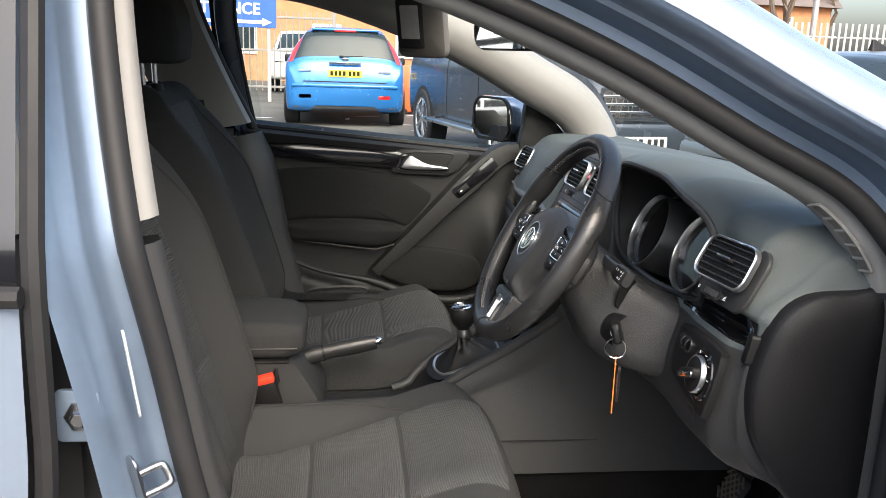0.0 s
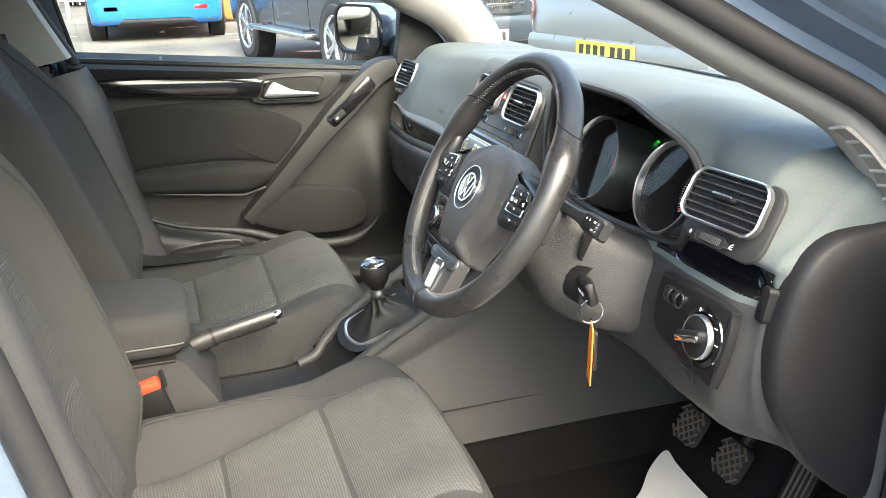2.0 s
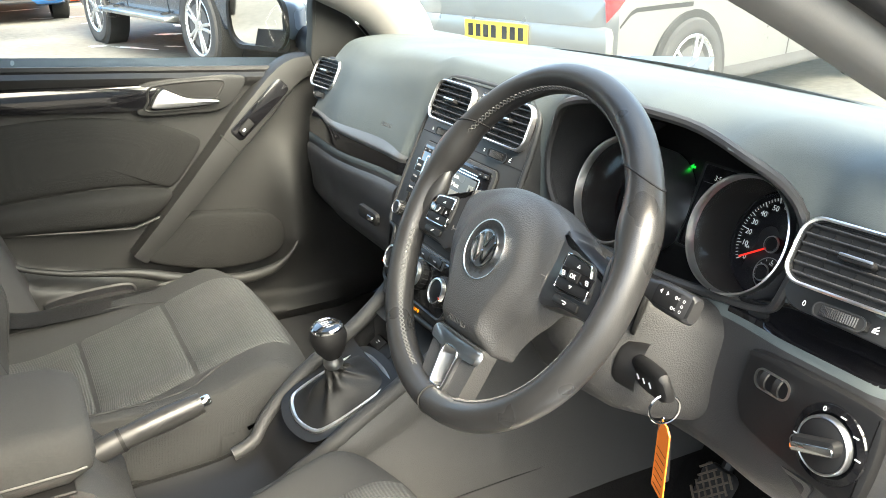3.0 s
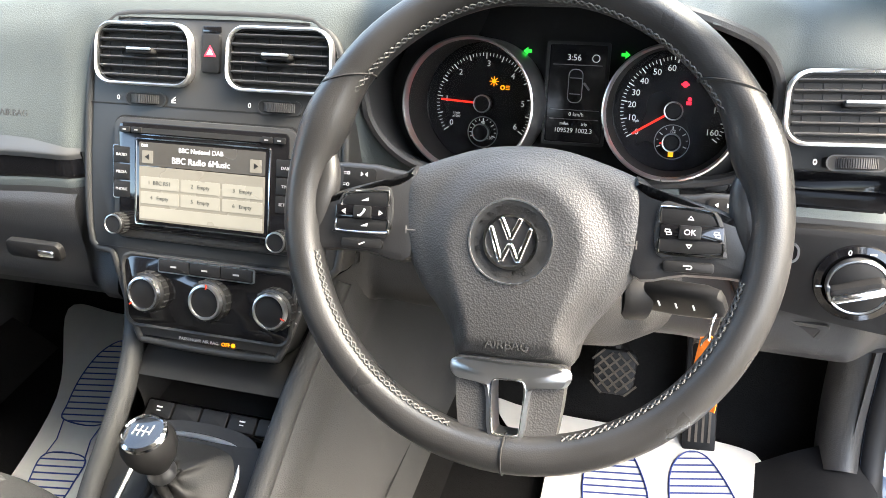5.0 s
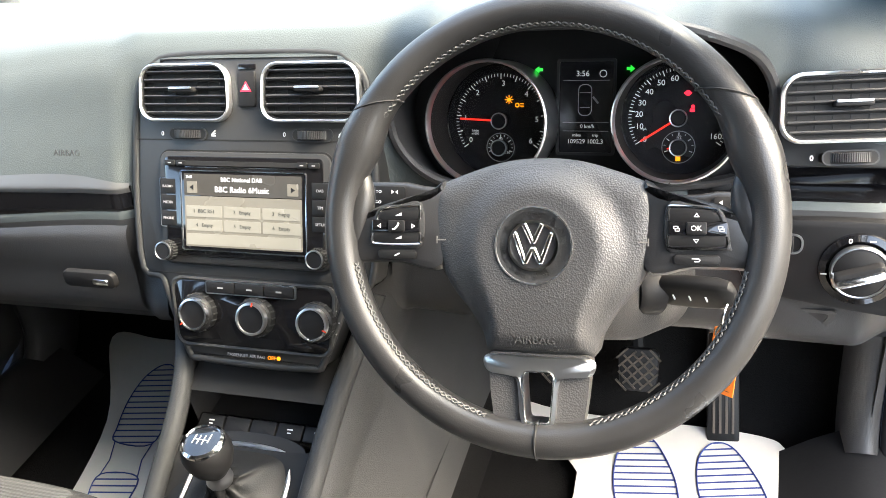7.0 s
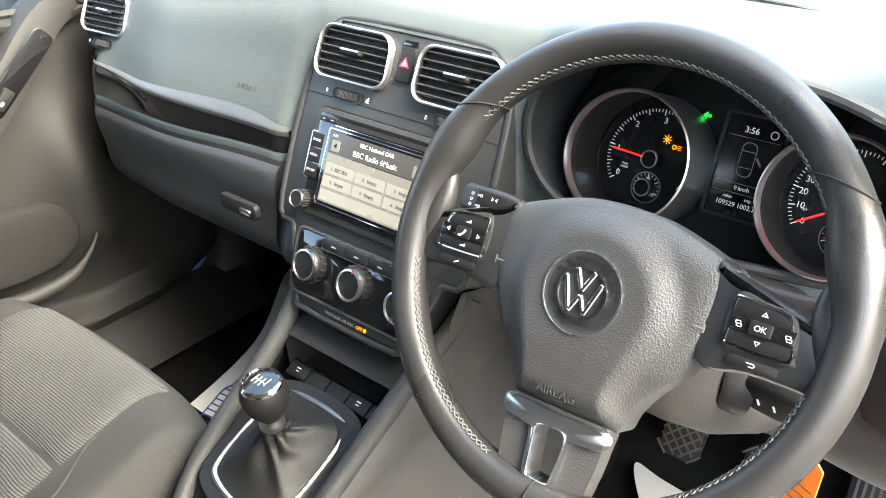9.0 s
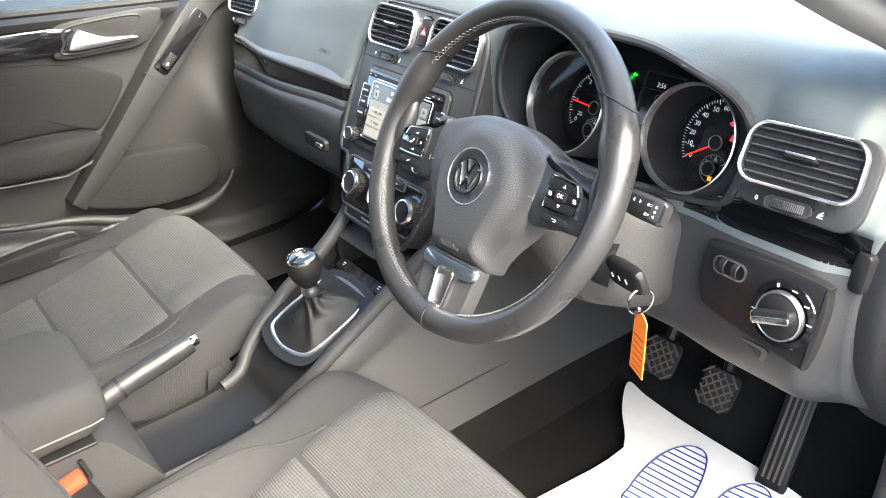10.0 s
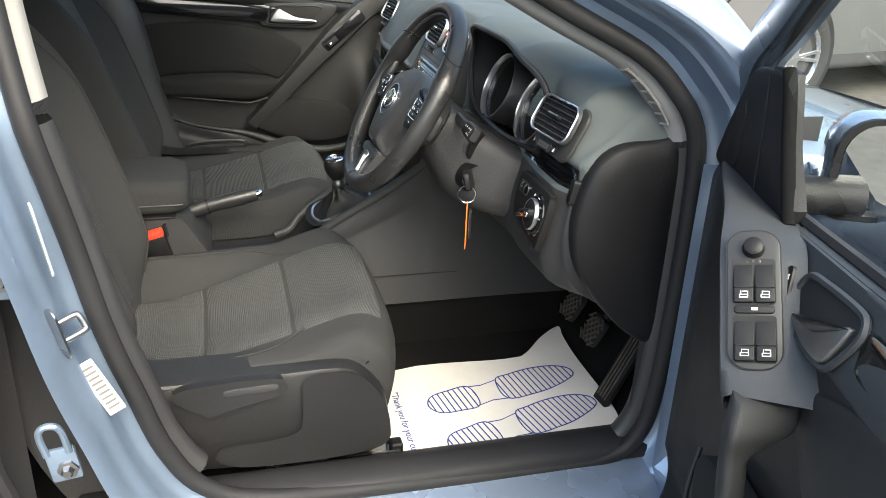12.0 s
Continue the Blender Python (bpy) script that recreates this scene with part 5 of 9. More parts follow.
# ---- ignition key ----
shroud_hole = plane_frame((0.136, -0.436, 0.729), 10, -58)
part("key_barrel", lathe([(0.0, 0.012), (0.013, 0.012), (0.015, 0.010), (0.0155, 0.016), (0.023, 0.016), (0.026, 0.011), (0.027, -0.01)], 32, shroud_hole), "black", steering_column, "black ignition barrel")
part("stalk_opening", slab(rrect(0.042, 0.052, 0.018), 0.004, 0.001, plane_frame((0.146, -0.434, 0.786), 14, -55)), "dark", steering_column, "dark stalk opening")
car_key = thing("car_key", "black remote key in the ignition with an orange tag", "car key", (0.11, -0.50, 0.74))
ka, kb2 = Vector((0.132, -0.446, 0.731)), Vector((0.110, -0.506, 0.746))
d = (kb2 - ka).normalized()
upv = Vector((-0.25, 0.1, 0.96))
sv = d.cross(upv).normalized()
upv = sv.cross(d).normalized()
ls = []
for t, w, h in ((-0.005, 0.010, 0.008), (0.0, 0.013, 0.010), (0.012, 0.017, 0.012), (0.035, 0.018, 0.013), (0.065, 0.017, 0.012), (0.076, 0.014, 0.009), (0.079, 0.008, 0.005)):
    ls.append([tuple(ka + d * t + upv * p[0] + sv * p[1]) for p in rrect(w * 2, h * 1.3, h * 0.55, 4)])
part("fob", skin(ls, True, True, True), "black", car_key, "black key fob")
for t in (0.022, 0.038, 0.054):
    part("fob_sign", tube([ka + d * t + sv * 0.0086 + upv * x for x in (-0.003, 0.003)], 0.0009, 5), "white", car_key)
ringc = Vector((0.108, -0.513, 0.725))
part("key_loop", tube([kb2 + Vector((0.0, 0.0, 0.006)), kb2 + Vector((-0.003, -0.004, 0.0)), kb2 + Vector((-0.003, -0.006, -0.006))], 0.0022, 8), "chrome", car_key)
part("split_ring", tube([ringc + Vector((0.0145 * math.cos(a), -0.005 * math.cos(a), 0.0155 * math.sin(a))) for a in [2 * math.pi * i / 28 for i in range(28)]], 0.0013, 6, True), "chrome", car_key, "steel split ring")
tm = Matrix.Translation(ringc + Vector((0.003, 0.001, -0.056))) @ Matrix.Rotation(radians(-110), 4, "Z") @ Matrix.Rotation(radians(90), 4, "X") @ Matrix.Rotation(radians(-4), 4, "Z")
tag = [(-0.013, 0.034, 0), (-0.005, 0.040, 0), (0.005, 0.040, 0), (0.013, 0.034, 0), (0.0145, -0.044, 0), (-0.0145, -0.044, 0)][::-1]
part("orange_tag", slab(tag, 0.0016, 0.0004, tm), "orange", car_key, "orange card tag", smooth=False)
for i in range(6):
    part("tag_line", box(0.020, 0.0005, 0.0003, m=tm @ T(0, -0.038 + 0.009 * i, 0.0018)), "black", car_key, smooth=False)
bm_ = Matrix.Translation(ringc + Vector((0.012, 0.006, -0.058))) @ Matrix.Rotation(radians(-104), 4, "Z") @ Matrix.Rotation(radians(90), 4, "X") @ Matrix.Rotation(radians(3), 4, "Z")
part("leather_fob", slab(rrect(0.020, 0.056, 0.006), 0.0035, 0.001, bm_), "black", car_key, "black leather key fob")
part("fob_stitch", band(rrect(0.018, 0.056, 0.005), rrect(0.0172, 0.0552, 0.005), 0.0004, bm_ @ T(0, 0, 0.0035)), "stitch", car_key, smooth=False)
for i in range(4):
    part("fob_mark", box(0.007, 0.0055, 0.0005, m=bm_ @ T(0, -0.012 + 0.008 * i, 0.0036)), "greyprint", car_key, smooth=False)
part("fob_link", tube([ringc + Vector((0.003, 0.004, -0.013)), ringc + Vector((0.005, 0.009, -0.024)), ringc + Vector((0.006, 0.010, -0.030))], 0.0016, 6), "chrome", car_key)

# ---- pedals ----
M["pedal"] = mat("worn_pedal_rubber", (0.075, 0.062, 0.048), 0.6, vary=0.35, vscale=40)
for y, kind in ((-0.285, "clutch_pedal"), (-0.400, "brake_pedal")):
    pd = thing(kind, "worn black rubber pedal with a criss-cross tread", "pedal", (0.45, y, 0.36))
    pm = plane_frame((0.450, y, 0.355), 28)
    part("pedal_pad", slab(rrect(0.058, 0.066, 0.014, taper=0.12), 0.014, 0.004, pm), "rubber", pd)
    for k in range(-3, 4):
        for a in (45, -45):
            L = 0.062 - abs(k) * 0.013
            if L > 0.015:
                part("tread_rib", box(L, 0.0028, 0.003, m=pm @ Matrix.Translation((k * 0.0115 * math.cos(radians(a + 90)) * 1.0, k * 0.0115 * math.sin(radians(a + 90)), 0.0145)) @ Matrix.Rotation(radians(a), 4, "Z")), "pedal", pd, smooth=False)
    part("pedal_arm", tube([(0.455, y, 0.36), (0.50, y + 0.01, 0.42), (0.56, y + 0.015, 0.58), (0.57, y + 0.015, 0.75)], 0.010, 8), "black", pd)
acc = thing("accelerator_pedal", "long ribbed black accelerator pedal hinged at the floor", "pedal", (0.42, -0.52, 0.26))
am = plane_frame((0.455, -0.522, 0.335), 28, 6)
part("pedal_pad", slab(rrect(0.046, 0.19, 0.008), 0.010, 0.003, am), "black", acc)
for k in range(4):
    part("pad_rib", box(0.0035, 0.16, 0.002, m=am @ T(-0.0135 + 0.009 * k, 0.008, 0.0108)), "pedal", acc, smooth=False)

# ---- seats ----
def catmull(vals, t):
    """Smooth value at t (0 to 1) through evenly spaced values."""
    n = len(vals) - 1
    i = min(int(t * n), n - 1)
    f = t * n - i
    p0, p1, p2, p3 = vals[max(i - 1, 0)], vals[i], vals[i + 1], vals[min(i + 2, n)]
    return 0.5 * (2 * p1 + (p2 - p0) * f + (2 * p0 - 5 * p1 + 4 * p2 - p3) * f * f + (3 * p1 - p0 - 3 * p2 + p3) * f ** 3)


def along(pts, t):
    """A point at t of a rounded line given as a list of points."""
    return Vector([catmull([p[k] for p in pts], t) for k in range(3)])


def car_seat(y0, out, label):
    """A front seat with its middle at y0; out is the side (+1 or -1 in y) of its door."""
    seat = thing("front_seat", label, "car seat", (-0.25, y0, 0.33), group="front seats")
    # middle line of the cushion from back to front and down its nose (x, z)
    cush = [(-0.53, 0, 0.425), (-0.44, 0, 0.418), (-0.34, 0, 0.440), (-0.205, 0, 0.482), (-0.10, 0, 0.512), (-0.045, 0, 0.510), (-0.018, 0, 0.480), (-0.010, 0, 0.430), (-0.020, 0, 0.370)]

    def cushion(u, v):
        p = along(cush, u)
        a, b = along(cush, max(u - 0.02, 0)), along(cush, min(u + 0.02, 1))
        t = (b - a).normalized()
        n = Vector((-t.z, 0, t.x))
        w = (v - 0.5) * 2
        side = abs(w)
        # bolsters rise beside the middle panel, meet the side trim and tuck in behind it
        nose = ease(0.50, 0.66, u)
        edge = lerp(0.486 - p.z, -0.022, nose)
        crest = lerp(max(edge + 0.012, 0.014) * (0.7 if w * out > 0 else 1.0), -0.003, nose)
        if side < 0.55:
            h = 0.008 * ease(0.2, 0.55, side) * (1 - nose)
        elif side < 0.84:
            h = lerp(0.008 * (1 - nose), crest, ease(0.55, 0.84, side))
        else:
            k = (side - 0.84) / 0.16
            h = crest - (crest - edge) * k * k - (0.05 * ease(0.7, 1.0, k) if w * out > 0 else 0.13 * ease(0.45, 1.0, k))
        half = 0.274 if w * out > 0 else lerp(0.208, 0.250, ease(0.05, 0.5, u))
        y = half * (side if side < 0.95 else 0.95 + (side - 0.95) * 0.3) * (1 if w > 0 else -1)
        q = p + n * h - Vector((0.030 * side ** 3 * ease(0.35, 0.6, u), 0, 0))
        return (q.x, y0 + y, q.z)

    bodyc = sheet(cushion, 72, 72)
    part("cushion", bodyc, "cloth", seat, "dark grey cloth cushion", angle=80)

    def panel_on(fn, u0, u1, v0, v1, lift, nu=20, nv=30):
        """A padded field on a surface: raised in its middle, sunk at its seams."""
        bm = bmesh.new()
        g = []
        for i in range(nu + 1):
            row = []
            for j in range(nv + 1):
                u, v = lerp(u0, u1, i / nu), lerp(v0, v1, j / nv)
                p = Vector(fn(u, v))
                e = 1e-3
                n = (Vector(fn(min(u + e, 1), v)) - Vector(fn(max(u - e, 0), v))).cross(Vector(fn(u, min(v + e, 1))) - Vector(fn(u, max(v - e, 0)))).normalized()
                a = min(i / nu, 1 - i / nu) * abs(u1 - u0) * 0.8
                b = min(j / nv, 1 - j / nv) * abs(v1 - v0) * 0.5
                d = min(a, b)
                hgt = lift * (1 - math.exp(-d / 0.010)) - 0.0015
                row.append(bm.verts.new(p + n * hgt))
            g.append(row)
        for i in range(nu):
            for j in range(nv):
                bm.faces.new((g[i][j], g[i + 1][j], g[i + 1][j + 1], g[i][j + 1]))
        return bm

    probe = (Vector(cushion(0.401, 0.5)) - Vector(cushion(0.4, 0.5))).cross(Vector(cushion(0.4, 0.501)) - Vector(cushion(0.4, 0.5)))
    sg = 1 if probe.z > 0 else -1
    vo = (0.215, 0.825) if out > 0 else (0.175, 0.785)
    for u0, u1 in ((0.02, 0.240), (0.240, 0.385), (0.385, 0.655)):
        part("seat_panel", panel_on(cushion, u0, u1, vo[0], vo[1], 0.007 * sg), "rib", seat, "ribbed grey fabric panel", angle=80)
    for s in (-1, 1):
        seam = [Vector(cushion(lerp(0.0, 0.44, i / 30), 0.5 + s * (0.385 + 0.03 * math.sin(math.pi * min(1, i / 26)) - 0.10 * ease(22, 30, i)))) + Vector((0, 0, 0.0006)) for i in range(31)]
        part("piping", tube(seam, 0.0022, 6), "cloth", seat)
        # thin dark line that paints the shade beside the piping
        part("piping_shade", tube([p + Vector((0, s * 0.0034, -0.0006)) for p in seam], 0.0016, 5), "dark", seat)
    # backrest: middle line from the bottom up
    back = [(-0.475, 0, 0.42), (-0.502, 0, 0.50), (-0.530, 0, 0.60), (-0.568, 0, 0.72), (-0.617, 0, 0.86), (-0.660, 0, 0.97), (-0.692, 0, 1.032), (-0.730, 0, 1.045), (-0.77, 0, 1.02)]

    def backrest(u, v):
        p = along(back, u)
        a, b = along(back, max(u - 0.02, 0)), along(back, min(u + 0.02, 1))
        t = (b - a).normalized()
        n = Vector((t.z, 0, -t.x))
        w = (v - 0.5) * 2
        side = abs(w)
        wide = catmull([0.235, 0.245, 0.255, 0.260, 0.255, 0.235, 0.200, 0.185, 0.17], u)
        lift = 0.060 * math.exp(-((side - 0.80) / 0.17) ** 2) * ease(0.0, 0.2, u) * (1 - 0.85 * ease(0.45, 0.72, u)) + 0.008 * ease(0.3, 0.7, side)
        drop = -0.13 * ease(0.85, 1.0, side) ** 1.4
        q = p + n * (lift + drop - 0.006 * (1 - side * side))
        wide *= 1.0 if w * out > 0 else lerp(0.84, 1.0, ease(0.15, 0.6, u))
        y = wide * (side if side < 0.88 else 0.88 + (side - 0.88) * 0.5) * (1 if w > 0 else -1)
        return (q.x, y0 + y, q.z)

    part("backrest", sheet(backrest, 72, 72), "cloth", seat, "dark grey cloth backrest", angle=80)
    pb = (Vector(backrest(0.401, 0.5)) - Vector(backrest(0.4, 0.5))).cross(Vector(backrest(0.4, 0.501)) - Vector(backrest(0.4, 0.5)))
    sb = 1 if pb.x > 0 else -1
    for u0, u1 in ((0.06, 0.27), (0.27, 0.45), (0.45, 0.71)):
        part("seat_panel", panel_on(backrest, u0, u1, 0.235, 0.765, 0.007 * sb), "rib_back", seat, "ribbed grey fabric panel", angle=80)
    for s in (-1, 1):
        seam = [Vector(backrest(lerp(0.06, 0.70, i / 30), 0.5 + s * (0.385 - 0.07 * ease(18, 30, i)))) + Vector((0.0006, 0, 0)) for i in range(31)]
        part("piping", tube(seam, 0.0022, 6), "cloth", seat)
        # shade along the piping, laid on as a dark line
        part("piping_shade", tube([p + Vector((0, s * 0.0034, -0.0006)) for p in seam], 0.0016, 5), "dark", seat)
    # back shell
    def rear(u, v):
        f = Vector(backrest(lerp(0.05, 1.0, u), v))
        w = (v - 0.5) * 2
        return (f.x - 0.11 * (1 - abs(w) ** 4) * (1 - 0.6 * ease(0.6, 1, u)) - 0.002, f.y, f.z)
    part("back_shell", sheet(rear, 24, 24), "black", seat, angle=80)
    # head restraint on two posts
    hr = bmesh.new()
    ls = []
    for t, w, d in ((0, 0.085, 0.07), (0.06, 0.118, 0.115), (0.3, 0.134, 0.135), (0.6, 0.137, 0.135), (0.88, 0.122, 0.11), (1.0, 0.09, 0.06)):
        z = 1.105 + 0.185 * t
        xx = -0.715 - 0.02 * t
        ls.append([(xx + p[1], y0 + p[0], z) for p in rrect(w * 2, d, d * 0.45, 6)])
    hr.free()
    part("head_restraint", skin(ls, True, True, True), "cloth", seat, "padded dark head restraint", angle=70)
    for s in (-1, 1):
        part("restraint_post", tube([(-0.738, y0 + s * 0.062, 1.02), (-0.742, y0 + s * 0.062, 1.14)], 0.006, 10), "chrome", seat, "chrome post")
        part("post_guide", lathe([(0.006, 0.018), (0.016, 0.016), (0.018, 0.0), (0.018, -0.01)], 16, Matrix.Translation((-0.738, y0 + s * 0.062, 1.040))), "black", seat)
    # side trim with lever, on the door's side
    yo = y0 + out * 0.262
    prof = [(p.x, p.z) for p in smooth_line([(-0.60, 0, 0.545), (-0.50, 0, 0.505), (-0.442, 0, 0.488), (-0.38, 0, 0.485), (-0.23, 0, 0.486), (-0.135, 0, 0.487), (-0.095, 0, 0.470), (-0.060, 0, 0.424), (-0.048, 0, 0.360), (-0.058, 0, 0.316), (-0.16, 0, 0.304), (-0.32, 0, 0.306), (-0.42, 0, 0.320), (-0.50, 0, 0.36), (-0.57, 0, 0.44)], 4, True)]
    sgn = out
    ls = []
    for dy, sc in ((-0.055, 1.0), (0.0, 1.0), (0.016, 0.985), (0.024, 0.95), (0.027, 0.86)):
        cx, cz = -0.27, 0.425
        ls.append([(cx + (x - cx) * sc, yo + sgn * dy, cz + (z - cz) * sc) for x, z in prof])
    side = part("side_trim", skin(ls, True, False, True), "seatside", seat, "dark plastic side trim")
    lv = [(-0.395, 0.478), (-0.323, 0.489), (-0.247, 0.489), (-0.230, 0.481), (-0.238, 0.468), (-0.316, 0.450), (-0.345, 0.440), (-0.352, 0.446)]
    lv = [(p.x, p.y, 0) for p in smooth_line([(x, z, 0) for x, z in lv], 4, True)]
    fm = Matrix(((1, 0, 0, 0), (0, 0, sgn, yo), (0, 1, 0, 0), (0, 0, 0, 1)))
    part("height_lever", slab(lv, 0.026, 0.006, fm, 0.027), "seatside", side, "long dark lever")
    part("lever_pad", slab([(p[0] * 0.060 - 0.280, p[1] * 0.010 + 0.478 + 0.04 * p[0] * 0.06, 0) for p in rrect(1.4, 1.2, 0.3)], 0.002, 0.0006, fm, 0.0525), "dash_low", side)
    fp = [(p.x, p.y, 0) for p in smooth_line([(-0.185, 0.470, 0), (-0.135, 0.473, 0), (-0.103, 0.458, 0), (-0.074, 0.418, 0), (-0.062, 0.366, 0), (-0.074, 0.336, 0), (-0.17, 0.326, 0), (-0.30, 0.330, 0), (-0.330, 0.352, 0), (-0.240, 0.358, 0), (-0.196, 0.376, 0), (-0.188, 0.43, 0)], 4, True)]
    part("trim_swell", slab(fp, 0.016, 0.010, fm, 0.022), "seatside", side)
    part("lever_slot", slab([(p.x, p.y, 0) for p in smooth_line([(-0.40, 0.470, 0), (-0.385, 0.477, 0), (-0.352, 0.452, 0), (-0.335, 0.425, 0), (-0.345, 0.425, 0), (-0.365, 0.450, 0)], 3, True)], 0.0015, 0.0, fm, 0.0262), "dark", side)
    # runners
    for s in (-0.17, 0.17):
        part("runner", box(0.44, 0.035, 0.03, 0.003, 1, at=(-0.29, y0 + s, 0.285)), "black", seat, "black steel seat runner", smooth=False)
        part("runner_foot", box(0.05, 0.03, 0.07, 0.004, 1, at=(-0.10, y0 + s, 0.30)), "black", seat, smooth=False)
        part("runner_foot", box(0.05, 0.03, 0.07, 0.004, 1, at=(-0.44, y0 + s, 0.30)), "black", seat, smooth=False)
    # outer slide with its bright edge and the adjuster parts beneath
    ys_ = y0 + out * 0.225
    part("seat_slide", merge(box(0.42, 0.030, 0.012, 0.003, 1, at=(-0.24, ys_, 0.258)), box(0.40, 0.008, 0.030, 0.002, 1, at=(-0.24, ys_ - out * 0.012, 0.272))), "gloss", seat, "black steel seat slide", smooth=False)
    part("slide_edge", box(0.24, 0.004, 0.003, m=Matrix.Translation((-0.14, ys_ + out * 0.014, 0.2655))), "steel", seat, "bright worn slide edge", smooth=False)
    part("slide_stop", box(0.022, 0.026, 0.024, 0.003, 1, at=(-0.025, ys_, 0.266)), "black", seat, smooth=False)
    part("slide_link", tube([(-0.26, ys_, 0.27), (-0.23, ys_, 0.285), (-0.20, ys_, 0.31)], 0.008, 8), "steel", seat)
    part("slide_nut", lathe([(0.0, 0.008), (0.009, 0.007), (0.010, 0.0)], 12, Matrix.Translation((-0.215, ys_ + out * 0.014, 0.285)) @ Matrix.Rotation(radians(90 * -out), 4, "X")), "steel", seat)
    part("spring_coil", tube([(-0.40 + 0.0035 * i / 4, ys_ + 0.008 * math.cos(i * math.pi / 2), 0.275 + 0.008 * math.sin(i * math.pi / 2)) for i in range(90)], 0.0014, 4), "steel", seat)
    part("seat_pan", box(0.46, 0.44, 0.05, 0.01, 2, at=(-0.27, y0, 0.365)), "black", seat)
    return seat


car_seat(YD, -1, "dark grey fabric front seat with ribbed centre panels")
car_seat(YC * 2 - YD, 1, "dark grey fabric front seat beside the centre console")

# ---- floor, tunnel and console ----
def floor_z(x, y):
    t = math.exp(-((y - YC) / 0.12) ** 4)
    return 0.243 + 0.22 * ease(0.42, 0.62, x) + 0.05 * t


fl = sheet(lambda u, v: (lerp(-0.95, 0.62, u), lerp(-0.71, 0.72, v), floor_z(lerp(-0.95, 0.62, u), lerp(-0.71, 0.72, v))), 70, 60)
tagged(part("floor", fl, "carpet"), "black carpet on the car floor", "floor", kind="structure")
bulk = sheet(lambda u, v: (0.61 + 0.04 * u, lerp(-0.72, 0.70, v), lerp(0.42, 0.84, u)), 4, 4)
tagged(part("wall_bulkhead", bulk, "carpet"), "black trimmed bulkhead under the dashboard", "wall", kind="structure")
for y in (-0.708, 0.690):
    kick = sheet(lambda u, v: (lerp(0.37, 0.64, u), y, lerp(0.26, 0.90, v)), 6, 6)
    tagged(part("wall_kick", kick, "dash_low"), "dark plastic kick panel beside the footwell", "wall", kind="structure")
console = thing("centre_console", "dark grey plastic centre console between the seats", "console", (0, YC, 0.3))
# tunnel: x, half width of the ridges, z of the ridges
SPINE = [(0.150, 0.135, 0.690), (0.120, 0.120, 0.650), (0.085, 0.108, 0.618), (0.045, 0.101, 0.588), (0.0, 0.098, 0.560), (-0.05, 0.096, 0.530), (-0.10, 0.090, 0.495), (-0.135, 0.078, 0.468), (-0.160, 0.066, 0.445), (-0.22, 0.062, 0.432), (-0.34, 0.062, 0.430), (-0.48, 0.066, 0.430), (-0.66, 0.066, 0.430)]


def spine(u):
    return along(SPINE, u)


# the sides run on along the footwell under the dashboard
FLANK = [(0.56, 0.158, 0.74), (0.34, 0.150, 0.735), (0.22, 0.142, 0.722)] + SPINE


def tunnel_side(sg):
    def fn(u, v):
        x, w, z = along(FLANK, u)
        foot = max(w + 0.022, lerp(0.172, w + 0.022, ease(0.45, 0.72, u)))
        yy = lerp(w, foot, v) + 0.006 * math.sin(math.pi * min(v * 4, 1))
        zz = lerp(z, lerp(0.345, 0.262, ease(0.55, 0.80, u)), v) + 0.004 * math.sin(math.pi * min(v * 5, 1))
        return (x, YC + sg * yy, zz)
    return fn


for sg in (-1, 1):
    part("tunnel_side", sheet(tunnel_side(sg), 84, 40), "console", console, "grained plastic console side", angle=60)
    ridge = [Vector((spine(i / 60).x, YC + sg * (spine(i / 60).y - 0.004), spine(i / 60).z - 0.002)) for i in range(0, 44)]
    part("ridge", tube(ridge, [0.0125 - 0.004 * abs(i / 43 - 0.4) for i in range(44)], 10, squash=1.0), "console", console)


for sg in (-1, 1):
    # joint line, and the carpeted tunnel below
    part("footwell_joint", tube([(lerp(-0.02, 0.50, i / 20), YC + sg * (0.1650 + 0.001 * i / 20), 0.412) for i in range(21)], 0.0012, 5), "dark", console)
    part("tunnel_carpet", sheet(lambda u, v: (lerp(-0.35, 0.60, u), YC + sg * lerp(0.175, 0.150, v), lerp(0.24, 0.36, v)), 20, 6), "carpet", console, "black carpet on the tunnel")


def deck(u, v):
    x, w, z = spine(lerp(0.30, 1.0, u))
    s = (v - 0.5) * 2
    return (x, YC + s * (w - 0.002), z - 0.010 * (1 - s ** 4) - 0.004)


part("deck", sheet(deck, 40, 16), "black", console)
# cubby before the gear lever
part("cubby", skin([[(0.060, YC + 0.095, 0.595), (0.060, YC - 0.095, 0.595), (0.060, YC - 0.092, 0.535), (0.060, YC + 0.092, 0.535)], [(0.19, YC + 0.09, 0.640), (0.19, YC - 0.09, 0.640), (0.19, YC - 0.085, 0.55), (0.19, YC + 0.085, 0.55)]], True, False, True), "dark", console, "black open tray")
cb = plane_frame((0.053, YC, 0.545), 62)
for k in range(5):
    part("console_key", slab(rrect(0.0325, 0.019, 0.002), 0.006, 0.0015, cb @ T((k - 2) * 0.0345, 0.004, 0)), "black", console, "black console key")
    if k in (0, 3, 4):
        part("key_sign", box(0.007, 0.0016, 0.0003, m=cb @ T((k - 2) * 0.0345, 0.0065, 0.0062)), "white", console, smooth=False)
        part("key_sign", box(0.005, 0.0012, 0.0003, m=cb @ T((k - 2) * 0.0345, 0.0025, 0.0062)), "white", console, smooth=False)
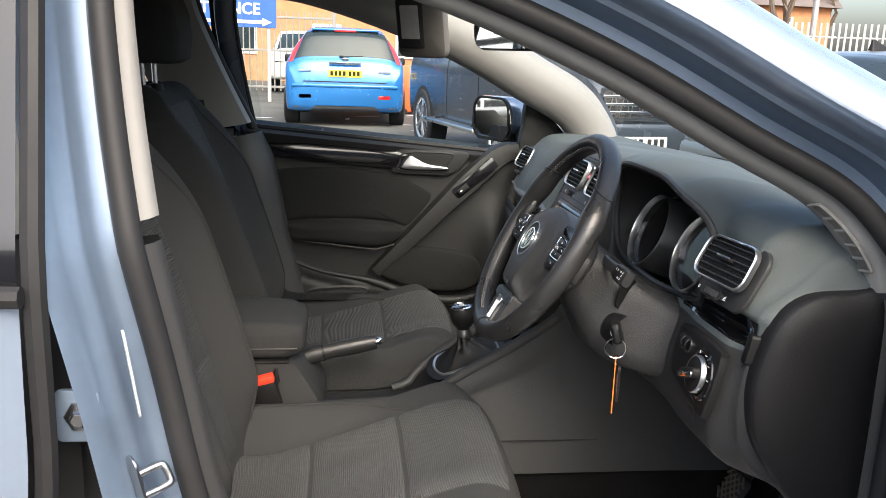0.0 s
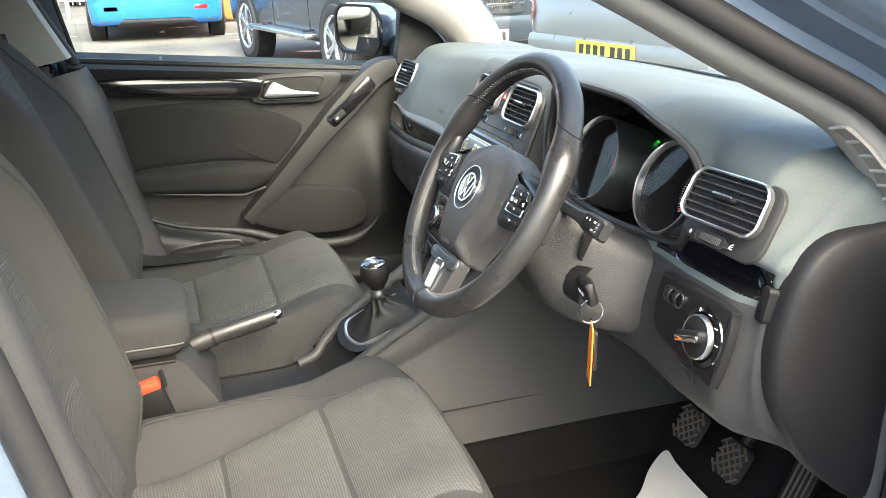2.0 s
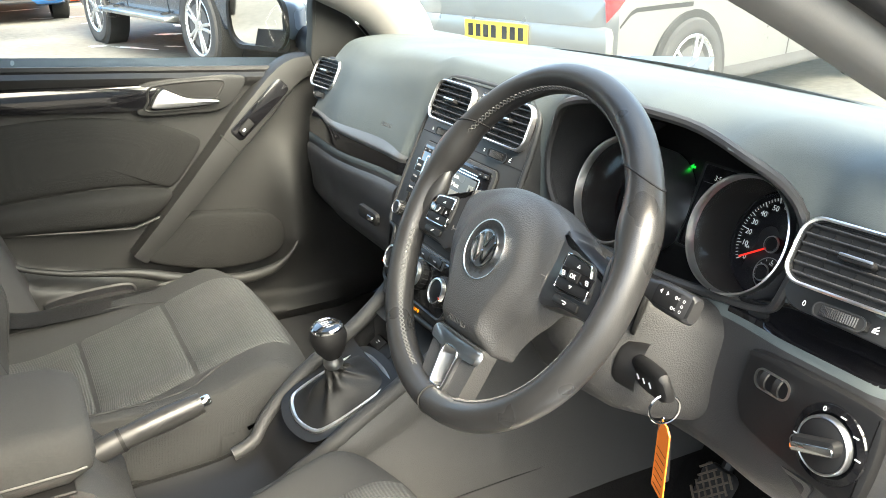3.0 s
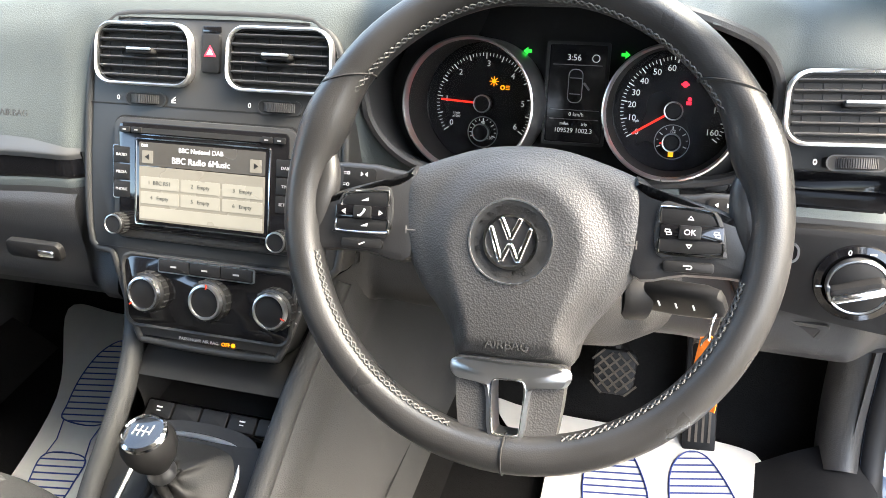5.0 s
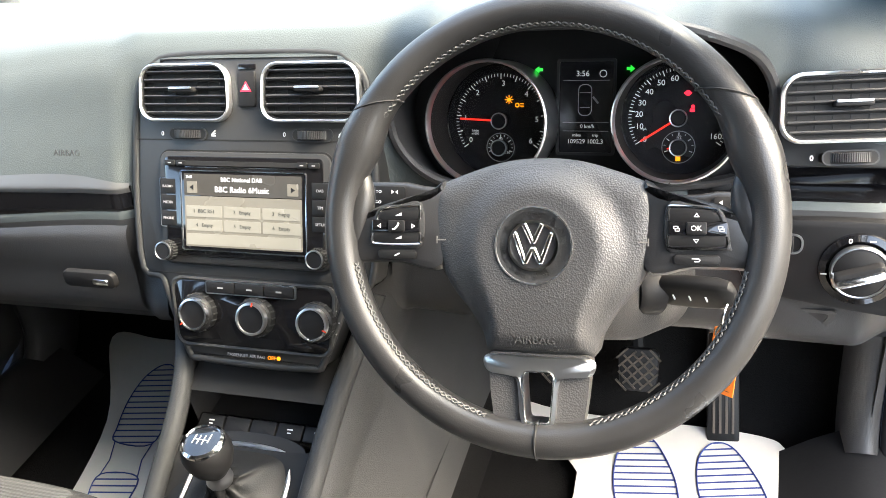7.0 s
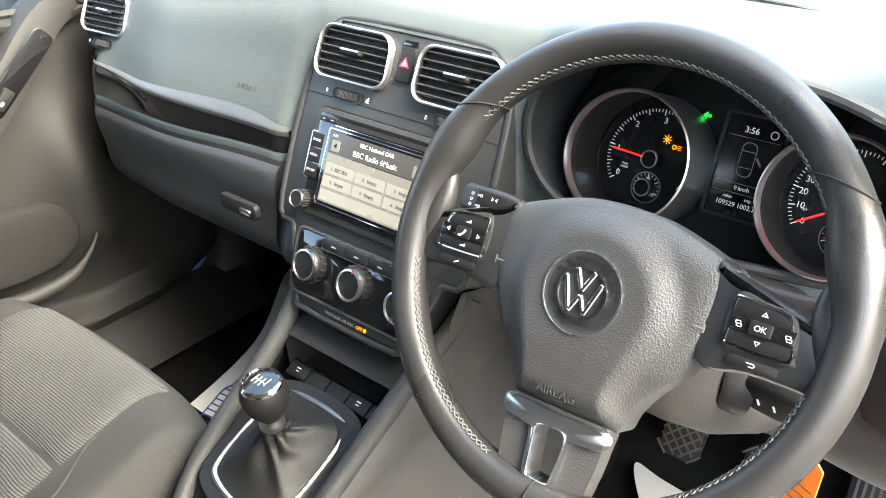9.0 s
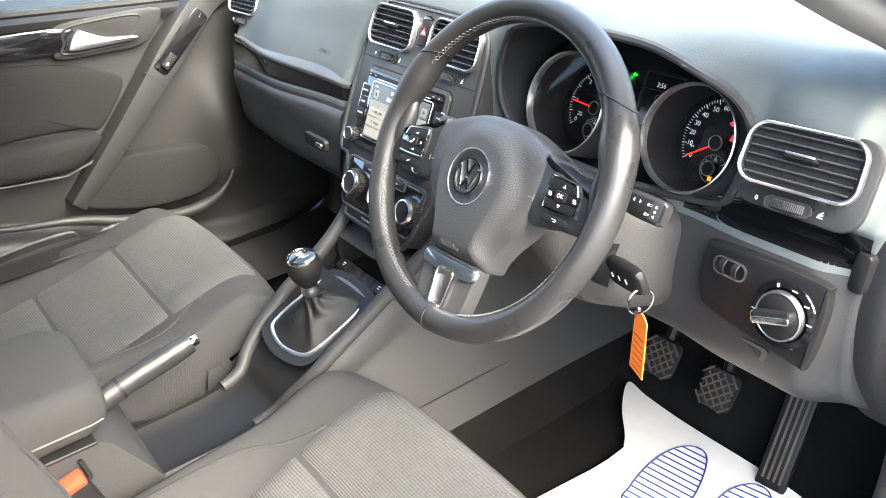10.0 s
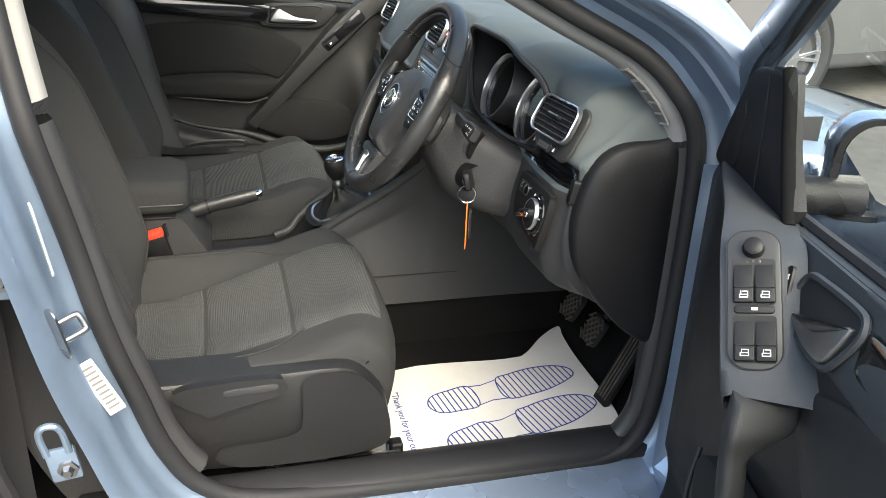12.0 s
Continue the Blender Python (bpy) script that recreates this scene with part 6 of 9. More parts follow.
part("key_bed", slab(rrect(0.182, 0.028, 0.004), 0.003, 0.001, cb @ T(0, 0.003, -0.003)), "gloss", console)

# gear lever
gear = thing("gear_lever", "gear lever with a black knob and leather gaiter", "gear lever", (-0.035, YC - 0.005, 0.50))
ga = math.atan2(0.535 - 0.478, 0.145)
GM = Matrix.Translation((-0.036, YC - 0.001, 0.5285)) @ Matrix.Rotation(-ga, 4, "Y") @ Matrix.Rotation(radians(-90), 4, "Z")
gl = [(p.x, p.y, 0) for p in smooth_line([(-0.044, 0.062, 0), (-0.058, 0.045, 0), (-0.062, 0.0, 0), (-0.060, -0.045, 0), (-0.048, -0.066, 0), (0.0, -0.076, 0), (0.048, -0.066, 0), (0.060, -0.045, 0), (0.062, 0.0, 0), (0.058, 0.045, 0), (0.044, 0.062, 0), (0.0, 0.067, 0)], 5, True)]
part("gear_surround", slab([(p[0] * 1.14, p[1] * 1.10, 0) for p in gl][::-1], 0.016, 0.008, GM @ T(0, 0, -0.015)), "black", gear)
part("gaiter_frame", band([(p[0] * 1.02, p[1] * 1.02, 0) for p in gl], [(p[0] * 0.94, p[1] * 0.945, 0) for p in gl], 0.003, GM @ T(0, 0, 0.0005), 0, 0.0015), "bright", gear, "chrome gaiter frame")
top = Vector((-0.047, YC - 0.008, 0.580))
gt = [GM @ Vector((p[0] * 0.94, p[1] * 0.94, 0.002)) for p in gl]
ls = []
n = len(gt)
for t in [i / 14 for i in range(15)]:
    l = []
    for i, p in enumerate(gt):
        a = 2 * math.pi * i / n
        s = (1 - t) ** 1.7
        c0 = Vector((GM.translation.x, GM.translation.y, GM.translation.z)).lerp(top, t)
        tgt = top + Vector((0.013 * math.cos(a), 0.013 * math.sin(a), 0))
        q = Vector((lerp(top.x, p.x, s), lerp(top.y, p.y, s), lerp(p.z, top.z, 1 - (1 - t) ** 1.25)))
        dirv = Vector((q.x - c0.x, q.y - c0.y, 0))
        rmin = 0.0135
        if dirv.length < rmin:
            dirv = Vector((p.x - GM.translation.x, p.y - GM.translation.y, 0)).normalized() * rmin
            q = Vector((c0.x + dirv.x, c0.y + dirv.y, q.z))
        fold = 0.0045 * math.sin(7 * a + 9 * t) * math.sin(math.pi * t) + 0.003 * math.sin(4 * a - 6 * t + 1) * math.sin(math.pi * t)
        q += dirv.normalized() * fold
        l.append(tuple(q))
    ls.append(l)
part("gaiter", skin(ls, True), "boot", gear, "creased black leather gaiter", angle=70)
ktop = Vector((-0.054, YC - 0.010, 0.641))
ax = (ktop - top).normalized()
KG = Matrix.Translation(top) @ Vector((0, 0, 1)).rotation_difference(ax).to_matrix().to_4x4()
part("lever_collar", lathe([(0.0135, -0.004), (0.0145, 0.0), (0.0135, 0.006), (0.012, 0.010), (0.0125, 0.014)], 24, KG), "satin", gear, "satin silver collar")
part("knob", lathe([(0.0125, 0.012), (0.0150, 0.016), (0.0215, 0.026), (0.0255, 0.038), (0.0262, 0.047), (0.0240, 0.056), (0.0215, 0.060)], 36, KG), "black", gear, "black leather-look gear knob")
part("knob_ring", lathe([(0.0225, 0.058), (0.0222, 0.0615), (0.0195, 0.0635), (0.0185, 0.062)], 36, KG), "chrome", gear, "chrome ring")
part("knob_cap", lathe([(0.0, 0.0640), (0.010, 0.0632), (0.0190, 0.0615)], 30, KG), "gloss", gear)
gp = KG @ T(0, 0, 0.0642) @ Matrix.Rotation(radians(-90), 4, "Z")
for x in (-0.008, -0.0027, 0.0027, 0.008):
    part("gate_line", box(0.0008, 0.011, 0.0005, m=gp @ T(x, 0 if x < 0.006 else 0.0028, -0.0002)), "white", gear, smooth=False)
part("gate_line", box(0.0168, 0.0008, 0.0005, m=gp @ T(0, 0, -0.0002)), "white", gear, smooth=False)

# handbrake
hbk = thing("handbrake", "black leather handbrake lever with a chrome button", "handbrake", (-0.45, 0.02, 0.46))
hp = [Vector((-0.47, 0.010, 0.478)), Vector((-0.40, 0.012, 0.510)), Vector((-0.34, 0.016, 0.528)), Vector((-0.28, 0.019, 0.540)), Vector((-0.228, 0.021, 0.550))]
hp = smooth_line(hp, 6)
part("lever_grip", tube(hp, [0.017 if i < 13 else 0.0155 + 0.002 * math.sin((i - 13) / 11 * math.pi) for i in range(len(hp))], 14, squash=0.85), "leather", hbk)
part("grip_joint", tube([hp[12] + (hp[13] - hp[12]) * t for t in (0, 0.5)], 0.0182, 14, squash=0.85), "black", hbk)
dv = (hp[-1] - hp[-2]).normalized()
part("release_button", tube([hp[-1], hp[-1] + dv * 0.010, hp[-1] + dv * 0.013], [0.0085, 0.0085, 0.006], 16), "chrome", hbk, "chrome release button")

# armrest box
arm = thing("armrest", "grey fabric centre armrest on a dark plastic box", "armrest", (-0.52, YC, 0.44))
ls = []
for t, w, z0, z1 in ((0.0, 0.070, 0.572, 0.612), (0.02, 0.088, 0.562, 0.622), (0.10, 0.101, 0.556, 0.630), (0.4, 0.104, 0.556, 0.636), (0.8, 0.104, 0.560, 0.640), (1.0, 0.10, 0.57, 0.638)):
    x = lerp(-0.372, -0.72, t)
    ls.append([(x, YC + p[0], (z0 + z1) / 2 + p[1]) for p in rrect(w * 2, z1 - z0, 0.026, 6)])
part("lid_pad", skin(ls, True, True, True), "cloth", arm, "padded grey fabric lid", angle=60)
part("lid_seam", tube([Vector((lerp(-0.385, -0.70, i / 20), YC - 0.1035 + 0.003 * (i < 1), 0.583)) for i in range(21)], 0.0014, 5), "stitch", arm)
ls = []
for x, z1 in ((-0.335, 0.455), (-0.350, 0.485), (-0.385, 0.545), (-0.40, 0.556), (-0.72, 0.556)):
    ls.append([(x, YC - 0.101, z1), (x, YC + 0.101, z1), (x, YC + 0.101, 0.40), (x, YC - 0.101, 0.40)])
part("storage_box", skin(ls, True, True, True), "console", arm, angle=30)
part("box_lip", box(0.31, 0.208, 0.005, 0.0015, 1, at=(-0.555, YC, 0.555)), "black", arm, smooth=False)

# seat belt buckle
buckle = thing("seat_belt_buckle", "black seat belt buckle with a red release", "belt buckle", (-0.47, -0.116, 0.43))
bmx = Matrix.Translation((-0.442, -0.124, 0.486)) @ Matrix.Rotation(radians(-14), 4, "Y") @ Matrix.Rotation(radians(8), 4, "X")
part("buckle_case", box(0.052, 0.022, 0.075, 0.005, 2, bmx), "black", buckle)
part("release", box(0.050, 0.021, 0.016, 0.004, 2, bmx, (0, 0, 0.042)), "red", buckle, "bright red release button")
part("buckle_cable", tube([(-0.425, -0.117, 0.545), (-0.420, -0.121, 0.52), (-0.435, -0.126, 0.500), (-0.46, -0.128, 0.48)], 0.0032, 8), "black", buckle)

# ---- paper floor mats ----
def sole(parent, m, s):
    """A printed shoe sole, hatched across."""
    fore = [(0.036, 0.045), (0.030, 0.085), (0.012, 0.128), (-0.012, 0.135), (-0.034, 0.112), (-0.043, 0.07), (-0.040, 0.025), (-0.032, 0.0), (0.030, -0.005)]
    heel = [(0.030, -0.055), (-0.030, -0.052), (-0.033, -0.09), (-0.026, -0.122), (0.0, -0.134), (0.026, -0.122), (0.033, -0.09)]
    m = m @ Matrix.Diagonal((1.12, 1.24, 1, 1))
    for sh in (fore, heel):
        loop = smooth_line([(s * x, y, 0) for x, y in sh], 5, True)
        part("print_edge", tube([m @ Vector((p.x, p.y, 0.0006)) for p in loop], 0.0013, 4, True), "ink", parent, "blue printed outline")
        L2 = [(p.x, p.y) for p in loop]
        lo, hi = min(p[1] for p in L2), max(p[1] for p in L2)
        y = lo + 0.006
        while y < hi:
            xs = []
            for a, b in zip(L2, L2[1:] + L2[:1]):
                if (a[1] > y) != (b[1] > y):
                    xs.append(a[0] + (b[0] - a[0]) * (y - a[1]) / (b[1] - a[1]))
            xs.sort()
            if len(xs) >= 2 and xs[-1] - xs[0] > 0.006:
                part("print_bar", box(xs[-1] - xs[0], 0.0021, 0.0004, m=m @ T((xs[0] + xs[-1]) / 2, y, 0.0006)), "ink", parent, smooth=False)
            y += 0.0098
    for sx in (-1, 1):
        part("print_edge", tube([m @ Vector((sx * 0.031, -0.055, 0.0006)), m @ Vector((sx * 0.026, -0.03, 0.0006)), m @ Vector((sx * 0.032, 0.0, 0.0006))], 0.0011, 4), "ink", parent)


def paper_mat(name, outline, place, label, soles, text=None):
    th = thing(name, label, "floor mat", tuple(place @ Vector((0, 0, 0))))
    bm = bmesh.new()
    loop = smooth_line([(x, y, 0) for x, y in outline], 6, True)
    def bend(p):
        q = place @ Vector((p.x, p.y, 0))
        return q
    vs = [bm.verts.new(bend(p)) for p in loop]
    f = bm.faces.new(vs)
    r = bmesh.ops.extrude_face_region(bm, geom=[f])
    for v in r["geom"]:
        if isinstance(v, bmesh.types.BMVert):
            v.co.z -= 0.0012
    part("sheet", bm, "paper", th, smooth=False)
    for x, y, rz, s in soles:
        sole(th, place @ T(x, y, 0.0008, rz), s)
    if text:
        words(text[0], text[1], place @ T(*text[2]), th, "ink", "printed_words", align="LEFT", depth=0.0002)
    return th


# local frame of a mat: x to the car's right, y ahead
PMD = Matrix.Translation((0.215, -0.455, 0.259)) @ Matrix.Rotation(radians(-90), 4, "Z") @ Matrix.Rotation(radians(2), 4, "X")
paper_mat("paper_floor_mat", [(-0.125, -0.215), (-0.13, 0.06), (-0.14, 0.11), (-0.20, 0.17), (-0.238, 0.228), (-0.19, 0.222), (-0.10, 0.216), (0.06, 0.216), (0.135, 0.208), (0.158, 0.19), (0.185, 0.14), (0.188, 0.0), (0.190, -0.215)], PMD,
          "cream paper floor mat printed with two blue soles", [(-0.018, 0.018, 8.5, 1), (0.105, 0.023, 12.4, 1)], ("\"Thank you for your custom\"", 0.0205, (-0.060, -0.205, 0.0008, 0)))
PMP = Matrix.Translation((0.235, 0.445, 0.262)) @ Matrix.Rotation(radians(-90), 4, "Z") @ Matrix.Rotation(radians(9), 4, "X")
paper_mat("paper_floor_mat", [(-0.016, -0.26), (-0.016, -0.16), (-0.043, 0.049), (-0.151, 0.233), (-0.05, 0.24), (0.10, 0.235), (0.21, 0.22), (0.225, 0.0), (0.22, -0.26)], PMP,
          "cream paper floor mat printed with blue soles by the passenger seat", [(0.035, 0.015, 8.6, 1), (0.155, 0.015, 4, -1)])

# ---- doors ----
# body blue darkened for the window frames: their shade is in the colour
M["frame"] = mat("shaded_frame_paint", (0.055, 0.075, 0.105), 0.35, 0.3, coat=0.5, vary=0.08)
def flat(loop):
    return [(p.x, p.y, 0) for p in smooth_line([(x, y, 0) for x, y in loop], 4, True)]


def ccw(loop):
    a = sum(p[0] * q[1] - q[0] * p[1] for p, q in zip(loop, loop[1:] + loop[:1]))
    return loop if a > 0 else loop[::-1]


def belt(x):
    return 0.8865 - 0.083 * x


def front_door(m, open_door, label):
    """A front door by its inner side. In its frame x runs to the car's front, y up, z into the cabin."""
    d = thing("front_door", label, "car door", tuple(m @ Vector((0.35, 0.3, 0))), group="front doors")
    flipm = m.determinant() < 0
    def P(name, bm, mt, parent=d, lb="", **k):
        return part(name, bm, mt, parent, lb, **k)
    # trim board
    def board(u, v):
        x = lerp(-0.565, 0.398 if open_door else 0.385, u)
        top = belt(min(x, 0.12)) + 0.02 * ease(0.12, 0.36, x)
        bot = 0.30 + 0.04 * (1 - ease(-0.565, -0.40, x)) + 0.05 * ease(0.28, 0.385, x)
        z = lerp(bot, top, v)
        out = 0.012 + 0.026 * math.exp(-((z - top + 0.004) / 0.016) ** 2) - 0.022 * ease(0.975, 1.0, v)
        if open_door:
            out = 0.012 - 0.022 * ease(top - 0.060, top, z) - 0.012 * ease(0.30, 0.398, x)
        # bulge of the map pocket
        low = 0.535 - 0.17 * ease(-0.50, 0.15, x) + 0.06 * (1 - ease(-0.50, -0.40, x))
        out += 0.050 * ease(low + 0.012, low - 0.02, z) * ease(-0.53, -0.40, x) * (1 - ease(0.20, 0.34, x)) - 0.025 * ease(0.36, 0.30, z)
        if not open_door:
            # broad swell ahead of the loudspeaker
            out += 0.036 * math.exp(-((x - 0.135) / 0.05) ** 2) * ease(0.40, 0.52, z) * (1 - ease(0.60, 0.78, z))
        return tuple(m @ Vector((x, z, out)))
    P("trim_board", sheet(board, 90, 70), "door", angle=60, lb="dark grained door trim")
    # outer skin
    def outer(u, v):
        x = lerp(-0.60, 0.43, u)
        z = lerp(0.22, belt(x) + 0.01, v)
        return tuple(m @ Vector((x, z, -0.135 - 0.035 * math.sin(math.pi * (0.15 + 0.75 * v)))))
    P("outer_panel", sheet(outer, 20, 20), "paint", lb="light blue outer panel")
    for xe in (-0.585, 0.41):
        P("door_edge", sheet(lambda u, v: tuple(m @ Vector((xe, lerp(0.24, belt(xe), v), lerp(0.012, -0.145, u)))), 4, 8), "paint_in")
    P("door_base", sheet(lambda u, v: tuple(m @ Vector((lerp(-0.585, 0.41, v), 0.25 + 0.05 * u, lerp(-0.145, 0.012, u)))), 4, 8), "paint_in")
    P("belt_seal", tube([m @ Vector((lerp(-0.56, 0.30, i / 20), belt(lerp(-0.56, 0.30, i / 20)) + 0.004, -0.026 if open_door else 0.003)) for i in range(21)], 0.008, 6), "rubber")
    # gloss strip, handle dish and lever; the open door's trim leans back under the window
    ms = m @ Matrix.Translation((0, 0.845, 0.0095)) @ Matrix.Rotation(radians(-17), 4, "X") @ Matrix.Translation((0, -0.845, -0.0295)) if open_door else m
    P("gloss_strip", slab(ccw(flat([(-0.530, 0.880), (-0.515, 0.892), (-0.40, 0.893), (-0.25, 0.884), (-0.122, 0.873), (-0.130, 0.850), (-0.150, 0.829), (-0.25, 0.834), (-0.40, 0.847), (-0.50, 0.856), (-0.526, 0.866)])), 0.012, 0.005, ms, 0.0205 if open_door else 0.019), "gloss", lb="gloss black trim strip")
    if open_door:
        dish = ccw(flat([(0.004, 0.846), (-0.004, 0.866), (-0.040, 0.873), (-0.100, 0.879), (-0.122, 0.876), (-0.128, 0.858), (-0.112, 0.822), (-0.096, 0.812), (-0.060, 0.810), (-0.020, 0.816), (-0.003, 0.830)]))
        lev = ccw(flat([(-0.022, 0.829), (-0.050, 0.832), (-0.076, 0.838), (-0.112, 0.864), (-0.118, 0.858), (-0.108, 0.824), (-0.094, 0.815), (-0.060, 0.814), (-0.028, 0.821)]))
    else:
        dish = ccw(flat([(-0.132, 0.872), (-0.06, 0.876), (0.005, 0.872), (0.003, 0.855), (-0.022, 0.826), (-0.06, 0.822), (-0.145, 0.826), (-0.142, 0.845)]))
        lev = ccw(flat([(-0.135, 0.842), (-0.115, 0.866), (-0.095, 0.858), (-0.065, 0.844), (-0.012, 0.836), (-0.008, 0.829), (-0.05, 0.828), (-0.130, 0.830)]))
        P("handle_surround", slab(ccw(flat([(-0.150, 0.880), (-0.06, 0.884), (0.03, 0.882), (0.055, 0.868), (0.03, 0.830), (-0.005, 0.812), (-0.06, 0.812), (-0.160, 0.818), (-0.155, 0.85)])), 0.012, 0.004, m, 0.018), "door")
    P("handle_dish", slab(dish, 0.0012, 0.0004, ms, 0.0335 if open_door else 0.0295), "dark")
    P("dish_rim", tube([ms @ Vector((p[0], p[1], 0.0340 if open_door else 0.0300)) for p in dish], 0.0045 if open_door else 0.0028, 6, True), "armpad" if open_door else "door")
    P("door_handle", slab(lev, 0.008 if open_door else 0.010, 0.003, ms, 0.0345 if open_door else 0.032), "satin", lb="satin silver door handle")
    if open_door:
        # soft upper trim from the shelf to the window's edge, in the sky-lit colour
        def upper(u, v):
            x = lerp(-0.545, 0.10, u)
            z = lerp(0.803 + 0.03 * (1 - ease(-0.545, -0.15, x)), belt(x) + 0.002, v)
            return tuple(m @ Vector((x, z, 0.0165 - 0.024 * ease(belt(x) - 0.075, belt(x) + 0.01, z) - 0.012 * ease(0.97, 1.0, v) - 0.008 * (1 - ease(0.0, 0.06, v)))))
        P("upper_trim", sheet(upper, 60, 24), "armpad", lb="soft upper door trim, coloured paler and bluer for sky light", angle=60)
        km = ms @ Matrix.Translation((0.008, 0.842, 0.0425)) @ Matrix.Rotation(radians(-32), 4, "Z")
        lk = P("lock_keys", slab(rrect(0.013, 0.048, 0.006), 0.004, 0.001, km), "black", lb="black central locking keys")
        for yk in (0.011, -0.011):
            P("key_sign", box(0.004, 0.006, 0.0004, m=km @ T(0, yk, 0.0042)), "white", lk, smooth=False)
    # cloth field and armrest pad
    def dome(loop, z0, h, mt, nm, lb=""):
        return P(nm, pillow([(p[0], p[1]) for p in ccw(flat(loop))], z0, h, m), mt, lb=lb, angle=70)
    dome([(-0.500, 0.800), (-0.485, 0.818), (-0.38, 0.827), (-0.26, 0.824), (-0.14, 0.800), (-0.062, 0.765), (-0.050, 0.745), (-0.068, 0.715), (-0.115, 0.665), (-0.150, 0.672), (-0.25, 0.682), (-0.40, 0.680), (-0.488, 0.676), (-0.497, 0.72)], 0.014, 0.009, "door" if open_door else "doorcloth", "cloth_field", "dark grey door panel")
    dome([(-0.486, 0.668), (-0.40, 0.677), (-0.25, 0.678), (-0.150, 0.666), (-0.120, 0.650), (-0.150, 0.618), (-0.206, 0.602), (-0.33, 0.610), (-0.455, 0.622), (-0.478, 0.640)], 0.026, 0.032, "doorcloth", "arm_pad", "padded fabric door armrest")
    if not open_door:
        P("arm_ledge", tube([m @ Vector((x, z, 0.040)) for x, z in ((-0.475, 0.632), (-0.40, 0.618), (-0.30, 0.606), (-0.206, 0.596), (-0.150, 0.612))], 0.0035, 8), "door")
    # ledge of the pocket
    led = smooth_line([(-0.470, 0.620, 0.030), (-0.445, 0.570, 0.045), (-0.36, 0.537, 0.058), (-0.224, 0.512, 0.066), (-0.12, 0.476, 0.068), (-0.02, 0.455, 0.068), (0.06, 0.458, 0.062), (0.115, 0.488, 0.050), (0.150, 0.535, 0.030)], 6)
    P("pocket_ledge", tube([m @ p for p in led], [0.006 + 0.007 * ease(10, 26, i) - 0.009 * ease(34, 42, i) for i in range(len(led))], 12), "door", angle=70)
    # slanting pull bar
    bar = smooth_line([(0.230, 0.886, 0.018), (0.150, 0.872, 0.036), (0.06, 0.800, 0.058), (-0.02, 0.722, 0.066), (-0.115, 0.622, 0.062), (-0.205, 0.530, 0.052)], 6)
    wid = [0.018, 0.030, 0.032, 0.026, 0.022, 0.018]
    ls = []
    nb = len(bar)
    for i, p in enumerate(bar):
        a, b = bar[max(i - 1, 0)], bar[min(i + 1, nb - 1)]
        t = (b - a).normalized()
        s = Vector((t.y, -t.x, 0)).normalized()
        w = catmull(wid, i / (nb - 1))
        ls.append([tuple(m @ (p + s * (w * q[0]) + Vector((0, 0, q[1])))) for q in ((-1, -0.05), (-1, -0.012), (-0.85, -0.002), (-0.4, 0.0), (0.4, 0.0), (0.85, -0.002), (1, -0.012), (1, -0.05))])
    if not open_door:
        P("pull_bar", skin(ls, True, True, True), "door", lb="slanting pull bar", angle=50)
    dome([(-0.195, 0.530), (-0.150, 0.575), (-0.105, 0.604), (-0.03, 0.600), (0.05, 0.588), (0.088, 0.566), (0.100, 0.530), (0.085, 0.496), (0.035, 0.478), (-0.05, 0.480), (-0.120, 0.496)], 0.050, 0.006, "doorcloth", "speaker_cloth", "fabric-covered lower door panel")
    if not open_door:
        sm = m @ Matrix.Translation((0.046, 0.790, 0.0615)) @ Matrix.Rotation(radians(41), 4, "Z")
        P("switch_plate", slab(rrect(0.150, 0.034, 0.010), 0.003, 0.001, sm @ T(0.03, 0, 0)), "gloss")
        P("bar_joint", box(0.0025, 0.052, 0.004, m=sm @ T(-0.062, 0, 0.0015)), "dark", smooth=False)
        P("window_switch", slab(rrect(0.034, 0.018, 0.003), 0.006, 0.002, sm @ T(-0.015, -0.002, 0.002)), "black")
        P("switch_sign", box(0.007, 0.004, 0.0004, m=sm @ T(-0.022, -0.002, 0.0082)), "white", smooth=False)
    # window frame, in the shaded blue
    pts = smooth_line([(x, 0, z) for x, z in DOOR_RING], 6, True)
    run = [p for p in pts if p.z > 0.93]
    run = sorted(run, key=lambda p: math.atan2(p.z - 0.93, p.x + 0.10))
    def lean(z):
        return -0.030 - max(0.0, z - 0.93) * -0.30
    ls = []
    nr = len(run)
    for i, p in enumerate(run):
        a, b = run[max(i - 1, 0)], run[min(i + 1, nr - 1)]
        t = (b - a).normalized()
        nn = Vector((t.z, 0, -t.x))
        if nn.dot(Vector((p.x + 0.1, 0, p.z - 0.9))) < 0:
            nn = -nn
        o0 = lean(p.z)
        ls.append([tuple(m @ Vector((p.x + nn.x * w, p.z + nn.z * w, o0 + o))) for w, o in ((0.074, -0.004), (0.070, 0.012), (0.050, 0.016), (0.026, 0.008), (0.024, -0.03), (0.070, -0.035))])
    P("window_frame", skin(ls, True), "frame", lb="blue window frame, darkened for shade", angle=35)
    ch = [(Vector(l[3]) + Vector(l[4])) / 2 for l in ls]
    P("glass_channel", tube(ch, 0.009, 8), "rubber", lb="black rubber glass channel")
    # mirror corner
    M.setdefault("channel", mat("black_glass_channel_rubber", (0.005, 0.005, 0.005), 0.8, spec=0.1))
